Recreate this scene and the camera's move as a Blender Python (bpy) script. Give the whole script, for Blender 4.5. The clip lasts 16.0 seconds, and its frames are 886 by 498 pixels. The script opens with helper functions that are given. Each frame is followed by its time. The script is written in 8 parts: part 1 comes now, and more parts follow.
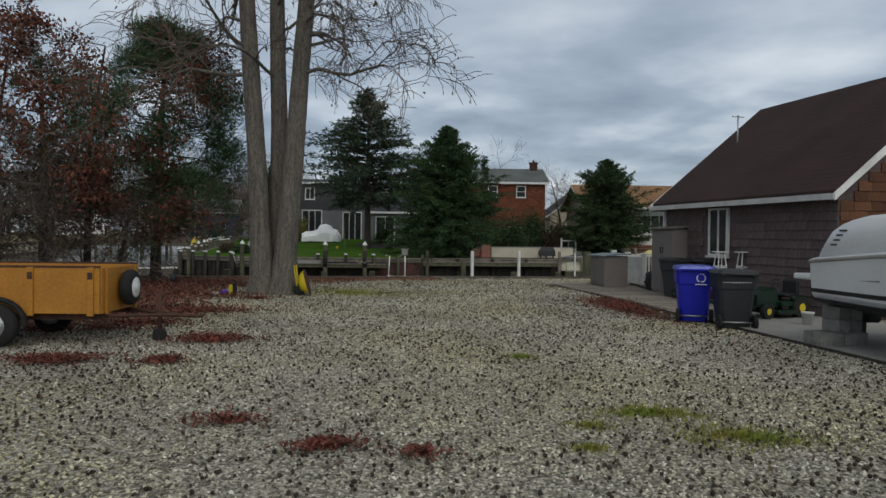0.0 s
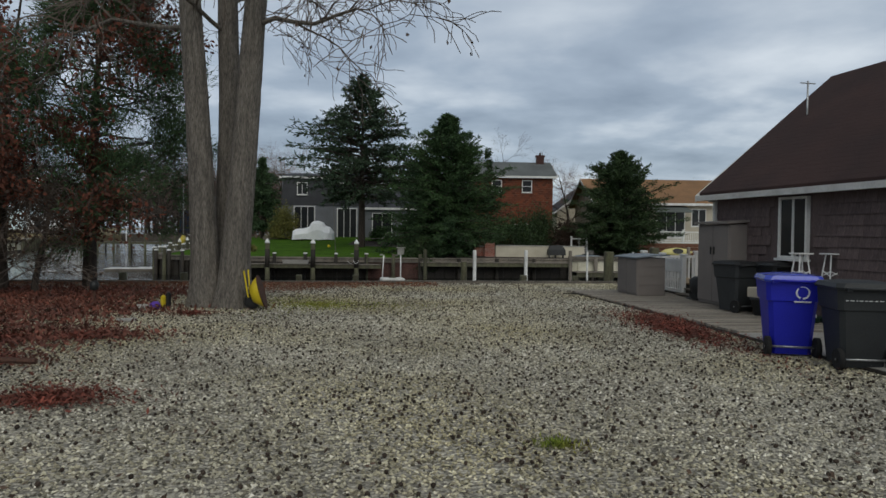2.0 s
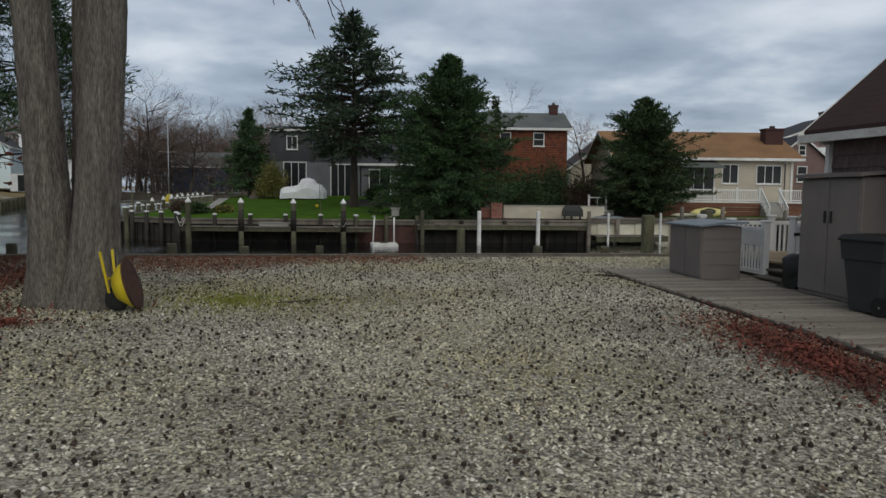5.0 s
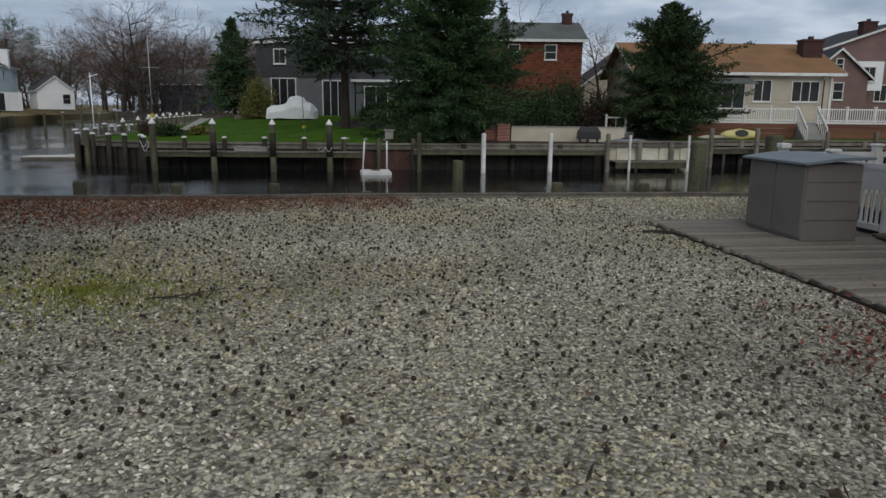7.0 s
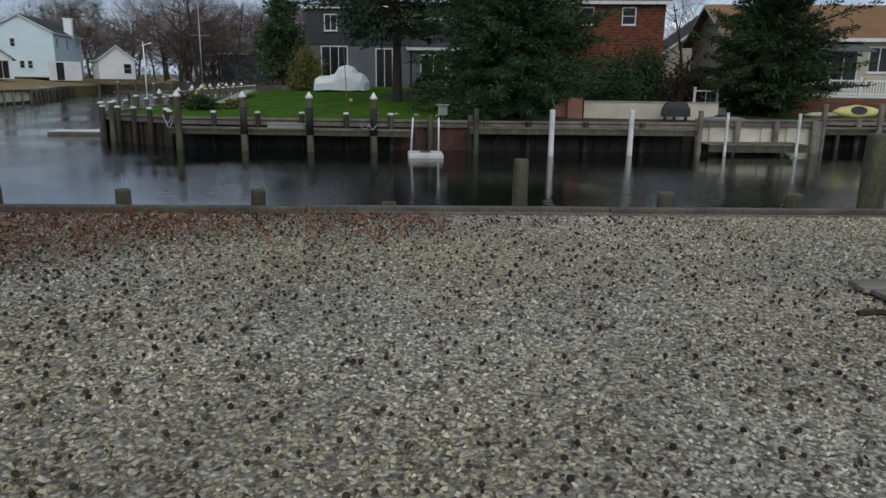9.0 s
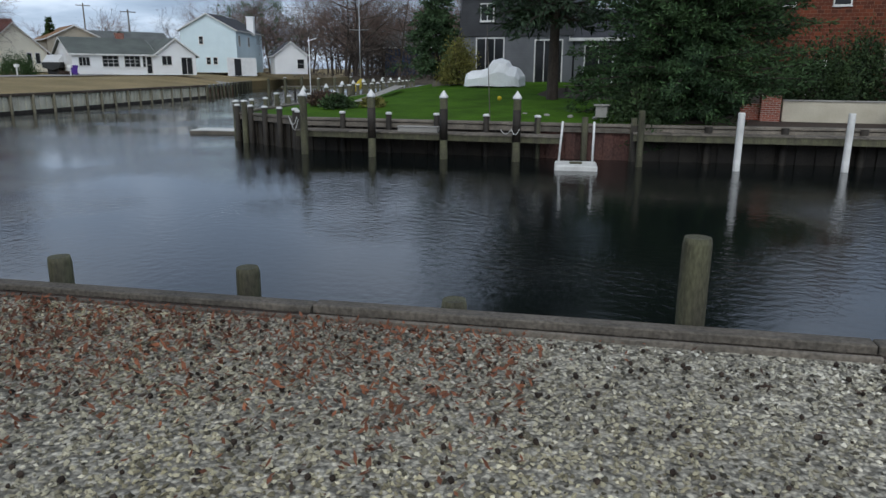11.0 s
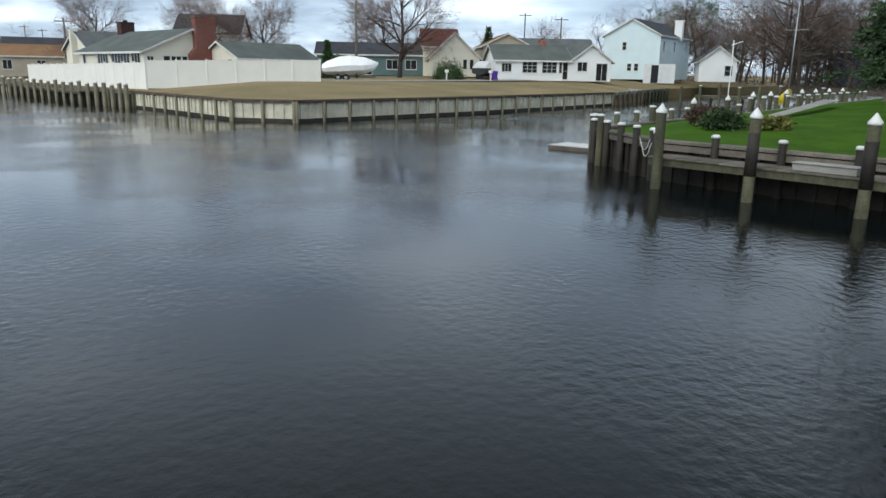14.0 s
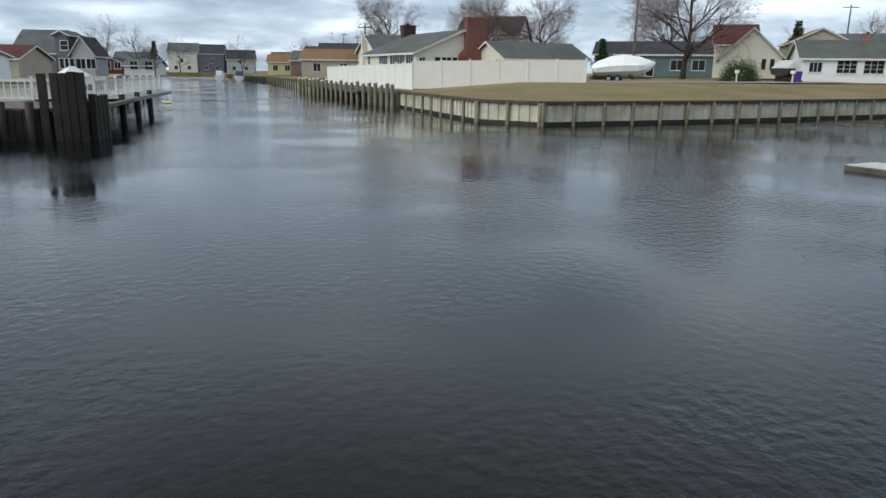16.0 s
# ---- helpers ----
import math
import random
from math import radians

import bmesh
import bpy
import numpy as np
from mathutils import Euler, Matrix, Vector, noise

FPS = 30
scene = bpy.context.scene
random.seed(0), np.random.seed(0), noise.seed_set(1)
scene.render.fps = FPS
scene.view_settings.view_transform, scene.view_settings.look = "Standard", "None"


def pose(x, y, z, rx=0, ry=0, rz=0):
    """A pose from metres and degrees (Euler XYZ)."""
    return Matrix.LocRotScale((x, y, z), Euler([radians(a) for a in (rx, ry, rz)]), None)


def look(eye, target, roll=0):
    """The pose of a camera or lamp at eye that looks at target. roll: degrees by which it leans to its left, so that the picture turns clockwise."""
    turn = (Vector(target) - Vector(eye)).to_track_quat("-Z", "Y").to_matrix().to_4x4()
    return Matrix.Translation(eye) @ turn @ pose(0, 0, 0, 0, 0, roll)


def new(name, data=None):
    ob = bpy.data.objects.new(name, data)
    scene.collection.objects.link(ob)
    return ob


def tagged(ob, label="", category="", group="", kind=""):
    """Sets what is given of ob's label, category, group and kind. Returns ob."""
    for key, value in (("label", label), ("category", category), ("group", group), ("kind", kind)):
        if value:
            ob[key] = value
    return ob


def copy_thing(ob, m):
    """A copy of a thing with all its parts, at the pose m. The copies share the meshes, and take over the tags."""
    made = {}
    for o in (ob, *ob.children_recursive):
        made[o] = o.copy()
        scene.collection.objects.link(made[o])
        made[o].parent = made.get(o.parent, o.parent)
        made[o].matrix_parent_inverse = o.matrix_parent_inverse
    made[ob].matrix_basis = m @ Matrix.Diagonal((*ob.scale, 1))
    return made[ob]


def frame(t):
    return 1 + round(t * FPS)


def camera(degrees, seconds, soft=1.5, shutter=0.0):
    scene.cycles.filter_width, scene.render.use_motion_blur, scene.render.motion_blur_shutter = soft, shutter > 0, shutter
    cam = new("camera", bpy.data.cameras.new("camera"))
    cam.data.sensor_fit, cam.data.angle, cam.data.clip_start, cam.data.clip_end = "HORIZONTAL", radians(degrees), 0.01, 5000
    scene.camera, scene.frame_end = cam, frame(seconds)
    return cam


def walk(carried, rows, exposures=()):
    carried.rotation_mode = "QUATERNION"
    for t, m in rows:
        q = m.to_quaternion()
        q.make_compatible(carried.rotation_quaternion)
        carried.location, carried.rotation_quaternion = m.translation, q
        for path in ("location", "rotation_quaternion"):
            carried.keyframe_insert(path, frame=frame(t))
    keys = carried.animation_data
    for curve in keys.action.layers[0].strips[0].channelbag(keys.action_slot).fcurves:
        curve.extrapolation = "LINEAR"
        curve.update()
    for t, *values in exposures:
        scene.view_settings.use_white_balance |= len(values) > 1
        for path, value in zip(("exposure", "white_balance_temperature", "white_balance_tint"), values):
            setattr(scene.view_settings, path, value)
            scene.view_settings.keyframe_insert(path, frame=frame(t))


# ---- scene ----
cam = camera(64.3, 16.0)
PATH = [
    (0, (0.568, -2.991, 1.516), (0.517, -0.992, 1.477), 0.7),
    (0.5, (0.599, -1.968, 1.504), (0.545, 0.031, 1.467), 0.7),
    (1, (0.641, -0.944, 1.498), (0.584, 1.056, 1.464), 0.7),
    (1.5, (0.663, 0.068, 1.500), (0.606, 2.067, 1.463), 0.7),
    (2, (0.658, 1.147, 1.490), (0.599, 3.146, 1.445), 0.7),
    (2.5, (0.679, 2.194, 1.511), (0.617, 4.192, 1.455), 0.7),
    (3, (0.710, 3.222, 1.554), (0.648, 5.220, 1.489), 0.6),
    (5.5, (1.007, 7.382, 1.483), (0.920, 9.367, 1.276), 0.7),
    (6, (1.029, 8.385, 1.479), (0.941, 10.364, 1.217), 0.8),
    (6.5, (1.042, 9.407, 1.514), (0.954, 11.375, 1.183), 0.8),
    (7, (1.058, 10.494, 1.521), (0.964, 12.450, 1.135), 0.6),
    (7.5, (1.043, 11.665, 1.544), (0.936, 13.614, 1.121), 0.6),
    (8, (1.011, 12.727, 1.565), (0.869, 14.667, 1.112), 0.3),
    (10.5, (0.786, 17.974, 1.650), (0.217, 19.829, 1.169), 1.1),
    (11, (0.748, 19.051, 1.713), (0.046, 20.857, 1.222), 0.3),
    (11.5, (0.669, 19.929, 1.713), (-0.162, 21.681, 1.224), 0.3),
    (12, (0.439, 20.933, 1.677), (-0.528, 22.614, 1.191), 0.7),
    (12.5, (0.199, 22.063, 1.686), (-0.913, 23.653, 1.200), 0.8),
    (13, (-0.097, 23.107, 1.763), (-1.373, 24.569, 1.275), 0.7),
    (13.5, (-0.456, 24.148, 1.770), (-1.897, 25.446, 1.284), 0.8),
    (14, (-0.868, 25.174, 1.778), (-2.448, 26.299, 1.293), 0.8),
    (14.5, (-1.383, 26.198, 1.717), (-3.068, 27.160, 1.234), 0.8),
    (15, (-2.082, 27.217, 1.683), (-3.854, 28.010, 1.198), 0.9),
    (15.5, (-2.926, 28.132, 1.609), (-4.765, 28.745, 1.123), 0.8),
    (16, (-3.878, 29.009, 1.549), (-5.771, 29.433, 1.063), 0.7),
]
EXPO = [(0, 0.05, 6450, 7), (3, 0.08, 6450, 7), (5.5, 0.08, 6500, 9), (7, 0.08, 6300, 10), (8, 0.16, 6150, 10), (10.5, 0.38, 5880, 9), (11.5, 0.62, 5950, 9), (12.5, 0.70, 5880, 5), (13.3, 0.85, 6000, 5), (14.5, 0.92, 6200, 5), (16, 0.76, 6300, 5)]
walk(cam, [(t, look(eye, target, roll)) for t, eye, target, roll in PATH], EXPO)

# world: overcast sky, soft high sun
SUN_EL, SUN_AZ = radians(42), radians(165)
world = bpy.data.worlds.new("world")
scene.world = world
world.use_nodes = True
wn, wl = world.node_tree.nodes, world.node_tree.links
bg = wn["Background"]
sky = wn.new("ShaderNodeTexSky")
sky.sky_type, sky.sun_disc, sky.sun_elevation, sky.sun_rotation = "NISHITA", False, SUN_EL, SUN_AZ
sky_gain = wn.new("ShaderNodeMix"); sky_gain.data_type, sky_gain.blend_type = "RGBA", "MULTIPLY"
sky_gain.inputs["Factor"].default_value = 1.0
sky_gain.inputs["B"].default_value = (0.10, 0.10, 0.10, 1)
coord = wn.new("ShaderNodeTexCoord")
# clouds lie on a flat layer: divide the direction by its height
sep = wn.new("ShaderNodeSeparateXYZ"); wl.new(coord.outputs["Generated"], sep.inputs[0])
hmax = wn.new("ShaderNodeMath"); hmax.operation = "MAXIMUM"; hmax.inputs[1].default_value = 0.0; wl.new(sep.outputs["Z"], hmax.inputs[0])
hadd = wn.new("ShaderNodeMath"); hadd.operation = "ADD"; hadd.inputs[1].default_value = 0.16; wl.new(hmax.outputs[0], hadd.inputs[0])
dvx = wn.new("ShaderNodeMath"); dvx.operation = "DIVIDE"; wl.new(sep.outputs["X"], dvx.inputs[0]); wl.new(hadd.outputs[0], dvx.inputs[1])
dvy = wn.new("ShaderNodeMath"); dvy.operation = "DIVIDE"; wl.new(sep.outputs["Y"], dvy.inputs[0]); wl.new(hadd.outputs[0], dvy.inputs[1])
comb = wn.new("ShaderNodeCombineXYZ"); wl.new(dvx.outputs[0], comb.inputs[0]); wl.new(dvy.outputs[0], comb.inputs[1])
cloud = wn.new("ShaderNodeTexNoise"); cloud.inputs["Scale"].default_value = 1.35; cloud.inputs["Detail"].default_value = 7; cloud.inputs["Roughness"].default_value = 0.5
cloud.inputs["Distortion"].default_value = 0.12
wl.new(comb.outputs[0], cloud.inputs["Vector"])
ramp = wn.new("ShaderNodeValToRGB")
ramp.color_ramp.elements[0].position, ramp.color_ramp.elements[0].color = 0.36, (0.225, 0.27, 0.345, 1)
ramp.color_ramp.elements[1].position, ramp.color_ramp.elements[1].color = 0.67, (0.63, 0.67, 0.73, 1)
mid = ramp.color_ramp.elements.new(0.5); mid.color = (0.34, 0.395, 0.48, 1)
even = wn.new("ShaderNodeMapRange"); even.inputs["From Min"].default_value, even.inputs["From Max"].default_value = 0.16, 0.42
even.inputs["To Min"].default_value, even.inputs["To Max"].default_value = 0.0, 0.8
wl.new(sep.outputs["Z"], even.inputs[0])
blend = wn.new("ShaderNodeMix"); blend.data_type = "FLOAT"; blend.inputs["B"].default_value = 0.60
wl.new(even.outputs[0], blend.inputs["Factor"]); wl.new(cloud.outputs["Fac"], blend.inputs["A"])
wl.new(blend.outputs["Result"], ramp.inputs[0])
mixw = wn.new("ShaderNodeMix"); mixw.data_type = "RGBA"; mixw.inputs["Factor"].default_value = 0.88
wl.new(sky.outputs[0], sky_gain.inputs["A"])
wl.new(sky_gain.outputs["Result"], mixw.inputs["A"]); wl.new(ramp.outputs[0], mixw.inputs["B"])
# added dimming of the unseen upper sky towards the zenith, darkens near-water reflections
thick = wn.new("ShaderNodeMapRange"); thick.inputs["From Min"].default_value, thick.inputs["From Max"].default_value = 0.36, 0.66
thick.inputs["To Min"].default_value, thick.inputs["To Max"].default_value = 1.04, 0.42
wl.new(sep.outputs["Z"], thick.inputs[0])
dim = wn.new("ShaderNodeMix"); dim.data_type, dim.blend_type = "RGBA", "MULTIPLY"; dim.inputs["Factor"].default_value = 1.0
wl.new(mixw.outputs["Result"], dim.inputs["A"]); wl.new(thick.outputs[0], dim.inputs["B"])
wl.new(dim.outputs["Result"], bg.inputs["Color"])
bg.inputs["Strength"].default_value = 1.0
sun = new("sun", bpy.data.lights.new("sun", "SUN"))
sun.data.energy, sun.data.angle, sun.data.color = 1.3, radians(70), (1.0, 0.95, 0.85)
sun.matrix_world = look((0, 0, 50), (50 * -math.sin(SUN_AZ) / math.tan(SUN_EL), 50 * -math.cos(SUN_AZ) / math.tan(SUN_EL), 0))

# ---- materials ----
def mat(name, c1, c2=None, rough=0.8, scale=3.0, fine=45.0, bump=0.25, metal=0.0, stretch=(1, 1, 1), rnd=0.0, island=0.0, grain=0.35, spec=0.35, depth=0.02):
    """Two-scale procedural surface: stains from c1 to c2, fine grain in colour and relief."""
    m = bpy.data.materials.new(name)
    m.use_nodes = True
    n, l = m.node_tree.nodes, m.node_tree.links
    b = n["Principled BSDF"]
    c2 = c2 or tuple(v * 0.72 for v in c1)
    tc = n.new("ShaderNodeTexCoord"); mp = n.new("ShaderNodeMapping"); mp.inputs["Scale"].default_value = stretch
    l.new(tc.outputs["Object"], mp.inputs[0])
    big = n.new("ShaderNodeTexNoise"); big.inputs["Scale"].default_value = scale; big.inputs["Detail"].default_value = 6
    small = n.new("ShaderNodeTexNoise"); small.inputs["Scale"].default_value = fine; small.inputs["Detail"].default_value = 5
    l.new(mp.outputs[0], big.inputs["Vector"]); l.new(mp.outputs[0], small.inputs["Vector"])
    rp = n.new("ShaderNodeValToRGB")
    rp.color_ramp.elements[0].position, rp.color_ramp.elements[0].color = 0.33, (*c1, 1)
    rp.color_ramp.elements[1].position, rp.color_ramp.elements[1].color = 0.68, (*c2, 1)
    l.new(big.outputs["Fac"], rp.inputs[0])
    mr = n.new("ShaderNodeMapRange"); mr.inputs["From Min"].default_value, mr.inputs["From Max"].default_value = 0.3, 0.7
    mr.inputs["To Min"].default_value, mr.inputs["To Max"].default_value = 1 - grain, 1 + grain
    l.new(small.outputs["Fac"], mr.inputs[0])
    value = mr.outputs[0]
    if rnd or island:
        src = n.new("ShaderNodeObjectInfo").outputs["Random"] if rnd else n.new("ShaderNodeNewGeometry").outputs["Random Per Island"]
        k = rnd or island
        m2 = n.new("ShaderNodeMapRange"); m2.inputs["To Min"].default_value, m2.inputs["To Max"].default_value = 1 - k, 1 + k
        l.new(src, m2.inputs[0])
        mu = n.new("ShaderNodeMath"); mu.operation = "MULTIPLY"; l.new(value, mu.inputs[0]); l.new(m2.outputs[0], mu.inputs[1]); value = mu.outputs[0]
    hs = n.new("ShaderNodeHueSaturation"); l.new(rp.outputs[0], hs.inputs["Color"]); l.new(value, hs.inputs["Value"])
    l.new(hs.outputs[0], b.inputs["Base Color"])
    b.inputs["Roughness"].default_value, b.inputs["Metallic"].default_value = rough, metal
    b.inputs["Specular IOR Level"].default_value = spec
    if bump:
        bp = n.new("ShaderNodeBump"); bp.inputs["Strength"].default_value, bp.inputs["Distance"].default_value = bump, depth
        l.new(small.outputs["Fac"], bp.inputs["Height"]); l.new(bp.outputs[0], b.inputs["Normal"])
    return m


# ---- mesh helpers ----
def bx(bm, x0, x1, y0, y1, z0, z1, bevel=0.0, m=None):
    pts = [Vector((x, y, z)) for z in (z0, z1) for x, y in ((x0, y0), (x1, y0), (x1, y1), (x0, y1))]
    if m is not None:
        pts = [m @ p for p in pts]
    v = [bm.verts.new(p) for p in pts]
    f = [bm.faces.new([v[i] for i in q]) for q in ((3, 2, 1, 0), (4, 5, 6, 7), (0, 1, 5, 4), (1, 2, 6, 5), (2, 3, 7, 6), (3, 0, 4, 7))]
    if bevel:
        bmesh.ops.bevel(bm, geom=list({e for q in f for e in q.edges}), offset=bevel, segments=1, affect="EDGES")


def cyl(bm, p0, p1, r0, r1=None, n=10):
    p0, p1 = Vector(p0), Vector(p1)
    r1 = r0 if r1 is None else r1
    q = (p1 - p0).to_track_quat("Z", "Y")
    a = [bm.verts.new(p0 + q @ Vector((math.cos(i * math.tau / n) * r0, math.sin(i * math.tau / n) * r0, 0))) for i in range(n)]
    b = [bm.verts.new(p1 + q @ Vector((math.cos(i * math.tau / n) * r1, math.sin(i * math.tau / n) * r1, 0))) for i in range(n)]
    for i in range(n):
        f = bm.faces.new((a[i], a[(i + 1) % n], b[(i + 1) % n], b[i])); f.smooth = n > 7
    bm.faces.new(a[::-1]); bm.faces.new(b)


def prism(bm, pts, h, axis="y", at=0.0):
    """A 2D outline drawn out along an axis: y (points are x, z), x (points are y, z) or z (points are x, y)."""
    def put(p, d):
        return {"y": (p[0], d, p[1]), "x": (d, p[0], p[1]), "z": (p[0], p[1], d)}[axis]
    a = [bm.verts.new(put(p, at)) for p in pts]; b = [bm.verts.new(put(p, at + h)) for p in pts]
    k = len(pts)
    for i in range(k):
        bm.faces.new((a[i], a[(i + 1) % k], b[(i + 1) % k], b[i]))
    bm.faces.new(a[::-1]); bm.faces.new(b)


def loft(bm, rings, smooth=True):
    vs = [[bm.verts.new(p) for p in r] for r in rings]
    k = len(rings[0])
    for a, b in zip(vs, vs[1:]):
        for i in range(k):
            f = bm.faces.new((a[i], a[(i + 1) % k], b[(i + 1) % k], b[i])); f.smooth = smooth
    bm.faces.new(vs[0][::-1]); bm.faces.new(vs[-1])


def lathe(bm, profile, n=14, centre=(0, 0)):
    """Turned shape from (radius, z) pairs round a vertical axis."""
    loft(bm, [[(centre[0] + r * math.cos(i * math.tau / n), centre[1] + r * math.sin(i * math.tau / n), z) for i in range(n)] for r, z in profile])


def finish(bm):
    bmesh.ops.recalc_face_normals(bm, faces=bm.faces)
    me = bpy.data.meshes.new("mesh")
    bm.to_mesh(me); bm.free()
    return me


def part(name, bm, material=None, parent=None, label=""):
    me = bm if isinstance(bm, bpy.types.Mesh) else finish(bm)
    if material and not me.materials:
        me.materials.append(material)
    ob = new(name, me)
    ob.parent = parent
    return tagged(ob, label)


def thing(name, m, label, category, group="", kind=""):
    ob = new(name)
    ob.empty_display_size = 0.1
    ob.matrix_basis = m
    return tagged(ob, label, category, group, kind)


def raw(verts, faces, material, smooth=False):
    """Mesh from numpy arrays of vertices (n, 3) and equal-sided faces (m, k)."""
    me = bpy.data.meshes.new("mesh")
    verts, faces = np.asarray(verts, np.float32), np.asarray(faces, np.int32)
    k = faces.shape[1]
    me.vertices.add(len(verts)); me.vertices.foreach_set("co", verts.ravel())
    me.loops.add(faces.size); me.loops.foreach_set("vertex_index", faces.ravel())
    me.polygons.add(len(faces)); me.polygons.foreach_set("loop_start", np.arange(0, faces.size, k, dtype=np.int32))
    me.polygons.foreach_set("use_smooth", np.full(len(faces), smooth))
    me.update(calc_edges=True)
    me.materials.append(material)
    return me


def tubes(segs, n=5):
    """Tapered tubes from rows x0 y0 z0 x1 y1 z1 r0 r1, as arrays of vertices and quads."""
    s = np.asarray(segs, float)
    a, b, r0, r1 = s[:, :3], s[:, 3:6], s[:, 6], s[:, 7]
    d = b - a; d /= np.linalg.norm(d, axis=1)[:, None] + 1e-9
    ref = np.where(np.abs(d[:, 2:3]) > 0.9, [[1.0, 0, 0]], [[0, 0, 1.0]])
    u = np.cross(d, ref); u /= np.linalg.norm(u, axis=1)[:, None] + 1e-9
    w = np.cross(d, u)
    ang = np.arange(n) * math.tau / n
    ring = u[:, None] * np.cos(ang)[None, :, None] + w[:, None] * np.sin(ang)[None, :, None]
    va, vb = a[:, None] + ring * r0[:, None, None], b[:, None] + ring * r1[:, None, None]
    v = np.concatenate([va, vb], 1).reshape(-1, 3)
    base = (np.arange(len(s)) * 2 * n)[:, None]
    i = np.arange(n)[None]; j = (np.arange(n)[None] + 1) % n
    f = np.stack([base + i, base + j, base + n + j, base + n + i], -1).reshape(-1, 4)
    return v, f


def blades(pos, direction, length, width, rng, jitter=0.6):
    """Small leaf blades (one quad each) at pos, lying roughly along direction."""
    n = len(pos)
    d = direction + rng.normal(0, jitter, (n, 3)); d /= np.linalg.norm(d, axis=1)[:, None] + 1e-9
    s = np.cross(d, rng.normal(0, 1, (n, 3))); s /= np.linalg.norm(s, axis=1)[:, None] + 1e-9
    ln = (length * rng.uniform(0.6, 1.3, n))[:, None]; wd = (width * rng.uniform(0.6, 1.3, n))[:, None] / 2
    v = np.stack([pos - s * wd * 0.4, pos + d * ln * 0.55 - s * wd, pos + d * ln, pos + d * ln * 0.55 + s * wd], 1).reshape(-1, 3)
    return v, np.arange(4 * n).reshape(n, 4)


def branching(rng, start, direction, length, radius, levels, spread=0.55, kids=3, droop=0.0, bend=0.12, pieces=4, tips=None):
    """Segments of a bare tree's limb and, in tips, the ends of its twigs."""
    out = []
    def grow(p, d, ln, r, lv):
        d = d / np.linalg.norm(d)
        q = p
        for k in range(pieces):
            d = d + rng.normal(0, bend, 3) + np.array([0, 0, -droop * (k / pieces)])
            d /= np.linalg.norm(d)
            e = q + d * ln / pieces
            ra, rb = r * (1 - 0.5 * k / pieces), r * (1 - 0.5 * (k + 1) / pieces)
            out.append((*q, *e, ra, rb))
            if lv > 0 and k >= 1:
                for _ in range(kids if k == pieces - 1 else max(1, kids - 1)):
                    side = rng.normal(0, 1, 3); side -= side @ d * d; side /= np.linalg.norm(side)
                    grow(e, d + side * spread * rng.uniform(0.7, 1.5) + np.array([0, 0, 0.08]), ln * rng.uniform(0.5, 0.75), rb * 0.6, lv - 1)
            q = e
        if lv == 0 and tips is not None:
            tips.append((*q, *d))
    grow(np.array(start, float), np.array(direction, float), length, radius, levels)
    return out

def siding(m, pitch=0.16, strength=0.6, axis="Z"):
    """Adds lap-board relief to a material made by mat()."""
    n, l = m.node_tree.nodes, m.node_tree.links
    b = n["Principled BSDF"]
    tc = n.new("ShaderNodeTexCoord"); wv = n.new("ShaderNodeTexWave")
    wv.wave_type, wv.bands_direction, wv.wave_profile = "BANDS", axis, "SAW"
    wv.inputs["Scale"].default_value = 0.314 / pitch
    l.new(tc.outputs["Object"], wv.inputs["Vector"])
    bp = n.new("ShaderNodeBump"); bp.inputs["Strength"].default_value, bp.inputs["Distance"].default_value = strength, 0.03
    l.new(wv.outputs["Fac"], bp.inputs["Height"])
    old = b.inputs["Normal"].links
    if old:
        l.new(old[0].from_socket, bp.inputs["Normal"])
    l.new(bp.outputs[0], b.inputs["Normal"])
    return m


def brickwork(name, c1, c2, mortar, w=0.22, h=0.075, rough=0.9):
    m = mat(name, c1, c2, rough, 4, 60, 0.3)
    n, l = m.node_tree.nodes, m.node_tree.links
    b = n["Principled BSDF"]
    tc = n.new("ShaderNodeTexCoord"); sp = n.new("ShaderNodeSeparateXYZ"); l.new(tc.outputs["Object"], sp.inputs[0])
    ad = n.new("ShaderNodeMath"); l.new(sp.outputs["X"], ad.inputs[0]); l.new(sp.outputs["Y"], ad.inputs[1])
    cb = n.new("ShaderNodeCombineXYZ"); l.new(ad.outputs[0], cb.inputs[0]); l.new(sp.outputs["Z"], cb.inputs[1])
    br = n.new("ShaderNodeTexBrick"); l.new(cb.outputs[0], br.inputs["Vector"])
    br.inputs["Scale"].default_value, br.inputs["Brick Width"].default_value, br.inputs["Row Height"].default_value = 1, w, h
    br.inputs["Mortar Size"].default_value = 0.008
    br.inputs["Color1"].default_value, br.inputs["Color2"].default_value, br.inputs["Mortar"].default_value = (*c1, 1), (*c2, 1), (*mortar, 1)
    l.new(br.outputs["Color"], b.inputs["Base Color"])
    return m


M_gravel = mat("gravel_bed", (0.42, 0.395, 0.33), (0.30, 0.28, 0.23), 0.95, 0.5, 26, 0.8, grain=0.55, depth=0.03)


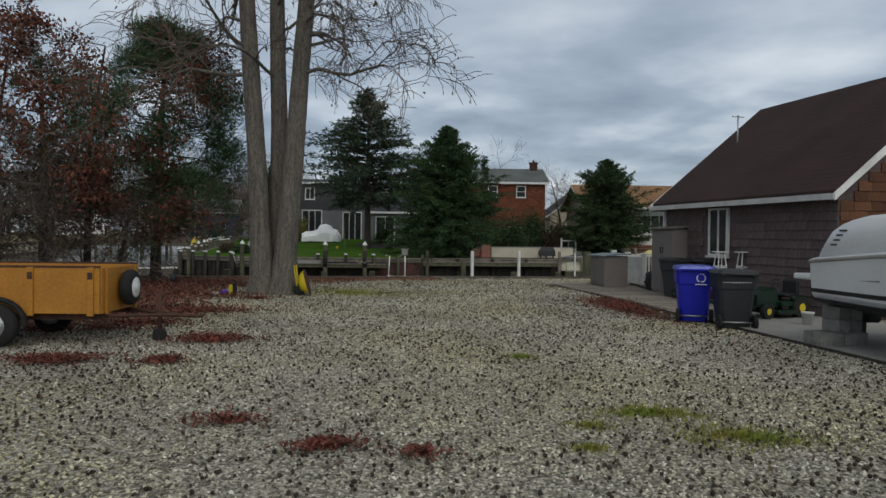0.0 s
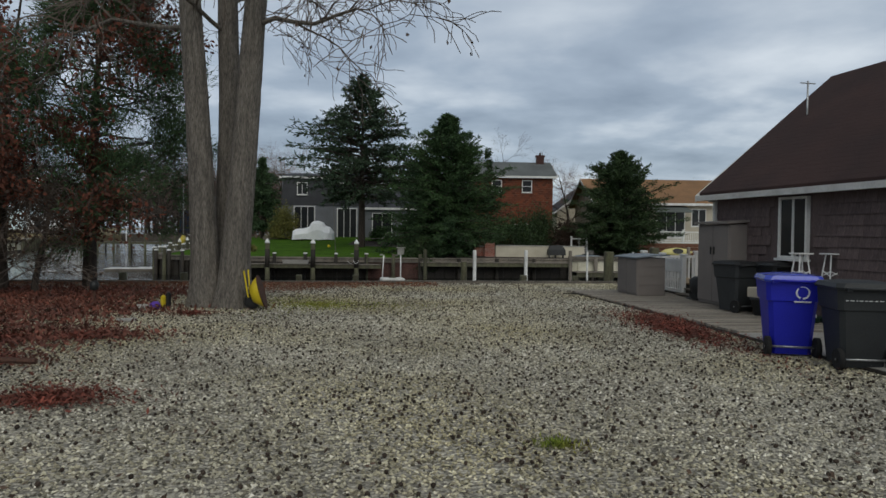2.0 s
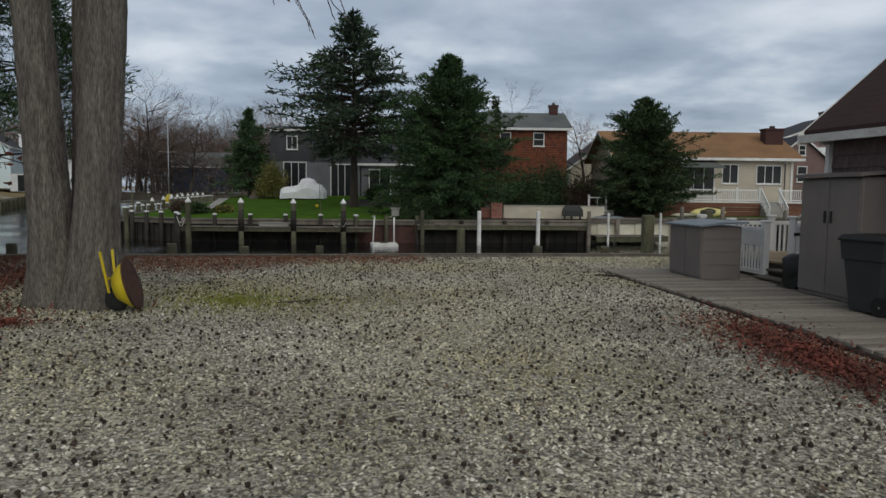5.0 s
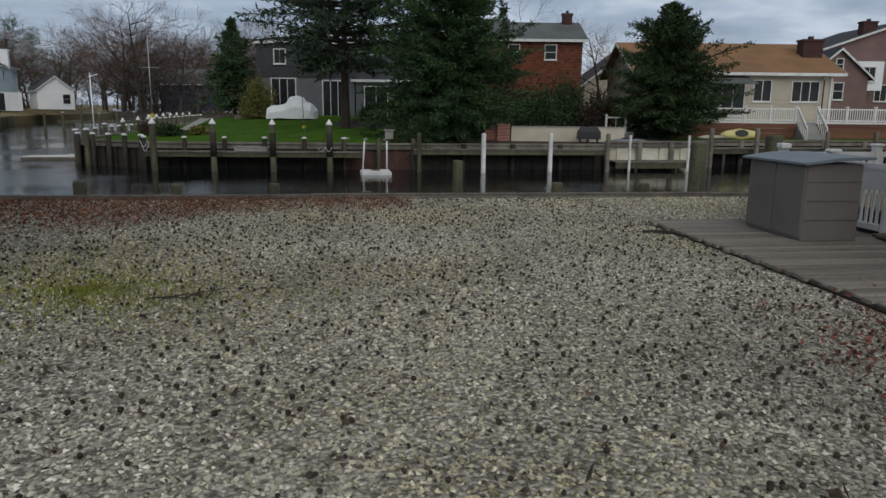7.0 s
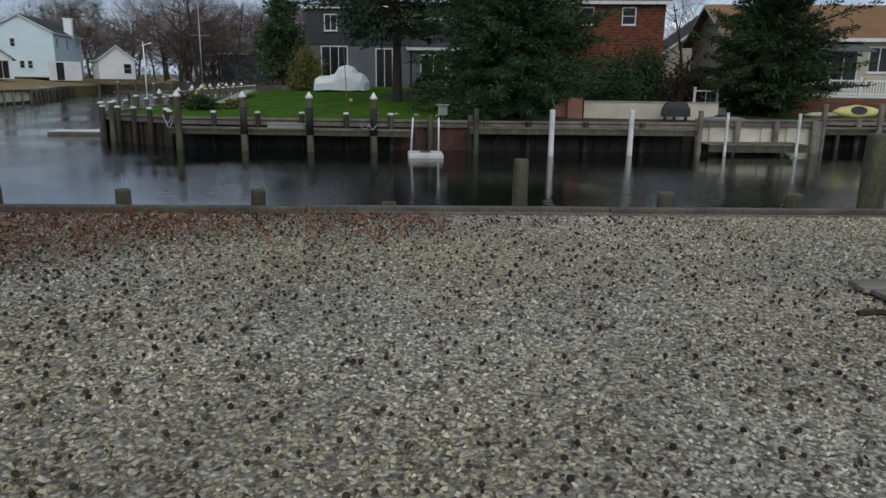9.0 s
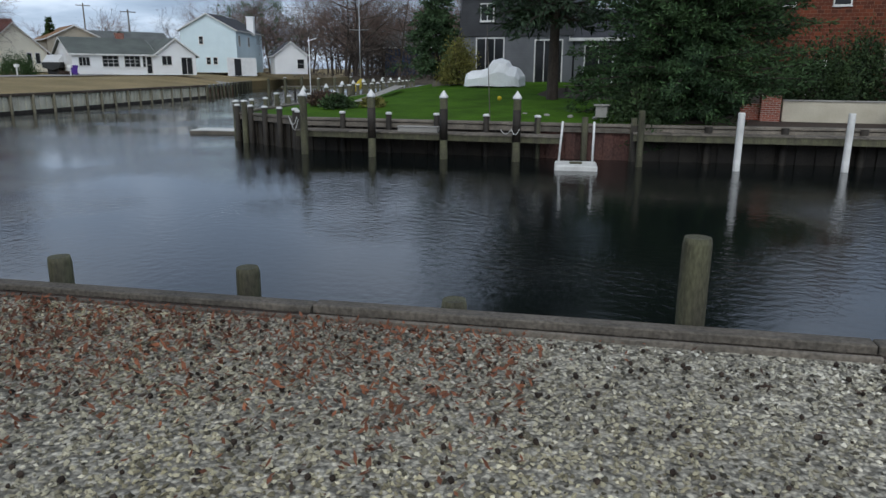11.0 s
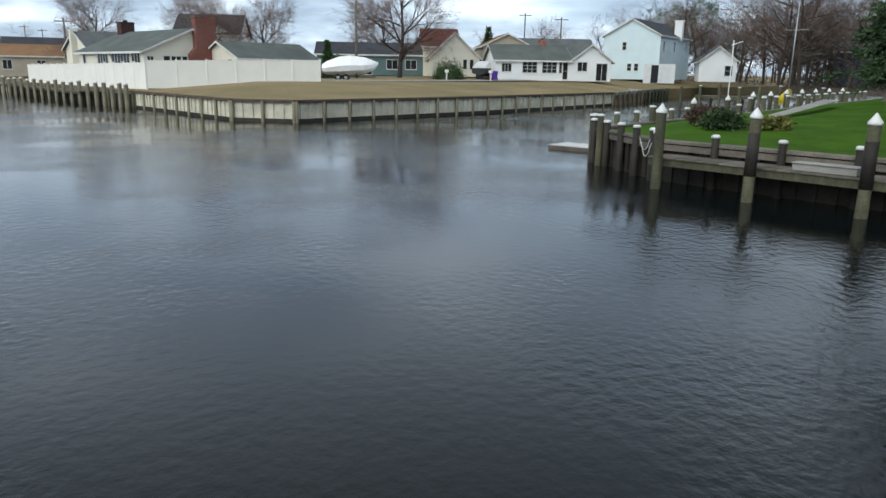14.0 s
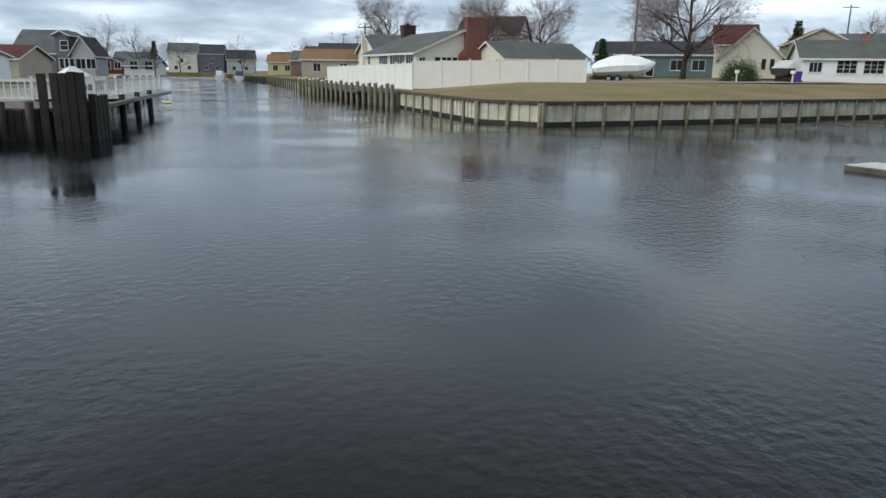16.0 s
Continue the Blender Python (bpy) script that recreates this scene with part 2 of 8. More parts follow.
def pebbled(m, scale, low=0.45, high=1.6):
    """Small rounded pebbles over a bed: a tone of its own and a raised back for each, shade between them put into the
    colour.
    """
    n, l = m.node_tree.nodes, m.node_tree.links
    b = n["Principled BSDF"]
    tc = n.new("ShaderNodeTexCoord"); vo = n.new("ShaderNodeTexVoronoi"); vo.inputs["Scale"].default_value = scale
    l.new(tc.outputs["Object"], vo.inputs["Vector"])
    tone = n.new("ShaderNodeMapRange"); tone.inputs["To Min"].default_value, tone.inputs["To Max"].default_value = low, high
    sep = n.new("ShaderNodeSeparateColor"); l.new(vo.outputs["Color"], sep.inputs[0]); l.new(sep.outputs[0], tone.inputs[0])
    # shade in the gaps between pebbles, multiplied into the base colour
    gap = n.new("ShaderNodeMapRange"); gap.inputs["From Min"].default_value, gap.inputs["From Max"].default_value = 0.35, 0.75
    gap.inputs["To Min"].default_value, gap.inputs["To Max"].default_value = 1.0, 0.55
    l.new(vo.outputs["Distance"], gap.inputs[0])
    pr = n.new("ShaderNodeMath"); pr.operation = "MULTIPLY"; l.new(tone.outputs[0], pr.inputs[0]); l.new(gap.outputs[0], pr.inputs[1])
    mx = n.new("ShaderNodeMixRGB"); mx.blend_type = "MULTIPLY"; mx.inputs[0].default_value = 1.0
    l.new(b.inputs["Base Color"].links[0].from_socket, mx.inputs[1]); l.new(pr.outputs[0], mx.inputs[2]); l.new(mx.outputs[0], b.inputs["Base Color"])
    bp = n.new("ShaderNodeBump"); bp.inputs["Strength"].default_value, bp.inputs["Distance"].default_value = 0.8, 0.012; bp.invert = True
    l.new(vo.outputs["Distance"], bp.inputs["Height"])
    if b.inputs["Normal"].links:
        l.new(b.inputs["Normal"].links[0].from_socket, bp.inputs["Normal"])
    l.new(bp.outputs[0], b.inputs["Normal"])
    return m


pebbled(M_gravel, 34, 0.5, 1.7)
M_leaf_red = mat("fallen_leaves_red", (0.17, 0.046, 0.031), (0.10, 0.037, 0.026), 0.8, 1.5, 20, 0.1, island=0.55)
M_leaf_carpet = mat("leaf_carpet_red", (0.17, 0.058, 0.038), (0.095, 0.04, 0.03), 0.8, 1.2, 20, 0.1, island=0.5)
M_leaf_orange = mat("fallen_leaves_orange", (0.23, 0.088, 0.042), (0.14, 0.058, 0.034), 0.8, 1.5, 20, 0.1, island=0.5)
M_leaf_brown = mat("fallen_leaves_brown", (0.10, 0.065, 0.045), (0.05, 0.035, 0.028), 0.85, 2, 20, 0.1, island=0.5)
M_soil = mat("soil", (0.085, 0.06, 0.045), (0.05, 0.038, 0.03), 0.95, 1.2, 30, 0.6)
M_grass = mat("lawn", (0.066, 0.138, 0.014), (0.042, 0.088, 0.012), 0.95, 0.8, 60, 0.4, grain=0.45, spec=0.03)
M_blade = mat("grass_blades", (0.150, 0.200, 0.027), (0.240, 0.213, 0.045), 0.8, 2, 20, 0, island=0.4)
M_drygrass = mat("dry_grass", (0.27, 0.205, 0.10), (0.17, 0.135, 0.06), 0.95, 0.18, 12, 0.5, grain=0.35)
M_timber = mat("weathered_timber", (0.20, 0.175, 0.145), (0.105, 0.095, 0.08), 0.85, 2.0, 30, 0.5, stretch=(1, 1, 1), rnd=0.25)
M_timber_dark = mat("wet_dark_timber", (0.038, 0.032, 0.025), (0.021, 0.018, 0.015), 0.7, 2, 25, 0.5, rnd=0.3)
M_timber_green = mat("algae_timber", (0.104, 0.104, 0.060), (0.060, 0.056, 0.040), 0.8, 2.5, 25, 0.5, stretch=(2, 2, 0.6), rnd=0.25)
M_plank = mat("grey_deck_plank", (0.28, 0.25, 0.21), (0.185, 0.165, 0.14), 0.85, 1.2, 30, 0.4, stretch=(0.5, 6, 1), rnd=0.3)
M_concrete = mat("concrete", (0.36, 0.35, 0.325), (0.25, 0.24, 0.225), 0.9, 0.8, 50, 0.25)
M_block = mat("cinder_block", (0.26, 0.25, 0.235), (0.17, 0.165, 0.155), 0.95, 5, 90, 0.5, rnd=0.15)
M_white = mat("white_vinyl", (0.78, 0.78, 0.77), (0.66, 0.66, 0.65), 0.5, 1.5, 30, 0.05, grain=0.05)
M_whitepaint = mat("white_paint", (0.72, 0.72, 0.70), (0.55, 0.55, 0.53), 0.6, 2.5, 30, 0.15, grain=0.1)
M_glass = mat("window_glass", (0.016, 0.018, 0.020), (0.032, 0.033, 0.034), 0.08, 0.7, 3, 0, grain=0.1, spec=0.22)
M_shed = mat("taupe_resin", (0.195, 0.172, 0.158), (0.16, 0.142, 0.132), 0.65, 1.5, 60, 0.15, grain=0.08)
M_shedroof = mat("blue_grey_resin_lid", (0.20, 0.235, 0.27), (0.15, 0.175, 0.20), 0.5, 2, 40, 0.15, grain=0.1)
M_cedar = mat("weathered_cedar_shingle", (0.150, 0.112, 0.108), (0.082, 0.062, 0.062), 0.9, 1.6, 40, 0.5, stretch=(1, 3, 0.35), rnd=0.12)
M_cedar_warm = mat("warm_cedar_shingle", (0.143, 0.062, 0.031), (0.081, 0.037, 0.022), 0.9, 1.6, 40, 0.5, stretch=(1, 1, 0.5), rnd=0.35)
M_redshingle = brickwork("red_cedar_shingle", (0.17, 0.045, 0.020), (0.075, 0.024, 0.014), (0.20, 0.12, 0.08), 0.33, 0.19)
M_roof_brown = mat("brown_roof_shingle", (0.050, 0.026, 0.023), (0.032, 0.018, 0.017), 0.9, 0.8, 60, 0.5, grain=0.35)
M_roof_tan = mat("tan_roof_shingle", (0.27, 0.15, 0.075), (0.20, 0.115, 0.06), 0.95, 0.6, 50, 0.4, grain=0.25)
M_roof_grey = mat("grey_roof_shingle", (0.13, 0.14, 0.14), (0.09, 0.097, 0.10), 0.95, 0.6, 40, 0.4, grain=0.25)
M_roof_green = mat("green_grey_roof_shingle", (0.12, 0.135, 0.125), (0.085, 0.095, 0.09), 0.95, 0.6, 40, 0.4, grain=0.2)
M_roof_dark = mat("dark_roof_shingle", (0.055, 0.058, 0.068), (0.038, 0.04, 0.047), 0.95, 0.6, 40, 0.4, grain=0.25)
M_roof_red = mat("maroon_roof_shingle", (0.12, 0.035, 0.028), (0.085, 0.028, 0.024), 0.95, 0.6, 40, 0.4, grain=0.25)
M_beige = siding(mat("beige_siding", (0.48, 0.43, 0.34), (0.42, 0.375, 0.30), 0.8, 0.8, 30, 0.1, grain=0.06))
M_cream = siding(mat("cream_siding", (0.80, 0.77, 0.66), (0.74, 0.71, 0.60), 0.8, 0.8, 30, 0.1, grain=0.05))
M_whiteside = siding(mat("white_siding", (0.86, 0.87, 0.88), (0.80, 0.81, 0.82), 0.7, 0.6, 30, 0.1, grain=0.05))
M_blueside = siding(mat("pale_blue_siding", (0.66, 0.78, 0.83), (0.60, 0.72, 0.77), 0.7, 0.6, 30, 0.1, grain=0.05))
M_slate = siding(mat("dark_slate_shingle", (0.062, 0.064, 0.070), (0.045, 0.046, 0.051), 0.85, 0.8, 40, 0.2, grain=0.12), 0.18)
M_greyside = siding(mat("grey_siding", (0.16, 0.165, 0.18), (0.125, 0.13, 0.14), 0.8, 0.8, 30, 0.1, grain=0.08))
M_darkside = siding(mat("slate_siding", (0.14, 0.155, 0.165), (0.105, 0.115, 0.125), 0.8, 0.8, 30, 0.1, grain=0.08))
M_pinkside = siding(mat("mauve_siding", (0.22, 0.14, 0.13), (0.17, 0.11, 0.105), 0.8, 0.8, 30, 0.1, grain=0.08))
M_teal = siding(mat("teal_siding", (0.13, 0.20, 0.21), (0.10, 0.16, 0.17), 0.8, 0.8, 30, 0.1, grain=0.08))
M_navy = siding(mat("blue_siding", (0.065, 0.105, 0.20), (0.05, 0.08, 0.155), 0.8, 0.8, 30, 0.1, grain=0.08))
M_brick_dark = brickwork("dark_maroon_brick", (0.070, 0.024, 0.021), (0.045, 0.019, 0.017), (0.08, 0.06, 0.055))
M_brick = brickwork("red_brick", (0.30, 0.075, 0.045), (0.20, 0.06, 0.04), (0.38, 0.34, 0.30))
M_stonewall = mat("cream_wall_render", (0.56, 0.52, 0.42), (0.46, 0.42, 0.33), 0.85, 1.2, 25, 0.2, grain=0.08)
M_bark = mat("grey_bark", (0.215, 0.192, 0.165), (0.12, 0.107, 0.093), 0.95, 5, 22, 1.0, stretch=(3, 3, 0.45), grain=0.5, depth=0.06)
M_bark_dark = mat("dark_bark", (0.07, 0.055, 0.045), (0.045, 0.036, 0.03), 0.95, 4, 20, 0.8, stretch=(3, 3, 0.5), depth=0.05)
M_twig = mat("bare_twigs", (0.13, 0.105, 0.088), (0.095, 0.076, 0.064), 0.95, 2, 20, 0)
M_twig_red = mat("reddish_twigs", (0.18, 0.12, 0.097), (0.135, 0.09, 0.077), 0.95, 2, 20, 0)
M_needle = mat("dark_green_needles", (0.044, 0.076, 0.024), (0.022, 0.043, 0.017), 0.8, 1.2, 12, 0, island=0.5)
M_needle_light = mat("green_needles", (0.048, 0.092, 0.028), (0.022, 0.048, 0.019), 0.8, 0.7, 12, 0, island=0.55)
M_needle_blue = mat("blue_green_needles", (0.042, 0.070, 0.036), (0.024, 0.043, 0.025), 0.8, 1.2, 12, 0, island=0.5)
M_pine = mat("pine_needles", (0.06, 0.105, 0.042), (0.036, 0.068, 0.03), 0.8, 0.9, 12, 0, island=0.5)
M_oakleaf = mat("rust_oak_leaves", (0.156, 0.051, 0.030), (0.090, 0.037, 0.025), 0.85, 0.9, 12, 0, island=0.5)
M_shrub = mat("yellow_green_shrub", (0.17, 0.155, 0.035), (0.10, 0.11, 0.03), 0.85, 1.2, 12, 0, island=0.45)
M_hedge = mat("green_shrub", (0.045, 0.085, 0.022), (0.03, 0.06, 0.018), 0.85, 1.5, 12, 0, island=0.45)
M_black = mat("black_plastic", (0.02, 0.021, 0.022), (0.014, 0.015, 0.016), 0.5, 2, 40, 0.1, grain=0.1)
M_rubber = mat("tyre_rubber", (0.018, 0.018, 0.018), (0.012, 0.012, 0.012), 0.85, 3, 40, 0.2)
M_charcoal = mat("charcoal_plastic", (0.032, 0.035, 0.037), (0.022, 0.024, 0.026), 0.55, 2, 50, 0.1, grain=0.1)
M_blue_lid = mat("glossy_blue_lid", (0.05, 0.08, 0.52), (0.04, 0.065, 0.44), 0.22, 2, 50, 0.05, grain=0.05, spec=1.0)
M_blue = mat("blue_plastic", (0.015, 0.02, 0.42), (0.012, 0.016, 0.34), 0.45, 2, 50, 0.1, grain=0.06)
M_orange = mat("orange_plywood_paint", (0.42, 0.19, 0.025), (0.33, 0.14, 0.02), 0.65, 1.5, 30, 0.2, grain=0.15)
M_rust = mat("rusty_steel", (0.09, 0.042, 0.028), (0.05, 0.028, 0.022), 0.85, 6, 50, 0.4)
M_yellow = mat("yellow_paint", (0.62, 0.48, 0.02), (0.50, 0.38, 0.02), 0.5, 3, 40, 0.1, grain=0.1)
M_green = mat("green_machine_paint", (0.006, 0.022, 0.012), (0.005, 0.016, 0.009), 0.4, 3, 40, 0.05, grain=0.1)
M_hull = mat("white_gelcoat", (0.74, 0.75, 0.76), (0.66, 0.67, 0.68), 0.3, 1, 30, 0.02, grain=0.04, spec=0.5)
M_wrap = mat("white_shrink_wrap", (0.90, 0.91, 0.92), (0.84, 0.85, 0.86), 0.5, 2.2, 9, 0.25, grain=0.05, depth=0.05)
M_steel = mat("galvanised_steel", (0.42, 0.43, 0.44), (0.32, 0.33, 0.34), 0.4, 5, 40, 0.1, metal=0.8)
M_sheet = mat("vinyl_sheet_piling", (0.66, 0.63, 0.52), (0.46, 0.44, 0.34), 0.8, 0.9, 20, 0.3, stretch=(1, 1, 1.5), grain=0.2)
M_redpile = mat("rust_red_sheet_piling", (0.105, 0.05, 0.04), (0.06, 0.034, 0.03), 0.85, 1.2, 20, 0.3, stretch=(1, 1, 0.5))
M_terracotta = mat("terracotta", (0.23, 0.07, 0.055), (0.17, 0.055, 0.045), 0.85, 3, 40, 0.2)
M_mulch = mat("mulch", (0.06, 0.042, 0.032), (0.035, 0.026, 0.022), 0.95, 1, 30, 0.6)
M_purple = mat("purple_plastic", (0.10, 0.04, 0.32), (0.08, 0.03, 0.25), 0.5, 2, 30, 0.05, grain=0.05)

M_water = bpy.data.materials.new("canal_water")
M_water.use_nodes = True
_n, _l = M_water.node_tree.nodes, M_water.node_tree.links
_b = _n["Principled BSDF"]
_b.inputs["Base Color"].default_value = (0.006, 0.008, 0.008, 1)
_b.inputs["Roughness"].default_value, _b.inputs["IOR"].default_value = 0.04, 1.33
_tc = _n.new("ShaderNodeTexCoord")
_n1 = _n.new("ShaderNodeTexNoise"); _n1.inputs["Scale"].default_value, _n1.inputs["Detail"].default_value = 5.5, 6
_n2 = _n.new("ShaderNodeTexNoise"); _n2.inputs["Scale"].default_value, _n2.inputs["Detail"].default_value = 0.16, 2
_l.new(_tc.outputs["Object"], _n1.inputs["Vector"]); _l.new(_tc.outputs["Object"], _n2.inputs["Vector"])
_mr = _n.new("ShaderNodeMapRange"); _mr.inputs["From Min"].default_value, _mr.inputs["From Max"].default_value = 0.42, 0.66
_mr.inputs["To Min"].default_value, _mr.inputs["To Max"].default_value = 0.13, 0.75
_l.new(_n2.outputs["Fac"], _mr.inputs[0])
_bp = _n.new("ShaderNodeBump"); _bp.inputs["Distance"].default_value = 0.04
_l.new(_n1.outputs["Fac"], _bp.inputs["Height"]); _l.new(_mr.outputs[0], _bp.inputs["Strength"]); _l.new(_bp.outputs[0], _b.inputs["Normal"])
M_deck_tan = mat("tan_deck_boards", (0.34, 0.25, 0.15), (0.26, 0.19, 0.12), 0.8, 1.5, 30, 0.3, rnd=0.2)
M_shrub_yellow = mat("pale_yellow_plastic", (0.62, 0.56, 0.22), (0.55, 0.49, 0.19), 0.45, 2, 30, 0.05, grain=0.06)
M_brownskirt = mat("red_brown_boards", (0.17, 0.075, 0.045), (0.12, 0.055, 0.036), 0.8, 1.2, 25, 0.3, stretch=(0.4, 3, 3), rnd=0.2)
M_rustsheet = mat("rust_stained_sheet", (0.28, 0.24, 0.18), (0.15, 0.07, 0.04), 0.85, 0.7, 20, 0.3, stretch=(1, 1, 2))
M_cream_fence = mat("ivory_vinyl", (0.84, 0.82, 0.77), (0.79, 0.77, 0.72), 0.55, 0.8, 20, 0.05, grain=0.05)
M_brick_mottled = brickwork("mottled_brick", (0.22, 0.04, 0.028), (0.085, 0.028, 0.022), (0.46, 0.36, 0.30), 0.34, 0.11)
M_yellowside = siding(mat("pale_yellow_siding", (0.60, 0.54, 0.30), (0.54, 0.48, 0.27), 0.8, 0.8, 30, 0.1, grain=0.05))
M_mauvegrey = siding(mat("mauve_grey_siding", (0.192, 0.176, 0.176), (0.152, 0.140, 0.140), 0.8, 0.8, 30, 0.1, grain=0.06))
M_whitegrey = siding(mat("pale_grey_siding", (0.46, 0.47, 0.48), (0.40, 0.41, 0.42), 0.8, 0.8, 30, 0.1, grain=0.06))
M_barnred = siding(mat("dark_red_siding", (0.16, 0.035, 0.03), (0.12, 0.03, 0.027), 0.8, 0.8, 30, 0.1, grain=0.08))

# ---- large structure ----
WATER = -1.25
PROP = pose(0, 0, 0, 0, 0, 9.9)          # the yard's own axes: u along the bulkhead, v towards the canal
EDGE = 23.41                              # v of the yard's edge


def at(u, v, z=0.0, turn=0.0):
    """A pose given in the yard's axes."""
    return PROP @ pose(u, v, z, 0, 0, turn)


def sheet(name, rows, material, label, category, kind="structure"):
    """Ground from rows of points, row by row away from the bank."""
    bm = bmesh.new()
    vs = [[bm.verts.new(p) for p in r] for r in rows]
    for a, b in zip(vs, vs[1:]):
        for i in range(len(a) - 1):
            bm.faces.new((a[i], a[i + 1], b[i + 1], b[i]))
    return tagged(part(name, bm, material), label, category, "", kind)


bm = bmesh.new()
bx(bm, -1500, 1500, -1500, 1500, -4.2, -4.0)
tagged(part("ground", bm, M_soil), "dark canal bed reaching to the horizon", "ground", "", "structure")
bm = bmesh.new()
bmesh.ops.create_grid(bm, x_segments=1, y_segments=1, size=1500)
ob = tagged(part("water", bm, M_water), "dark calm canal water with light ripples", "water", "", "structure")
ob.location.z = WATER

# the yard on the near bank; it lies a little lower than the far banks
YARD_Z = -0.13
ob = sheet("ground_yard", [[(-300, -200, 0), (300, -200, 0)], [(-300, EDGE, 0), (300, EDGE, 0)], [(-300, EDGE, -3), (300, EDGE, -3)]], M_gravel, "pale grey gravel yard with scattered leaves", "ground")
ob.matrix_basis = PROP

# opposite bank: bank line and ground behind it
BANK = [(-60, 190), (-30, 90), (-22, 60), (-18.2, 44.3), (-14.2, 42.5), (-2, 43.9), (7.3, 45.8), (12.2, 46.8), (12.8, 49.6), (40, 56), (300, 110)]
bz = [0, 0, 0, -0.1, -0.12, -0.12, -0.12, -0.12, -0.1, 0, 0]
B1 = [(-45, 200), (-22, 95), (-17, 66), (-14, 55), (-11, 54), (-2, 54), (6, 55), (12, 56), (14, 57), (40, 64), (300, 118)]
b1z = [0.8, 0.8, 0.9, 0.5, 0.5, 0.4, 0.1, 0.05, 0.0, 0.2, 0.2]
B2 = [(-44, 210), (-18, 110), (-15, 76), (-13, 68), (-10, 67), (-2, 67), (6, 67), (12, 67), (16, 67), (42, 74), (300, 130)]
b2z = [1.2, 1.2, 1.1, 1.1, 1.1, 1.0, 0.4, 0.2, 0.1, 0.3, 0.3]
B3 = [(-40, 800), (-10, 800), (0, 800), (20, 800), (40, 800), (80, 800), (120, 800), (160, 800), (200, 800), (300, 800), (900, 800)]
sheet("ground_lawn", [[(x, y, -3) for x, y in BANK], [(x, y, z) for (x, y), z in zip(BANK, bz)], [(x, y, z) for (x, y), z in zip(B1, b1z)],
                      [(x, y, z) for (x, y), z in zip(B2, b2z)], [(x, y, 2) for x, y in B3]], M_grass, "bright green lawn behind the opposite bulkhead", "lawn")
# left bank: vacant lot
L0 = [(-700, -60), (-181, 25.5), (-108, 33), (-61, 38.2), (-43.9, 40.0), (-40.9, 42.7), (-43.6, 56.5), (-50.9, 81.6), (-66, 110), (-90, 190)]
L1 = [(-700, -40), (-185, 44), (-112, 52), (-72, 46), (-57, 48), (-54, 51), (-56, 62), (-61, 88), (-76, 116), (-100, 200)]
L2 = [(-700, 300), (-300, 300), (-200, 200), (-120, 100), (-110, 100), (-105, 102), (-104, 106), (-105, 112), (-108, 140), (-120, 260)]
sheet("ground_lot", [[(x, y, -3) for x, y in L0], [(x, y, 0.02) for x, y in L0], [(x, y, 0.85) for x, y in L1], [(x, y, 1.5) for x, y in L2], [(x * 3, 900, 3) for x, y in L2]],
      M_drygrass, "dry yellowish grass of a vacant lot", "ground")
bm = bmesh.new()
bx(bm, -260, 60, 178, 182, -3, 0.4)
tagged(part("far_bulkhead", bm, M_timber), "far weathered timber bulkhead closing the canal", "bulkhead", "", "structure")
bm = bmesh.new()
bx(bm, -900, -330, -200, 60, -3, 0.3)
tagged(part("ground_far", bm, M_drygrass), "dry grass at the far canal end", "ground", "", "structure")

# ---- houses ----
def window(parent, m, w, h, nx=1, ny=1, frame_mat=None, rail=0.07, sill=True, label=""):
    """A window in a wall that faces -y of m; its lower left corner is at m's origin."""
    bm = bmesh.new()
    loops = []
    for y in (0.03, -0.05):
        o = [bm.verts.new(p) for p in ((-rail, y, -rail), (w + rail, y, -rail), (w + rail, y, h + rail), (-rail, y, h + rail))]
        q = [bm.verts.new(p) for p in ((0, y, 0), (w, y, 0), (w, y, h), (0, y, h))]
        loops.append((o, q))
    (o0, q0), (o1, q1) = loops
    for k in range(4):
        n = (k + 1) % 4
        bm.faces.new((o0[k], o0[n], q0[n], q0[k])); bm.faces.new((o1[n], o1[k], q1[k], q1[n]))
        bm.faces.new((o0[n], o0[k], o1[k], o1[n])); bm.faces.new((q0[k], q0[n], q1[n], q1[k]))
    bm.transform(m)
    fr = part("window", bm, frame_mat or M_whitepaint, parent, label)
    for k in range(1, nx):
        bm = bmesh.new(); bx(bm, w * k / nx - 0.025, w * k / nx + 0.025, -0.035, 0.02, 0, h); bm.transform(m)
        part("mullion", bm, frame_mat or M_whitepaint, fr)
    for k in range(1, ny):
        bm = bmesh.new(); bx(bm, 0, w, -0.03, 0.018, h * k / ny - 0.02, h * k / ny + 0.02); bm.transform(m)
        part("glazing_bar", bm, frame_mat or M_whitepaint, fr)
    bm = bmesh.new(); bx(bm, 0, w, -0.012, 0.008, 0, h); bm.transform(m)
    part("pane", bm, M_glass, fr)
    if sill:
        bm = bmesh.new(); bx(bm, -rail - 0.04, w + rail + 0.04, -0.1, 0.02, -rail - 0.05, -rail - 0.003); bm.transform(m)
        part("sill", bm, frame_mat or M_whitepaint, fr)
    return fr


def face(side, w, d):
    return {"front": Matrix.Identity(4), "right": pose(w, 0, 0, 0, 0, 90), "left": pose(0, d, 0, 0, 0, -90), "back": pose(w, d, 0, 0, 0, 180)}[side]


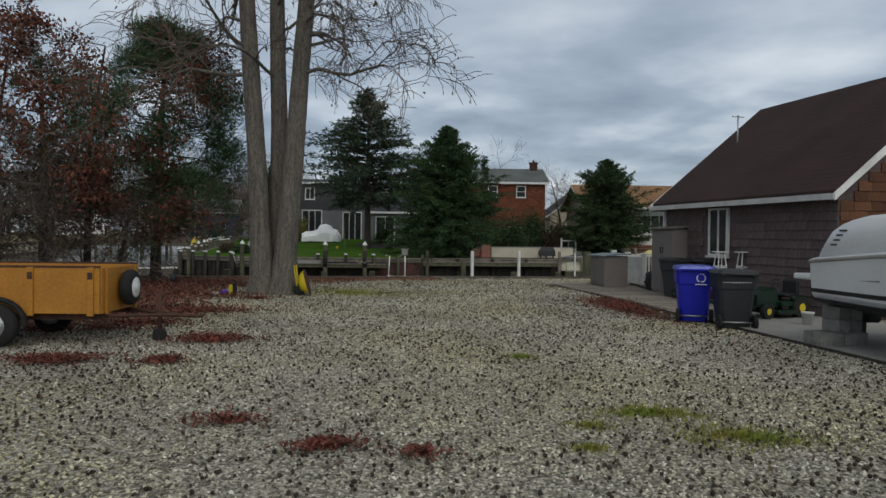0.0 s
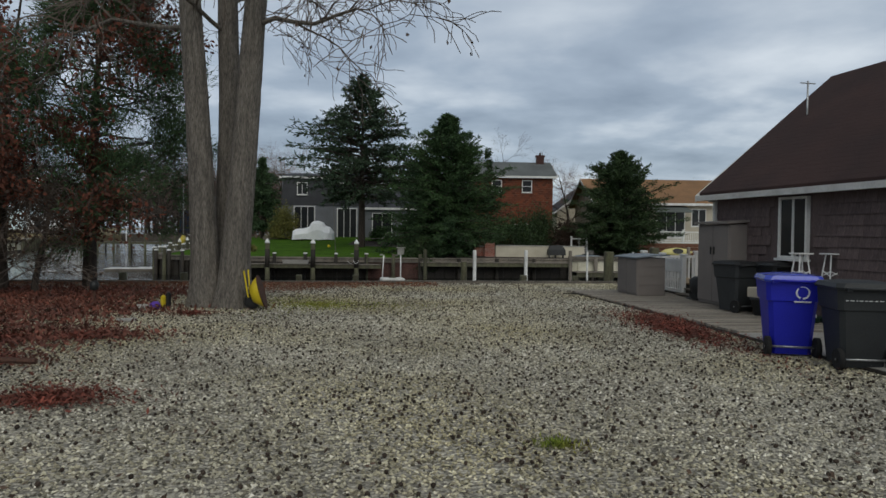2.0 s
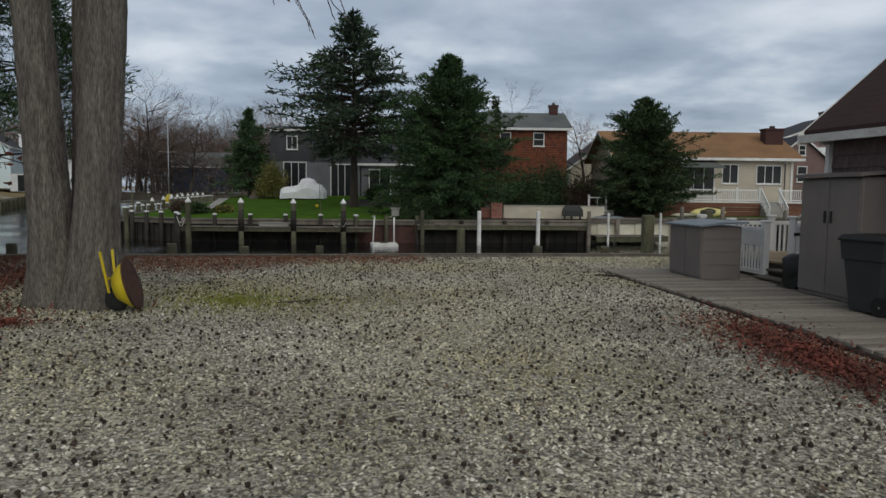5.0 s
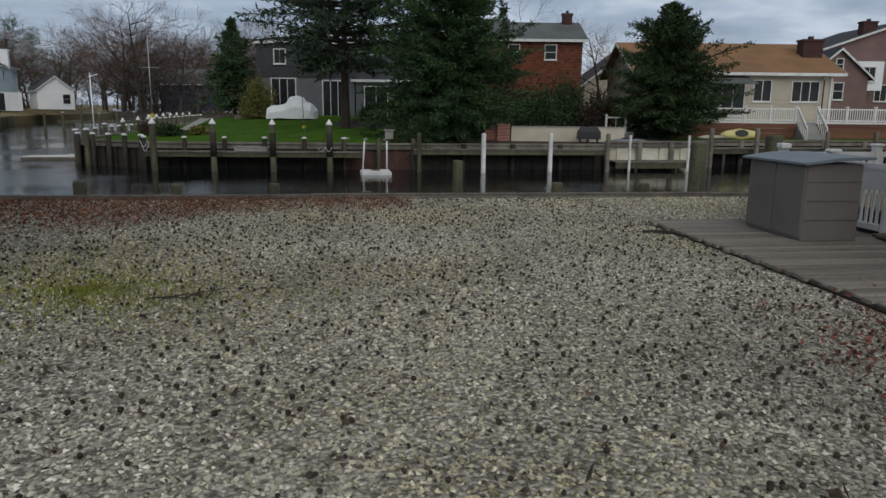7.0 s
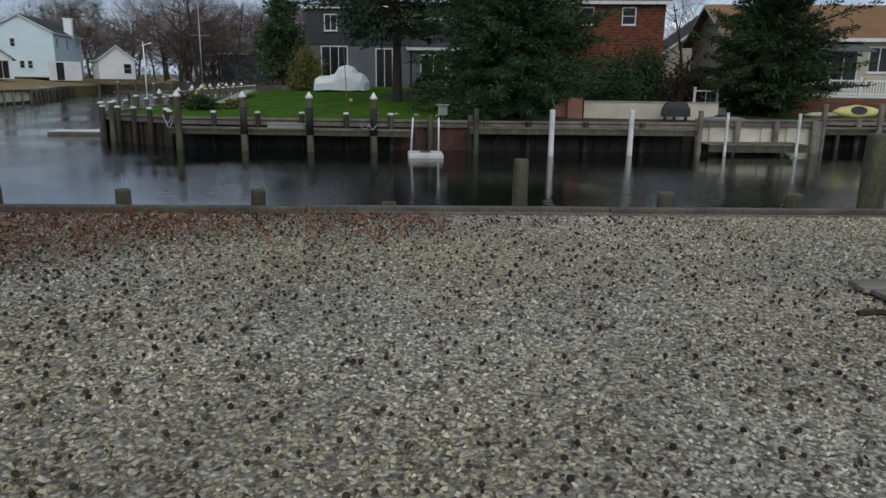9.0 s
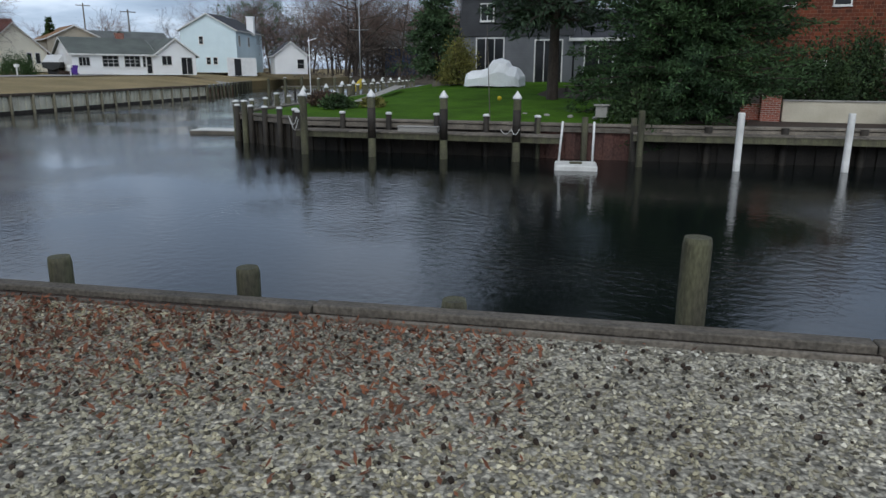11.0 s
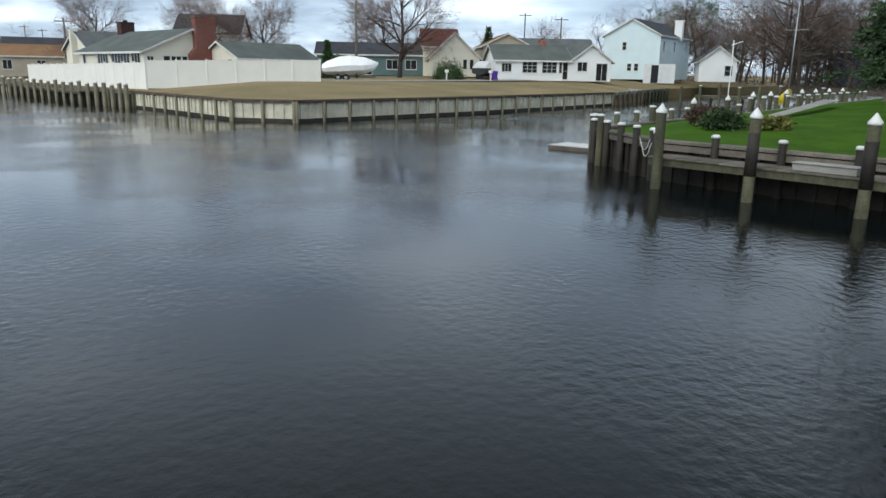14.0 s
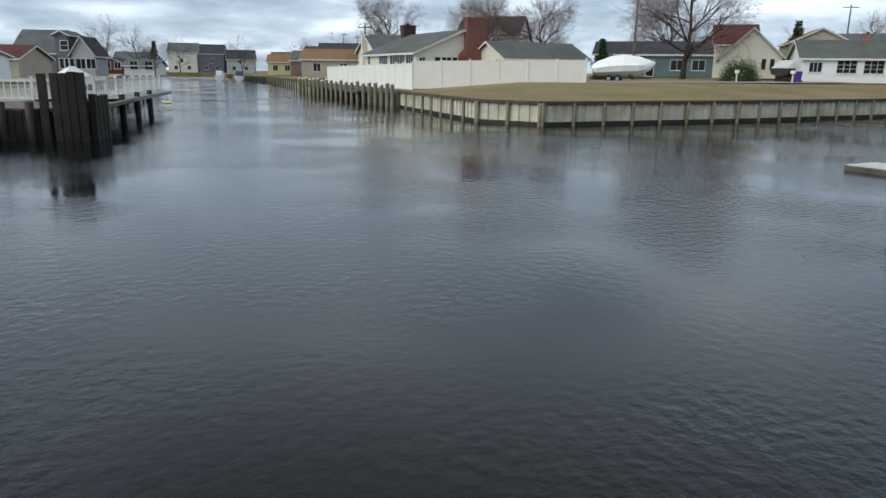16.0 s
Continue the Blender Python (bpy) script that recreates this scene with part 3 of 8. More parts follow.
def gable_house(name, m, w, d, eave, ridge, wall_mat, roof_mat, label, openings=(), chimney=None, along="x", over=0.35, trim=None, base=0.0, brick=None):
    """House with front at y = 0 facing -y; the ridge runs along x or along y. openings: side, x, z, w, h, nx, ny."""
    h = thing(name, m, label, "house")
    bm = bmesh.new()
    if along == "x":
        prism(bm, [(0, base), (d, base), (d, eave), (d / 2, ridge), (0, eave)], w, "x")
    else:
        prism(bm, [(0, base), (w, base), (w, eave), (w / 2, ridge), (0, eave)], d, "y")
    part("wall", bm, wall_mat, h)
    span = d if along == "x" else w
    s = (ridge - eave) / (span / 2)
    lo = eave - over * s
    bm = bmesh.new()
    out = [(-over, lo), (span / 2, ridge), (span + over, lo), (span + over, lo + 0.16), (span / 2, ridge + 0.18), (-over, lo + 0.16)]
    prism(bm, out, (w if along == "x" else d) + 2 * over, "x" if along == "x" else "y", -over)
    roof = part("roof", bm, roof_mat, h)
    bm = bmesh.new()
    n = (w if along == "x" else d) + 2 * over
    for e in (-over - 0.03, span + over + 0.003):
        if along == "x":
            bx(bm, -over, -over + n, e, e + 0.027, lo - 0.04, lo + 0.15)
        else:
            bx(bm, e, e + 0.027, -over, -over + n, lo - 0.04, lo + 0.15)
    for e in (-over - 0.028, n - over + 0.003):
        prism(bm, [(-over, lo - 0.02), (span / 2, ridge - 0.03), (span + over, lo - 0.02), (span + over, lo + 0.15), (span / 2, ridge + 0.16), (-over, lo + 0.15)], 0.025, "x" if along == "x" else "y", e)
    part("fascia", bm, trim or M_whitepaint, roof)
    for side, x, z, ww, wh, nx, ny in openings:
        if z <= base + 0.3:
            f = face(side, w, d) @ pose(x, 0, z)
            dr = window(h, f, ww, wh, nx, ny, None, 0.08, False)
            dr.name = "door"
        else:
            window(h, face(side, w, d) @ pose(x, 0, z), ww, wh, nx, ny)
    if chimney:
        cx, cy, cw, z0, z1 = chimney
        bm = bmesh.new()
        bx(bm, cx, cx + cw, cy, cy + cw * 0.7, z0, z1 - 0.15); bx(bm, cx - 0.06, cx + cw + 0.06, cy - 0.06, cy + cw * 0.7 + 0.06, z1 - 0.15, z1)
        part("chimney", bm, brick or M_brick, roof)
        bm = bmesh.new(); cyl(bm, (cx + cw * 0.5, cy + cw * 0.35, z1 - 0.02), (cx + cw * 0.5, cy + cw * 0.35, z1 + 0.22), cw * 0.16, cw * 0.14, 10)
        part("flue_pot", bm, M_timber_dark, roof)
    return h

# ---- trees ----
def conifer(name, m, height, width, needle, label, seed, low=0.05, rows=46, per=9, dense=1.0, blade=(0.28, 0.07), tip=0.9, droop=0.25, trunk_r=0.16, bare=0.0, shape=1.0, up=0.0):
    """Evergreen: tapered trunk, whorls of limbs and a crown of small sprays."""
    rng = np.random.default_rng(seed)
    t = thing(name, m, label, "tree")
    segs = [(0, 0, height * i / 8 - 0.1, 0, 0, height * (i + 1) / 8 - 0.1, trunk_r * (1 - i / 8) + 0.015, trunk_r * (1 - (i + 1) / 8) + 0.012) for i in range(8)]
    v, f = tubes(segs, 8)
    part("trunk", raw(v, f, M_bark_dark, True), None, t)
    limbs, pos, dr = [], [], []
    for k in range(rows):
        h = low + (1 - low) * (k + rng.uniform(0, 1)) / rows
        lob = 1 + 0.32 * math.sin(h * 37 + seed) * math.sin(h * 13 + 2 * seed)
        env = lob * (1 - ((h - low) / (1 - low)) ** shape) * (0.35 + 0.65 * min(1, (h - low + 0.03) / 0.12))
        for _ in range(per):
            if rng.random() < bare:
                continue
            a = rng.uniform(0, math.tau)
            ln = max(0.15, width / 2 * env * rng.uniform(0.45, 1.12) * (1 + 0.24 * math.sin(3 * a + seed + h * 11) + 0.16 * math.sin(5 * a - h * 23)))
            el = up + 0.55 * (h - 0.35) + rng.normal(0, 0.12)
            d = np.array([math.cos(a) * math.cos(el), math.sin(a) * math.cos(el), math.sin(el)])
            p0 = np.array([0, 0, h * height]); p1 = p0 + d * ln * 0.6 + np.array([0, 0, -droop * ln * 0.15]); p2 = p0 + d * ln + np.array([0, 0, -droop * ln * 0.4])
            limbs += [(*p0, *p1, 0.012 + 0.012 * ln, 0.01 + 0.004 * ln), (*p1, *p2, 0.01 + 0.004 * ln, 0.004)]
            n = int(dense * (6 + 16 * ln))
            s = rng.uniform(0.2, 1.0, n) ** 0.7
            q = np.where(s[:, None] < 0.6, p0 + (p1 - p0) * (s[:, None] / 0.6), p1 + (p2 - p1) * ((s[:, None] - 0.6) / 0.4))
            q = q + rng.normal(0, 0.05 + 0.07 * ln * (1.05 - s[:, None]), (n, 3)) * np.array([1, 1, 0.55])
            pos.append(q); dr.append(np.tile(d * tip + np.array([0, 0, -droop * 0.5]), (n, 1)))
    v, f = tubes(limbs, 4)
    tagged(part("limb_mass", raw(v, f, M_bark_dark), None, t), kind="stuff")
    v, f = blades(np.concatenate(pos), np.concatenate(dr), blade[0], blade[1], rng, 0.55)
    tagged(part("crown", raw(v, f, needle), None, t), kind="stuff")
    return t


def bare_tree(name, m, height, label, seed, trunk_r=0.22, limbs=7, levels=3, twig=None, fork=0.3, spread=0.6, kids=3, length=0.42, leaf=None, leaves=0, leaf_size=(0.16, 0.1)):
    """Leafless broad tree, with a few clinging leaves if wanted."""
    rng = np.random.default_rng(seed)
    t = thing(name, m, label, "tree")
    segs, tips = [], []
    p = np.array([0, 0, -0.1]); d = np.array([0, 0, 1.0]); n = 9
    for k in range(n):
        d = d + rng.normal(0, 0.05, 3); d[2] = max(d[2], 0.8); d /= np.linalg.norm(d)
        q = p + d * height * 0.8 / n
        segs.append((*p, *q, trunk_r * (1 - 0.8 * k / n), trunk_r * (1 - 0.8 * (k + 1) / n)))
        if (k + 1) / n > fork:
            for _ in range(max(1, round(limbs / (n * (1 - fork))))):
                a = rng.uniform(0, math.tau); e = rng.uniform(0.25, 1.0)
                segs += branching(rng, q, (math.cos(a), math.sin(a), e), height * length * (1.15 - 0.6 * k / n) * rng.uniform(0.7, 1.1), trunk_r * 0.45 * (1 - 0.7 * k / n), levels, spread, kids, 0.02, 0.13, 4, tips)
        p = q
    big = [s for s in segs if s[6] > 0.035]; small = [s for s in segs if s[6] <= 0.035]
    small = [(*s[:6], max(s[6], 0.008), max(s[7], 0.006)) for s in small]
    v, f = tubes(big, 7)
    part("trunk", raw(v, f, M_bark_dark, True), None, t)
    if small:
        v, f = tubes(small, 3)
        tagged(part("twig_mass", raw(v, f, twig or M_twig), None, t), kind="stuff")
    if leaf and leaves:
        tp = np.array(tips)
        idx = rng.integers(0, len(tp), leaves)
        pos = tp[idx, :3] - tp[idx, 3:] * rng.uniform(0, 0.5, (leaves, 1)) + rng.normal(0, 0.14, (leaves, 3))
        v, f = blades(pos, np.tile([0, 0, -0.4], (leaves, 1)), leaf_size[0], leaf_size[1], rng, 1.0)
        tagged(part("leaf_mass", raw(v, f, leaf), None, t), kind="stuff")
    return t


def shrub(name, m, r, h, leaf, label, seed, n=2600, size=(0.14, 0.08), category="shrub"):
    rng = np.random.default_rng(seed)
    t = thing(name, m, label, category)
    segs = []
    for _ in range(16):
        a, e = rng.uniform(0, math.tau), rng.uniform(0.5, 1.4)
        segs.append((0, 0, -0.05, math.cos(a) * r * 0.7 * math.cos(e), math.sin(a) * r * 0.7 * math.cos(e), h * 0.8 * math.sin(e), 0.03, 0.008))
    v, f = tubes(segs, 4)
    tagged(part("stem_mass", raw(v, f, M_bark_dark), None, t), kind="stuff")
    lumps = rng.normal(0, 1, (26, 3)); lumps /= np.linalg.norm(lumps, axis=1)[:, None]; lumps[:, 2] = np.abs(lumps[:, 2])
    c = lumps[rng.integers(0, 26, n)] * rng.uniform(0.45, 0.8, (n, 1)) + rng.normal(0, 0.17, (n, 3))
    pos = c * np.array([r, r, h * 0.85]) + np.array([0, 0, h * 0.08]); pos[:, 2] = np.abs(pos[:, 2])
    v, f = blades(pos, c * 0.8 + np.array([0, 0, 0.3]), size[0], size[1], rng, 0.8)
    tagged(part("foliage", raw(v, f, leaf), None, t), kind="stuff")
    return t


# conifers on the opposite bank
conifer("spruce_tree", pose(-6.9, 53, 0.3), 12.6, 12.4, M_needle_blue, "tall open blue-green spruce on the lawn", 3, 0.29, 50, 8, 1.0, (0.42, 0.10), droop=0.45, trunk_r=0.28, bare=0.08, shape=1.35, up=0.15)
conifer("cypress_tree", pose(-0.55, 47.8, -0.1), 9.3, 7.7, M_needle_light, "broad dense green evergreen beside the bulkhead", 4, 0.02, 64, 16, 2.3, (0.24, 0.06), droop=0.1, shape=2.3, up=0.15)
conifer("cypress_tree", pose(11.9, 52.6, 0), 7.4, 6.6, M_needle, "broad dark green evergreen in front of the tan house", 5, 0.03, 56, 15, 1.9, (0.25, 0.065), droop=0.1, shape=2.7, up=0.2)
conifer("pine_tree", pose(-18, 65.8, 0.9), 7.2, 4.4, M_pine, "small dark pine beside the grey house", 6, 0.1, 40, 11, 1.4, (0.34, 0.10), bare=0.1, shape=1.5)

# ---- near bulkhead ----
def plank(w, d, h, bevel=0.006):
    bm = bmesh.new(); bx(bm, -w / 2, w / 2, -d / 2, d / 2, 0, h, bevel)
    return finish(bm)


before_yard = set(scene.objects)
bulkhead = thing("bulkhead", PROP, "weathered timber bulkhead with a plank cap along the yard", "bulkhead", "", "structure")
rnd = random.Random(5)
for k in range(12):
    u0 = -22 + k * 4.0
    bm = bmesh.new(); bx(bm, u0 + 0.006, u0 + 3.994, EDGE + 0.10, EDGE + 0.25, 0.0 + rnd.uniform(-0.008, 0.008), 0.075 + rnd.uniform(-0.008, 0.008), 0.01)
    part("cap_plank", bm, M_timber, bulkhead)
    bm = bmesh.new(); bx(bm, u0 + 0.006, u0 + 3.994, EDGE - 0.02, EDGE + 0.02, -0.1, 0.035 + rnd.uniform(-0.01, 0.01), 0.008)
    part("inner_board", bm, M_timber, bulkhead)
bm = bmesh.new()
for k in range(150):
    bx(bm, -23 + k * 0.3, -22.71 + k * 0.3, EDGE + 0.1, EDGE + 0.15 + 0.012 * (k % 2), -2.2, 0.02)
tagged(part("sheeting", bm, M_timber_dark, bulkhead), kind="stuff")
bm = bmesh.new(); bx(bm, -22, 26, EDGE + 0.02, EDGE + 0.08, -0.12, 0.02)
part("gap_fill", bm, M_mulch, bulkhead, "dark fill between the two boards")


def piling(name, m, top, r, material, label, group, cap=None, lean=0.0):
    """Round marine piling with a slightly worn head; cap: white cone or disc."""
    p = thing(name, m @ pose(0, 0, 0, lean), label, "piling", group)
    bm = bmesh.new()
    rr = random.Random(int(top * 1000) + int(m.translation.x * 50))
    rings = []
    for z, k in ((-2.6, 1.05), (WATER + 0.35, 1.03), (WATER + 0.36, 1.0), (top * 0.5, 1.0), (top - 0.05, 0.98), (top, 0.9)):
        rings.append([(math.cos(i * math.tau / 12) * r * k * (1 + rr.uniform(-0.03, 0.03)), math.sin(i * math.tau / 12) * r * k * (1 + rr.uniform(-0.03, 0.03)), z) for i in range(12)])
    loft(bm, rings)
    part("shaft", bm, material, p)
    if cap:
        bm = bmesh.new()
        lathe(bm, [(r * 1.12, top - 0.03), (r * 1.14, top + 0.03), (r * 0.06, top + {"cone": 0.24, "dome": 0.16}.get(cap, 0.055))], 12)
        part("cap", bm, M_white, p, "white plastic cap")
    return p


G1 = "pilings along the yard bulkhead"
for u, v, top, r in ((-0.48, EDGE + 0.44, 0.24, 0.1), (1.31, EDGE + 0.44, 0.25, 0.1), (3.06, EDGE + 0.44, 0.09, 0.105), (4.84, EDGE + 0.43, 0.69, 0.105), (6.85, EDGE + 0.42, 0.25, 0.12), (8.65, EDGE + 0.42, 0.24, 0.12), (-2.2, EDGE + 0.45, 0.3, 0.12), (-4.0, EDGE + 0.45, 0.3, 0.12), (-5.8, EDGE + 0.45, 0.3, 0.12)):
    piling("piling", at(u, v), top, r, M_timber_green, "short weathered greenish piling beside the bulkhead" if top < 0.5 else "taller grey piling with a worn round head", G1)
for u, top in ((9.95, 1.05), (11.6, 1.2)):
    piling("piling", at(u, EDGE + 0.77), top, 0.17, M_timber_green, "tall thick grey-green mooring piling beside the bulkhead", G1)

# ---- walkway and pad ----
pad = tagged(part("pavement", (lambda b: (bx(b, 7.25, 10.6, -6, 11.75, -0.1, 0.045, 0.01), b)[1])(bmesh.new()), M_concrete), "grey concrete pad beside the house", "pavement", "", "structure")
pad.matrix_basis = PROP
walkway = thing("boardwalk", PROP, "weathered grey plank walkway beside the gravel", "walkway", "", "structure")
meshes = [plank(2.55, 0.138, 0.045), plank(2.5, 0.138, 0.042), plank(2.58, 0.138, 0.047)]
for k in range(58):
    v = 11.85 + k * 0.145
    u = 8.62 - 0.018 * (v - 11.8) + rnd.uniform(-0.015, 0.015)
    ob = part("board", meshes[k % 3], M_plank, walkway)
    ob.matrix_basis = pose(u, v, 0.02 + rnd.uniform(-0.003, 0.004), rnd.uniform(-0.4, 0.4), rnd.uniform(-0.2, 0.2), rnd.uniform(-0.3, 0.3))
bm = bmesh.new(); bx(bm, 7.5, 9.7, 11.8, 20.2, -0.1, 0.012)
part("bed", bm, M_soil, walkway)
edging = thing("edging", PROP, "thin dark landscape edging along the walkway", "edging", "", "structure")
bm = bmesh.new()
line = [(7.22, 5), (7.24, 11.7), (7.27, 14), (7.30, 17), (7.28, 18.6), (7.18, 19.25), (7.0, 19.42), (6.8, 19.38)]
for (a, b), (c, d) in zip(line, line[1:]):
    cyl(bm, (a, b, 0.02), (c, d, 0.02), 0.028, n=6)
part("strip", bm, M_timber_dark, edging)

# ---- house beside the yard ----
HOUSE = pose(6.60, 17.95, 0, 0, 0, 14)     # far wall corner
HL, HW, EAVE, RIDGE = 6.65, 6.6, 2.72, 5.5
house = thing("house", HOUSE, "house with weathered cedar shingles and a dark brown roof", "house")
bm = bmesh.new(); prism(bm, [(0, -0.1), (HW, -0.1), (HW, EAVE), (HW / 2, RIDGE - 0.05), (0, EAVE)], HL, "y", -HL)
part("wall", bm, M_cedar, house)
sl = (RIDGE - EAVE) / (HW / 2)
ov = 0.28
bm = bmesh.new()
prism(bm, [(-ov, EAVE - ov * sl + 0.06), (HW / 2, RIDGE), (HW + ov, EAVE - ov * sl + 0.06), (HW + ov, EAVE - ov * sl + 0.16), (HW / 2, RIDGE + 0.13), (-ov, EAVE - ov * sl + 0.16)], HL + 2 * ov, "y", -HL - ov)
hroof = part("roof", bm, M_roof_brown, house)
n = 30
for k in range(n):   # shingle courses on the slope that faces the yard
    s0, s1 = k / n, (k + 1.15) / n
    xa, za = -ov + (HW / 2 + ov) * s0, EAVE - ov * sl + 0.165 + (RIDGE + 0.13 - EAVE + ov * sl - 0.16) * s0
    xb, zb = -ov + (HW / 2 + ov) * min(s1, 1), EAVE - ov * sl + 0.165 + (RIDGE + 0.13 - EAVE + ov * sl - 0.16) * min(s1, 1)
    bm = bmesh.new(); prism(bm, [(xa - 0.003, za - 0.003), (xb, zb + 0.0008), (xb, zb + 0.0015), (xa - 0.002, za + 0.0022)], HL + 2 * ov + 0.02, "y", -HL - ov - 0.01)
    part("shingle_course", bm, M_roof_brown, hroof)
bm = bmesh.new(); prism(bm, [(-ov - 0.12, EAVE - ov * sl + 0.09), (-ov - 0.10, EAVE - ov * sl - 0.03), (-ov - 0.003, EAVE - ov * sl - 0.03), (-ov - 0.003, EAVE - ov * sl + 0.10)], HL + 2 * ov, "y", -HL - ov)
part("gutter", bm, M_whitepaint, house, "white gutter")
for y in (-HL - ov - 0.03, ov + 0.005):
    bm = bmesh.new(); prism(bm, [(-ov - 0.1, EAVE - ov * sl - 0.06), (HW / 2, RIDGE - 0.10), (HW + ov, EAVE - ov * sl - 0.06), (HW + ov, EAVE - ov * sl + 0.14), (HW / 2, RIDGE + 0.12), (-ov - 0.1, EAVE - ov * sl + 0.10)], 0.025, "y", y)
    part("rake_board", bm, M_whitepaint, house, "white rake board")
bm = bmesh.new(); bx(bm, -0.09, -0.01, -0.06, 0.02, 0.1, EAVE - 0.22); bx(bm, -0.22, -0.02, -0.06, 0.02, EAVE - 0.30, EAVE - 0.22)
part("downspout", bm, M_whitepaint, house, "white downspout")
bm = bmesh.new(); cyl(bm, (1.9, -0.6, 4.0), (1.9, -0.6, 5.25), 0.02); cyl(bm, (1.7, -0.6, 5.2), (2.1, -0.6, 5.2), 0.015, n=5)
part("antenna", bm, M_steel, hroof)
bm = bmesh.new(); bx(bm, 0.25, 0.5, -6.0, -5.7, 2.9, 3.07, 0.03)
part("roof_vent", bm, M_roof_dark, hroof)
WV0, WV1, WZ0, WZ1 = -3.02, -2.30, 1.25, 2.38
window(house, pose(-0.035, WV1, WZ0, 0, 0, -90), WV1 - WV0, WZ1 - WZ0, 2, 1, M_whitepaint, 0.05, True)
# shakes on the yard wall, course by course
rs = random.Random(11)
shake_cache = {}
for row in range(13):
    z0 = 0.05 + row * 0.2
    v = -HL
    while v < 0.0:
        w = rs.choice((0.38, 0.5, 0.62, 0.74))
        w = min(w, 0.0 - v)
        if w < 0.12:
            break
        if not (z0 + 0.2 > WZ0 - 0.08 and z0 < WZ1 + 0.05 and v + w > WV0 - 0.06 and v < WV1 + 0.06):
            key = round(w, 2)
            if key not in shake_cache:
                bm = bmesh.new(); prism(bm, [(0.0, 0.0), (-0.032, 0.0), (-0.026, 0.015), (-0.006, 0.205), (0, 0.205)], key - 0.006, "y", 0.003)
                shake_cache[key] = finish(bm)
            part("shingle", shake_cache[key], M_cedar, house).matrix_basis = pose(-0.002 - rs.uniform(0, 0.006), v, z0 + rs.uniform(-0.006, 0.006))
        v += w
cache2 = {}
for row in range(19):   # warm shakes on the gable near the corner
    z0 = 0.05 + row * 0.2
    x = 0.02
    while x < 2.4:
        w = rs.choice((0.24, 0.32, 0.42))
        if z0 + 0.2 < EAVE + sl * x - 0.1:
            if w not in cache2:
                bm = bmesh.new(); prism(bm, [(0.0, 0.0), (-0.032, 0.0), (-0.026, 0.015), (-0.006, 0.205), (0, 0.205)], w - 0.008, "x", 0.004)
                cache2[w] = finish(bm)
            part("shingle", cache2[w], M_cedar_warm, house).matrix_basis = pose(x, -HL - 0.004 - rs.uniform(0, 0.006), z0 + rs.uniform(-0.008, 0.008))
        x += w

# ---- bins ----
def wheelie_bin(m, body_mat, lid_mat, label, mark=""):
    b = thing("wheelie_bin", m, label, "bin", "wheeled bins")
    def ring(w, d, z, k=0.05, y=0.0):
        return [(-w / 2 + k, -d / 2 + y, z), (w / 2 - k, -d / 2 + y, z), (w / 2, -d / 2 + k + y, z), (w / 2, d / 2 - k + y, z), (w / 2 - k, d / 2 + y, z), (-w / 2 + k, d / 2 + y, z), (-w / 2, d / 2 - k + y, z), (-w / 2, -d / 2 + k + y, z)]
    bm = bmesh.new()
    loft(bm, [ring(0.48, 0.50, 0.03), ring(0.49, 0.52, 0.10), ring(0.58, 0.66, 0.70), ring(0.59, 0.67, 0.71), ring(0.63, 0.70, 0.72), ring(0.66, 0.74, 0.96)], False)
    part("body", bm, body_mat, b)
    bm = bmesh.new()
    loft(bm, [ring(0.70, 0.80, 0.965, 0.06), ring(0.71, 0.81, 0.99, 0.06), ring(0.66, 0.74, 1.04, 0.08), ring(0.40, 0.46, 1.06, 0.1)], False)
    part("lid", bm, lid_mat, b)
    bm = bmesh.new(); cyl(bm, (-0.26, -0.46, 0.98), (0.26, -0.46, 0.98), 0.017); bx(bm, -0.27, -0.22, -0.47, -0.36, 0.95, 0.99); bx(bm, 0.22, 0.27, -0.47, -0.36, 0.95, 0.99)
    part("handle", bm, body_mat, b)
    bm = bmesh.new(); cyl(bm, (-0.33, -0.30, 0.13), (0.33, -0.30, 0.13), 0.014, n=8)
    part("axle", bm, M_steel, b)
    for x in (-0.32, 0.26):
        bm = bmesh.new(); cyl(bm, (x, -0.30, 0.13), (x + 0.06, -0.30, 0.13), 0.13, n=18); cyl(bm, (x - 0.006, -0.30, 0.13), (x + 0.066, -0.30, 0.13), 0.05, n=10)
        part("wheel", bm, M_rubber, b)
    if mark == "bars":
        bm = bmesh.new()
        x = -0.25
        for w in (0.04, 0.05, 0.02, 0.05, 0.03, 0.05, 0.04, 0.06, 0.04):
            bx(bm, x, x + w * 0.75, -0.36, -0.345, 0.83, 0.872); x += w + 0.012
        part("lettering", bm, M_white, b, "row of small white bars")
    if mark == "ring":
        bm = bmesh.new()
        for i in range(16):
            if i % 6 != 5:
                a, c = i * math.tau / 16, (i + 1) * math.tau / 16
                cyl(bm, (0.1 + 0.075 * math.cos(a), -0.355, 0.83 + 0.075 * math.sin(a)), (0.1 + 0.075 * math.cos(c), -0.355, 0.83 + 0.075 * math.sin(c)), 0.014, n=5)
        bx(bm, 0.0, 0.2, -0.36, -0.348, 0.705, 0.722)
        part("emblem", bm, M_white, b, "white round arrow emblem")
    return b


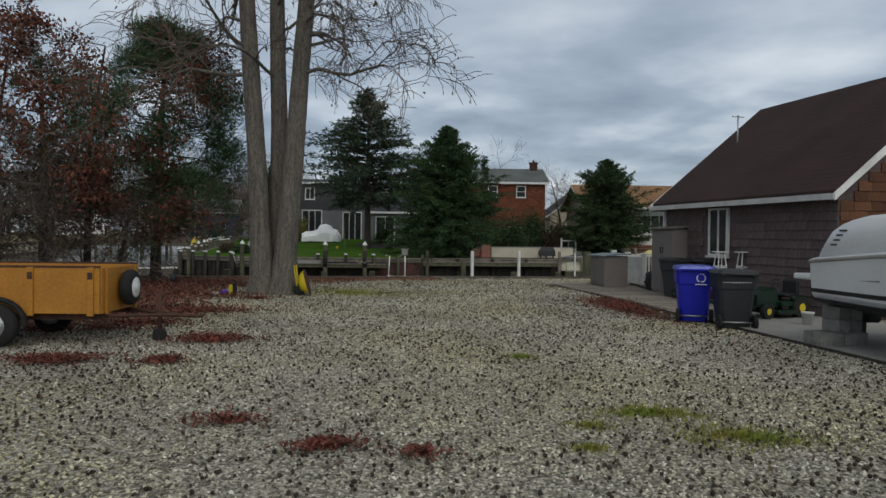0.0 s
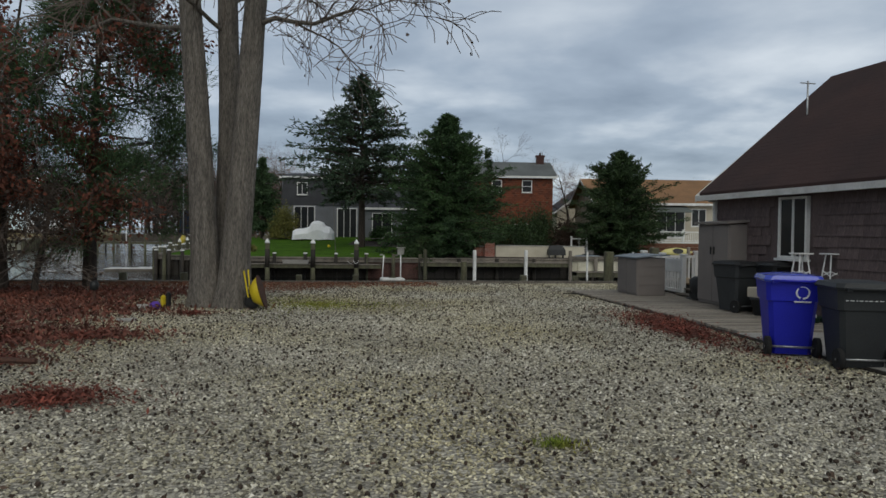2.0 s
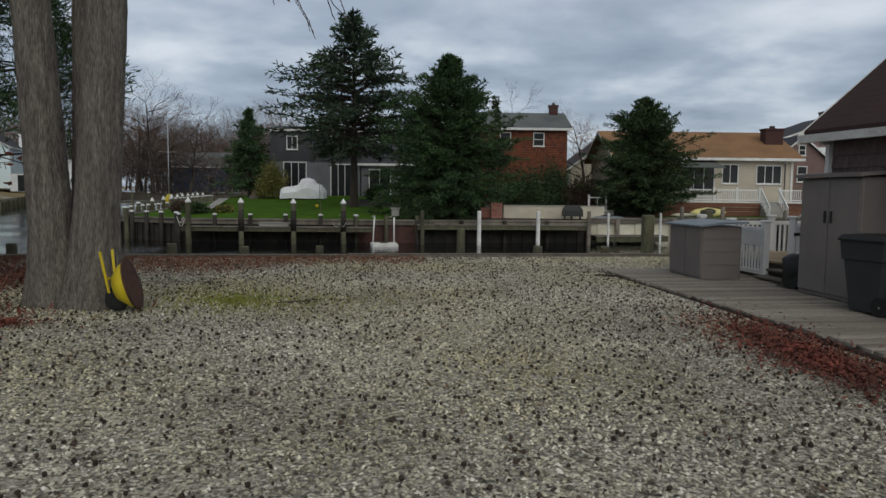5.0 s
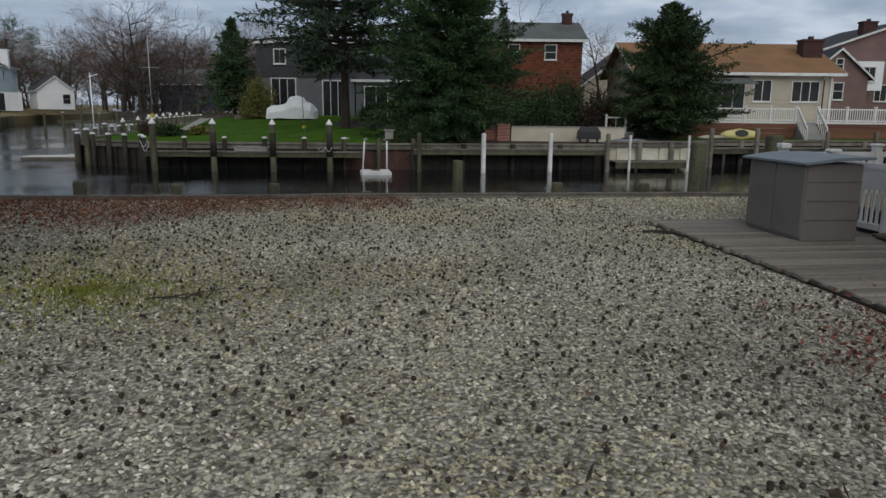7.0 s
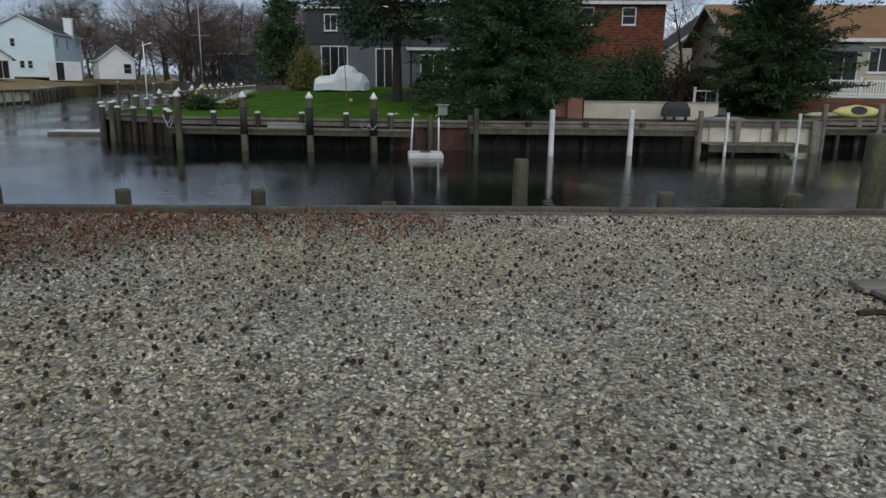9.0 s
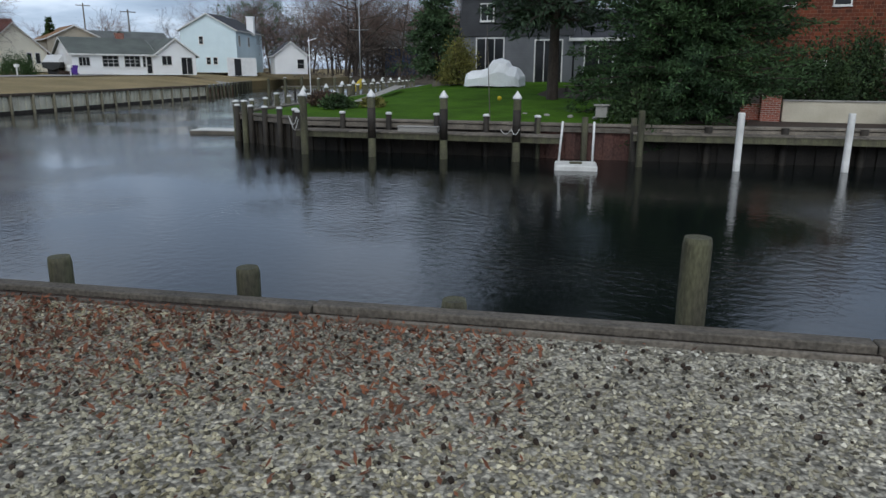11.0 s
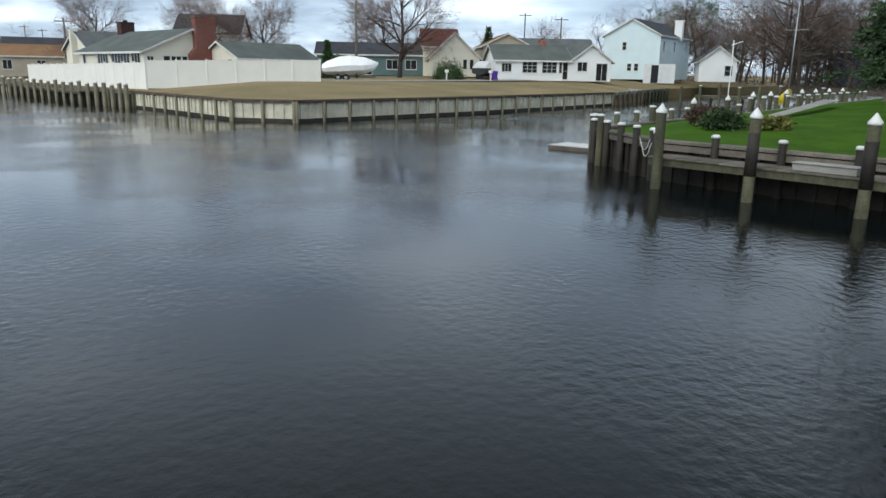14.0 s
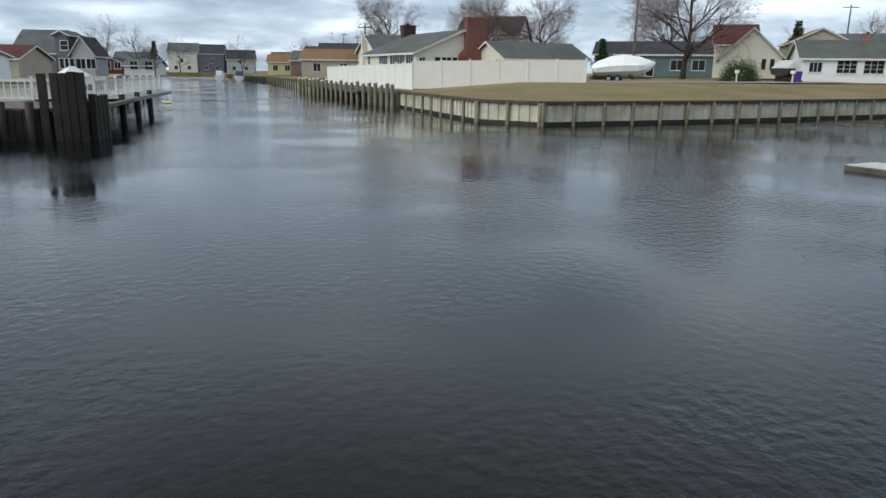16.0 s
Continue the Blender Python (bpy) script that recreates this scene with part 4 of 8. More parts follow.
wheelie_bin(pose(5.18, 11.1, 0.0, 0, 0, -12) @ Matrix.Scale(1.06, 4), M_blue, M_blue_lid, "bright blue wheeled recycling bin with a white round emblem", "ring")
wheelie_bin(pose(5.6, 10.15, 0.0, 0, 0, -6) @ Matrix.Diagonal((1.06, 1, 1.03, 1)), M_charcoal, M_charcoal, "dark charcoal wheeled rubbish bin on the pad's edge", "bars")
wheelie_bin(at(9.05, 14.75, 0.06, 12), M_charcoal, M_black, "dark wheeled bin against the tall resin shed")
wheelie_bin(at(9.62, 14.3, 0.06, 8) @ Matrix.Diagonal((0.95, 0.95, 1.0, 1)), M_black, M_black, "black wheeled bin against the shingled wall", "bars")

# ---- resin sheds ----
shed = thing("storage_shed", at(9.22, 15.35, 0.06), "tall taupe resin storage shed with double doors", "shed")
bm = bmesh.new(); bx(bm, 0.03, 0.62, 0.02, 1.36, 0, 1.84, 0.02)
part("body", bm, M_shed, shed)
for y0, y1 in ((0.04, 0.68), (0.70, 1.34)):
    bm = bmesh.new(); bx(bm, 0.0, 0.028, y0, y1, 0.08, 1.80, 0.008); bx(bm, -0.006, 0.02, y0 + 0.07, y1 - 0.07, 0.95, 1.0); 
    dr = part("door", bm, M_shed, shed)
    bm = bmesh.new(); yy = y1 - 0.07 if y0 < 0.5 else y0 + 0.05
    bx(bm, -0.03, 0.0, yy - 0.012, yy + 0.012, 1.15, 1.33, 0.004)
    part("handle", bm, M_black, dr, "black pull handle")
for z in (0.5, 0.95, 1.4):
    bm = bmesh.new(); bx(bm, 0.08, 0.58, 0.012, 0.03, z, z + 0.02)
    part("rib", bm, M_shed, shed)
bm = bmesh.new(); prism(bm, [(-0.07, 1.84), (0.66, 1.90), (0.66, 1.95), (-0.07, 1.89)], 1.48, "y", -0.05)
part("roof", bm, M_shed, shed)
chest = thing("storage_box", at(8.42, 18.3, 0.06), "low taupe resin storage box with a blue-grey lid", "storage box")
bm = bmesh.new(); bx(bm, 0.0, 0.76, 0.0, 1.28, 0, 0.98, 0.015)
part("body", bm, M_shed, chest)
for y0, y1 in ((0.02, 0.63), (0.65, 1.26)):
    bm = bmesh.new(); bx(bm, -0.022, 0.0, y0, y1, 0.05, 0.95, 0.006)
    part("door", bm, M_shed, chest)
for x0, x1 in ((0.02, 0.37), (0.39, 0.74)):
    for z in (0.28, 0.52, 0.76):
        bm = bmesh.new(); bx(bm, x0, x1, -0.012, 0.002, z, z + 0.014)
        part("rib", bm, M_shed, chest)
bm = bmesh.new()
prism(bm, [(-0.09, 0.97), (0.36, 1.02), (0.84, 1.04), (0.84, 1.07), (0.36, 1.06), (-0.09, 1.0)], 1.46, "y", -0.09)
part("lid", bm, M_shedroof, chest, "blue-grey slightly bowed lid")

# ---- raised deck with white railing behind the house ----
deck = thing("deck", at(10.05, 17.1, 0), "raised tan wooden deck with white vinyl railing", "deck")
for k in range(27):
    bm = bmesh.new(); bx(bm, -0.02, 6.5, 0.02 + k * 0.142, 0.155 + k * 0.142, 0.33, 0.365)
    part("board", bm, M_deck_tan, deck)
bm = bmesh.new(); bx(bm, 0.0, 6.5, 0.0, 3.9, -0.1, 0.325)
part("skirt", bm, M_timber_dark, deck)


def railing(parent, p0, p1, z0, h=0.95, step=0.13, posts=1.8, solid=0.0, material=None):
    """White picket railing between two points: posts with caps, two rails, pickets."""
    p0, p1 = Vector(p0), Vector(p1)
    ln = (p1 - p0).length
    m = pose(p0.x, p0.y, z0, 0, 0, math.degrees(math.atan2(p1.y - p0.y, p1.x - p0.x)))
    mt = material or M_white
    k = max(1, round(ln / posts))
    for i in range(k + 1):
        bm = bmesh.new(); x = ln * i / k
        bx(bm, x - 0.06, x + 0.06, -0.06, 0.06, -0.1, h + 0.08, 0.008); bx(bm, x - 0.085, x + 0.085, -0.085, 0.085, h + 0.08, h + 0.13, 0.015); bm.transform(m)
        part("post", bm, mt, parent)
    for z in (h - 0.09, 0.08):
        bm = bmesh.new(); bx(bm, 0, ln, -0.035, 0.035, z, z + 0.08); bm.transform(m)
        part("rail", bm, mt, parent)
    n = int(ln / step)
    for i in range(1, n):
        x = ln * i / n
        bm = bmesh.new(); bx(bm, x - 0.02, x + 0.02, -0.012, 0.012, 0.1, h - 0.08); bm.transform(m)
        part("picket", bm, mt, parent)
    if solid:
        bm = bmesh.new(); bx(bm, 0, ln, -0.02, 0.02, h - solid, h - 0.02); bm.transform(m)
        part("panel", bm, mt, parent)


railing(deck, (-0.25, 1.45, 0), (-0.25, 3.9, 0), 0.04, 0.98, 0.10, 1.2, 0.36)
railing(deck, (-0.25, 3.9, 0), (6.4, 3.9, 0), 0.2, 0.85, 0.11, 1.6)
steps = thing("steps", at(9.55, 17.25, 0), "two low wooden steps up to the deck", "steps")
for x0, z in ((-0.02, 0.13), (0.24, 0.25)):
    bm = bmesh.new(); bx(bm, x0, x0 + 0.28, 0.0, 1.22, z - 0.04, z, 0.006)
    part("tread", bm, M_timber, steps)
    bm = bmesh.new(); bx(bm, x0 + 0.04, x0 + 0.08, 0.02, 1.2, 0.0, z - 0.04)
    part("riser", bm, M_timber_dark, steps)
gate = thing("gate", at(10.25, 18.4, 0.37), "open white picket gate with a black latch", "gate")
railing(gate, (0, 0, 0), (0.75, 0.75, 0), 0.0, 0.74, 0.11, 3.0)
bm = bmesh.new(); bx(bm, -0.02, 0.1, -0.1, -0.06, 0.5, 0.56)
part("latch", bm, M_black, gate, "black gate latch")

# ---- small things by the house ----
cart = thing("hand_truck", at(9.5, 17.1, 0.06, 20), "black two-wheeled hand truck leaning by the steps", "hand truck")
for x in (-0.18, 0.18):
    bm = bmesh.new(); cyl(bm, (x, 0, 0.16), (x + 0.07, 0, 0.16), 0.16, n=18)
    part("wheel", bm, M_rubber, cart)
bm = bmesh.new()
for x in (-0.14, 0.2):
    cyl(bm, (x, 0.05, 0.1), (x, -0.28, 0.85), 0.018, n=8)
for z in (0.25, 0.5, 0.8):
    cyl(bm, (-0.14, 0.05 - 0.44 * (z - 0.1), z), (0.2, 0.05 - 0.44 * (z - 0.1), z), 0.014, n=6)
bx(bm, -0.16, 0.22, 0.04, 0.28, 0.03, 0.05)
part("frame", bm, M_black, cart)
bm = bmesh.new(); lathe(bm, [(0.1, 0.05), (0.24, 0.2), (0.26, 0.5), (0.14, 0.58)], 10, (0.03, 0.02))
part("canvas_bag", bm, M_black, cart, "dark sagging bag")


def pot(m, r, h, material, label):
    p = thing("plant_pot", m, label, "pot")
    bm = bmesh.new(); lathe(bm, [(r * 0.72, 0), (r * 0.98, h * 0.85), (r * 1.08, h * 0.86), (r * 1.08, h), (r * 0.95, h), (r * 0.9, h * 0.9)], 16)
    part("body", bm, material, p)
    bm = bmesh.new(); lathe(bm, [(r * 0.9, h * 0.86), (r * 0.5, h * 0.93), (0.01, h * 0.94)], 12)
    part("soil", bm, M_soil, p)


pot(at(9.15, 13.95, 0.06), 0.23, 0.36, M_charcoal, "dark plant pot on the walkway")
pot(at(9.55, 13.75, 0.06), 0.19, 0.32, M_terracotta, "reddish terracotta plant pot on the walkway")
crate = thing("crate", at(9.15, 13.95, 0.42, 10), "beige plastic crate on a dark pot", "crate")
bm = bmesh.new(); bx(bm, -0.24, 0.24, -0.18, 0.18, 0, 0.2, 0.015)
part("body", bm, M_beige, crate)


def trellis(m, h, label):
    t = thing("plant_stand", m, label, "plant stand", "plant stands")
    for a in range(4):
        c, s = (1 if a in (0, 1) else -1), (1 if a in (0, 3) else -1)
        bm = bmesh.new(); cyl(bm, (0.19 * c, 0.19 * s, 0.1), (0.07 * c, 0.07 * s, h), 0.014, n=6)
        part("leg", bm, M_white, t)
    for z in (0.35, 0.6, 0.85):
        r = 0.19 - 0.12 * (z - 0.1) / (h - 0.1)
        bm = bmesh.new()
        for a, b in (((-r, -r), (r, -r)), ((r, -r), (r, r)), ((r, r), (-r, r)), ((-r, r), (-r, -r))):
            cyl(bm, (*a, z), (*b, z + 0.1), 0.009, n=5); cyl(bm, (*a, z + 0.1), (*b, z), 0.009, n=5)
        part("brace", bm, M_white, t)
    bm = bmesh.new(); bx(bm, -0.16, 0.16, -0.14, 0.14, h, h + 0.025, 0.006)
    part("top", bm, M_white, t)
    bm = bmesh.new(); bx(bm, -0.24, 0.24, -0.24, 0.24, 0, 0.1, 0.02)
    part("base", bm, M_green, t, "dark green base")


trellis(at(9.25, 12.95, 0.06), 1.25, "white lattice plant stand on a green base")
trellis(at(9.8, 12.85, 0.06), 1.25, "white lattice plant stand on a green base")

# ride-on mower
mower = thing("ride_on_mower", pose(7.0, 11.75, 0.045, 0, 0, -62) @ Matrix.Scale(0.8, 4), "dark green ride-on mower with yellow wheel hubs", "mower")
bm = bmesh.new(); loft(bm, [[(-0.28, y, z0), (0.28, y, z0), (0.28, y, z1 - 0.05), (0.2, y, z1), (-0.2, y, z1), (-0.28, y, z1 - 0.05)] for y, z0, z1 in ((-0.85, 0.3, 0.62), (-0.7, 0.28, 0.72), (-0.15, 0.28, 0.78), (-0.1, 0.28, 0.6))], False)
part("hood", bm, M_green, mower)
bm = bmesh.new(); bx(bm, -0.42, 0.42, -0.1, 0.8, 0.28, 0.42, 0.03); bx(bm, -0.45, -0.28, 0.3, 0.85, 0.42, 0.55, 0.04); bx(bm, 0.28, 0.45, 0.3, 0.85, 0.42, 0.55, 0.04)
part("body", bm, M_green, mower)
bm = bmesh.new(); bx(bm, -0.24, 0.24, 0.3, 0.72, 0.5, 0.6, 0.04); bx(bm, -0.24, 0.24, 0.68, 0.8, 0.55, 0.95, 0.04)
part("seat", bm, M_black, mower)
bm = bmesh.new(); cyl(bm, (0, -0.05, 0.6), (0, 0.12, 0.9), 0.02, n=8)
for i in range(12):
    a, b = i * math.tau / 12, (i + 1) * math.tau / 12
    cyl(bm, (0.17 * math.cos(a), 0.12 + 0.15 * math.sin(a), 0.9 + 0.06 * math.sin(a)), (0.17 * math.cos(b), 0.12 + 0.15 * math.sin(b), 0.9 + 0.06 * math.sin(b)), 0.014, n=5)
part("steering_wheel", bm, M_black, mower)
bm = bmesh.new(); bx(bm, -0.55, 0.55, -0.35, 0.3, 0.1, 0.22, 0.04)
part("mowing_deck", bm, M_green, mower)
for x, y, r, w in ((-0.45, -0.62, 0.19, 0.14), (0.31, -0.62, 0.19, 0.14), (-0.5, 0.55, 0.26, 0.2), (0.3, 0.55, 0.26, 0.2)):
    bm = bmesh.new(); cyl(bm, (x, y, r), (x + w, y, r), r, n=20)
    wh = part("wheel", bm, M_rubber, mower)
    bm = bmesh.new(); cyl(bm, (x - 0.008, y, r), (x + w + 0.008, y, r), r * 0.42, n=16)
    part("hub", bm, M_yellow, wh, "yellow hub")
pot(pose(7.12, 10.45, 0.045), 0.11, 0.24, M_whitepaint, "small white bucket on the concrete pad")

# boat on blocks
boat = thing("motor_boat", at(8.42, 6.9, 0.045), "white motor boat resting on concrete blocks", "boat")
rings = []
for y, w, zk, zc, zs in ((0.0, 1.12, 0.42, 0.66, 1.30), (-1.5, 1.2, 0.40, 0.64, 1.42), (-3.5, 1.15, 0.42, 0.72, 1.5), (-5.2, 0.75, 0.6, 0.95, 1.6), (-6.3, 0.08, 1.2, 1.4, 1.68)):
    rings.append([(0, y, zk), (w * 0.92, y, zc), (w, y, zc + 0.12), (w * 1.04, y, zs), (w * 0.95, y, zs + 0.03), (-w * 0.95, y, zs + 0.03), (-w * 1.04, y, zs), (-w, y, zc + 0.12), (-w * 0.92, y, zc)])
bm = bmesh.new(); loft(bm, rings, False)
part("hull", bm, M_hull, boat)
bm = bmesh.new()
loft(bm, [[(0, y, zk - 0.012), (w * 0.93, y, zc - 0.01), (w * 0.99, y, zc + 0.05), (-w * 0.99, y, zc + 0.05), (-w * 0.93, y, zc - 0.01)] for y, w, zk, zc in ((0.01, 1.12, 0.42, 0.66), (-1.5, 1.2, 0.40, 0.64), (-3.5, 1.15, 0.42, 0.72), (-5.2, 0.75, 0.6, 0.95))], False)
part("bottom_paint", bm, M_black, boat, "black bottom paint")
bm = bmesh.new()
for y0, y1, w0, w1, z0, z1 in ((0.0, -1.5, 1.123, 1.203, 0.80, 0.80), (-1.5, -3.5, 1.203, 1.155, 0.80, 0.88)):
    for s in (-1, 1):
        loft(bm, [[(s * (w0 + 0.004), y0, z0), (s * (w0 + 0.012), y0, z0), (s * (w0 + 0.016), y0, z0 + 0.06), (s * (w0 + 0.004), y0, z0 + 0.06)], [(s * (w1 + 0.004), y1, z1), (s * (w1 + 0.012), y1, z1), (s * (w1 + 0.016), y1, z1 + 0.06), (s * (w1 + 0.004), y1, z1 + 0.06)]], False)
part("stripe", bm, M_black, boat, "black waterline stripe")
bm = bmesh.new()
loft(bm, [[(-w, y, z0), (-w * 0.985, y, z0 + 0.6 * (z1 - z0)), (-w * 0.93, y, z0 + 0.88 * (z1 - z0)), (-w * 0.78, y, z1), (w * 0.78, y, z1), (w * 0.93, y, z0 + 0.88 * (z1 - z0)), (w * 0.985, y, z0 + 0.6 * (z1 - z0)), (w, y, z0)]
          for y, w, z0, z1 in ((-0.06, 1.07, 1.31, 1.37), (-0.16, 1.09, 1.32, 1.58), (-0.32, 1.11, 1.33, 1.78), (-0.55, 1.12, 1.35, 1.90), (-0.9, 1.12, 1.37, 1.96), (-1.7, 1.12, 1.4, 1.99), (-2.6, 1.1, 1.44, 2.0), (-3.4, 0.95, 1.5, 1.98), (-4.6, 0.75, 1.56, 1.75))])
part("superstructure", bm, M_hull, boat)
bm = bmesh.new()
for sd in (-1, 1):
    for y0, y1, w0, w1, z0, z1 in ((0.0, -1.5, 1.165, 1.248, 1.27, 1.39), (-1.5, -3.5, 1.248, 1.196, 1.39, 1.47)):
        cyl(bm, (sd * w0, y0, z0), (sd * w1, y1, z1), 0.026, n=7)
part("rub_rail", bm, M_concrete, boat, "grey rub rail along the sheer")
bm = bmesh.new()
for sd in (-1, 1):
    cyl(bm, (sd * 1.12, -0.05, 1.0), (sd * 1.215, -1.5, 1.05), 0.012, n=6)
    bx(bm, sd * 1.135 - 0.012, sd * 1.135 + 0.012, -0.36, -0.32, 0.98, 1.02)
part("chine_line", bm, M_shed, boat, "thin grey moulded line and drain")
bm = bmesh.new()
for k in range(4):
    y = -0.40 - 0.06 * k
    bx(bm, -1.11, -1.06, y - 0.12, y + 0.02, 1.52 + 0.07 * k, 1.545 + 0.07 * k)
part("vent", bm, M_black, boat, "black slatted engine vents")
bm = bmesh.new(); bx(bm, -1.15, 0.9, 0.02, 0.42, 0.98, 1.07, 0.02)
part("swim_platform", bm, M_hull, boat)
bm = bmesh.new(); bx(bm, -0.16, 0.16, 0.02, 0.5, 0.3, 0.75, 0.05); bx(bm, -0.06, 0.06, 0.25, 0.45, 0.02, 0.35, 0.02); cyl(bm, (0, 0.4, 0.2), (0, 0.62, 0.2), 0.07, n=10)
part("outdrive", bm, M_black, boat, "black outdrive leg")
blk = plank(0.39, 0.19, 0.19, 0.004)
stack = thing("block_stack", at(7.55, 6.7, 0.045), "stack of grey concrete blocks holding the boat", "concrete blocks")
for x, y, z, a in ((-0.1, 0, 0, 0), (-0.1, 0.21, 0, 0), (0.3, 0, 0, 0), (0.3, 0.21, 0, 0), (0.1, 0.1, 0.195, 90), (0.3, 0.1, 0.195, 90), (0.1, 0.1, 0.39, 90), (0.3, 0.1, 0.39, 90)):
    part("block", blk, M_block, stack).matrix_basis = pose(x, y, z, 0, 0, a)
for v in (6.85, 3.2):
    st = thing("block_stack", at(9.6, v, 0.045), "stack of grey concrete blocks holding the boat", "concrete blocks")
    for z in (0, 0.195, 0.39):
        for x in (-0.1, 0.1):
            part("block", blk, M_block, st).matrix_basis = pose(x, 0, z, 0, 0, 90)
st = thing("block_stack", at(7.9, 3.2, 0.045), "stack of grey concrete blocks holding the boat", "concrete blocks")
for z in (0, 0.195, 0.39):
    for x in (-0.1, 0.1):
        part("block", blk, M_block, st).matrix_basis = pose(x, 0, z, 0, 0, 90)

# ---- trailer ----
trailer = thing("utility_trailer", pose(-4.54, 6.86, 0, 0, 0, 4), "orange plywood utility trailer with a spare tyre on its front", "trailer")
TL, TW, Z0, Z1 = 3.2, 1.35, 0.47, 1.12
for nm, a in (("side_panel", (-TL, 0, -0.02, 0.02, Z0, Z1)), ("side_panel", (-TL, 0, TW - 0.02, TW + 0.02, Z0, Z1)), ("front_panel", (-0.02, 0.02, 0.02, TW - 0.02, Z0, Z1)), ("rear_panel", (-TL - 0.02, -TL + 0.02, 0.02, TW - 0.02, Z0, Z1)), ("bed", (-TL + 0.02, -0.02, 0.02, TW - 0.02, Z0, Z0 + 0.03))):
    bm = bmesh.new(); bx(bm, *a, 0.004)
    part(nm, bm, M_orange, trailer)
for x in (-0.12, -0.95, -1.8, -2.6):
    for y in (-0.05, TW + 0.02):
        bm = bmesh.new(); bx(bm, x - 0.045, x + 0.045, y, y + 0.03, Z0 - 0.03, Z1 + 0.01, 0.004)
        st = part("stake", bm, M_orange, trailer)
        bm = bmesh.new(); bx(bm, x - 0.035, x + 0.035, y - 0.004, y + 0.034, Z1 - 0.16, Z1 - 0.06)
        part("bracket", bm, M_rust, st, "rusty bracket")
for y in (0.12, TW - 0.2):
    bm = bmesh.new(); bx(bm, 0.021, 0.05, y, y + 0.08, Z0 - 0.02, Z1 + 0.01, 0.004)
    part("stake", bm, M_orange, trailer)
bm = bmesh.new()
for y in (-0.025, TW - 0.015):
    bx(bm, -TL, 0, y, y + 0.04, Z1, Z1 + 0.03)
part("top_rail", bm, M_rust, trailer)
bm = bmesh.new()
for y in (0.15, TW - 0.2):
    bx(bm, -TL, -0.02, y, y + 0.05, Z0 - 0.1, Z0 - 0.005)
cyl(bm, (-0.1, 0.17, Z0 - 0.05), (0.85, TW / 2, Z0 - 0.08), 0.03, n=6); cyl(bm, (-0.1, TW - 0.17, Z0 - 0.05), (0.85, TW / 2, Z0 - 0.08), 0.03, n=6)
cyl(bm, (0.7, TW / 2, Z0 - 0.08), (1.25, TW / 2, Z0 - 0.1), 0.03, n=6); cyl(bm, (-1.38, -0.1, 0.33), (-1.38, TW + 0.1, 0.33), 0.025, n=8)
part("chassis", bm, M_rust, trailer)
jack = part("jockey_wheel", (lambda b: (cyl(b, (0.62, TW / 2 - 0.06, 0.1), (0.62, TW / 2 - 0.06, 0.76), 0.036, n=8), cyl(b, (0.62, TW / 2 - 0.06, 0.66), (0.72, TW / 2 - 0.06, 0.72), 0.015, n=6), b)[2])(bmesh.new()), M_rust, trailer)
bm = bmesh.new(); cyl(bm, (0.62, TW / 2 - 0.1, 0.1), (0.62, TW / 2 - 0.03, 0.1), 0.1, n=14)
part("tyre", bm, M_rubber, jack)
for y in (-0.2, TW + 0.02):
    bm = bmesh.new(); lathe(bm, [(0.17, 0), (0.28, 0.01), (0.31, 0.05), (0.31, 0.13), (0.28, 0.17), (0.17, 0.18)], 22); bm.transform(pose(-1.38, y + 0.18, 0.31, 90))
    wh = part("wheel", bm, M_rubber, trailer)
    bm = bmesh.new(); lathe(bm, [(0.03, -0.012), (0.1, -0.006), (0.17, -0.004), (0.17, 0.184), (0.1, 0.186), (0.03, 0.192)], 16); bm.transform(pose(-1.38, y + 0.18, 0.31, 90))
    part("rim", bm, M_steel, wh, "silver steel rim")
    bm = bmesh.new()
    for i in range(9):
        a, b = math.pi * i / 9, math.pi * (i + 1) / 9
        cyl(bm, (-1.38 + 0.4 * math.cos(a), y + 0.09, 0.32 + 0.36 * math.sin(a)), (-1.38 + 0.4 * math.cos(b), y + 0.09, 0.32 + 0.36 * math.sin(b)), 0.04, n=6)
    part("mudguard", bm, M_rubber, trailer)
bm = bmesh.new(); lathe(bm, [(0.15, 0), (0.24, 0.01), (0.27, 0.05), (0.27, 0.12), (0.24, 0.16), (0.15, 0.17)], 22); bm.transform(pose(0.055, TW / 2 + 0.05, 0.8, 0, 90))
sp = part("spare_tyre", bm, M_rubber, trailer)
bm = bmesh.new(); lathe(bm, [(0.15, 0.02), (0.155, 0.172), (0.13, 0.178), (0.06, 0.182), (0.05, 0.2), (0.02, 0.2)], 16); bm.transform(pose(0.055, TW / 2 + 0.05, 0.8, 0, 90))
part("rim", bm, M_white, sp, "white spoked rim")

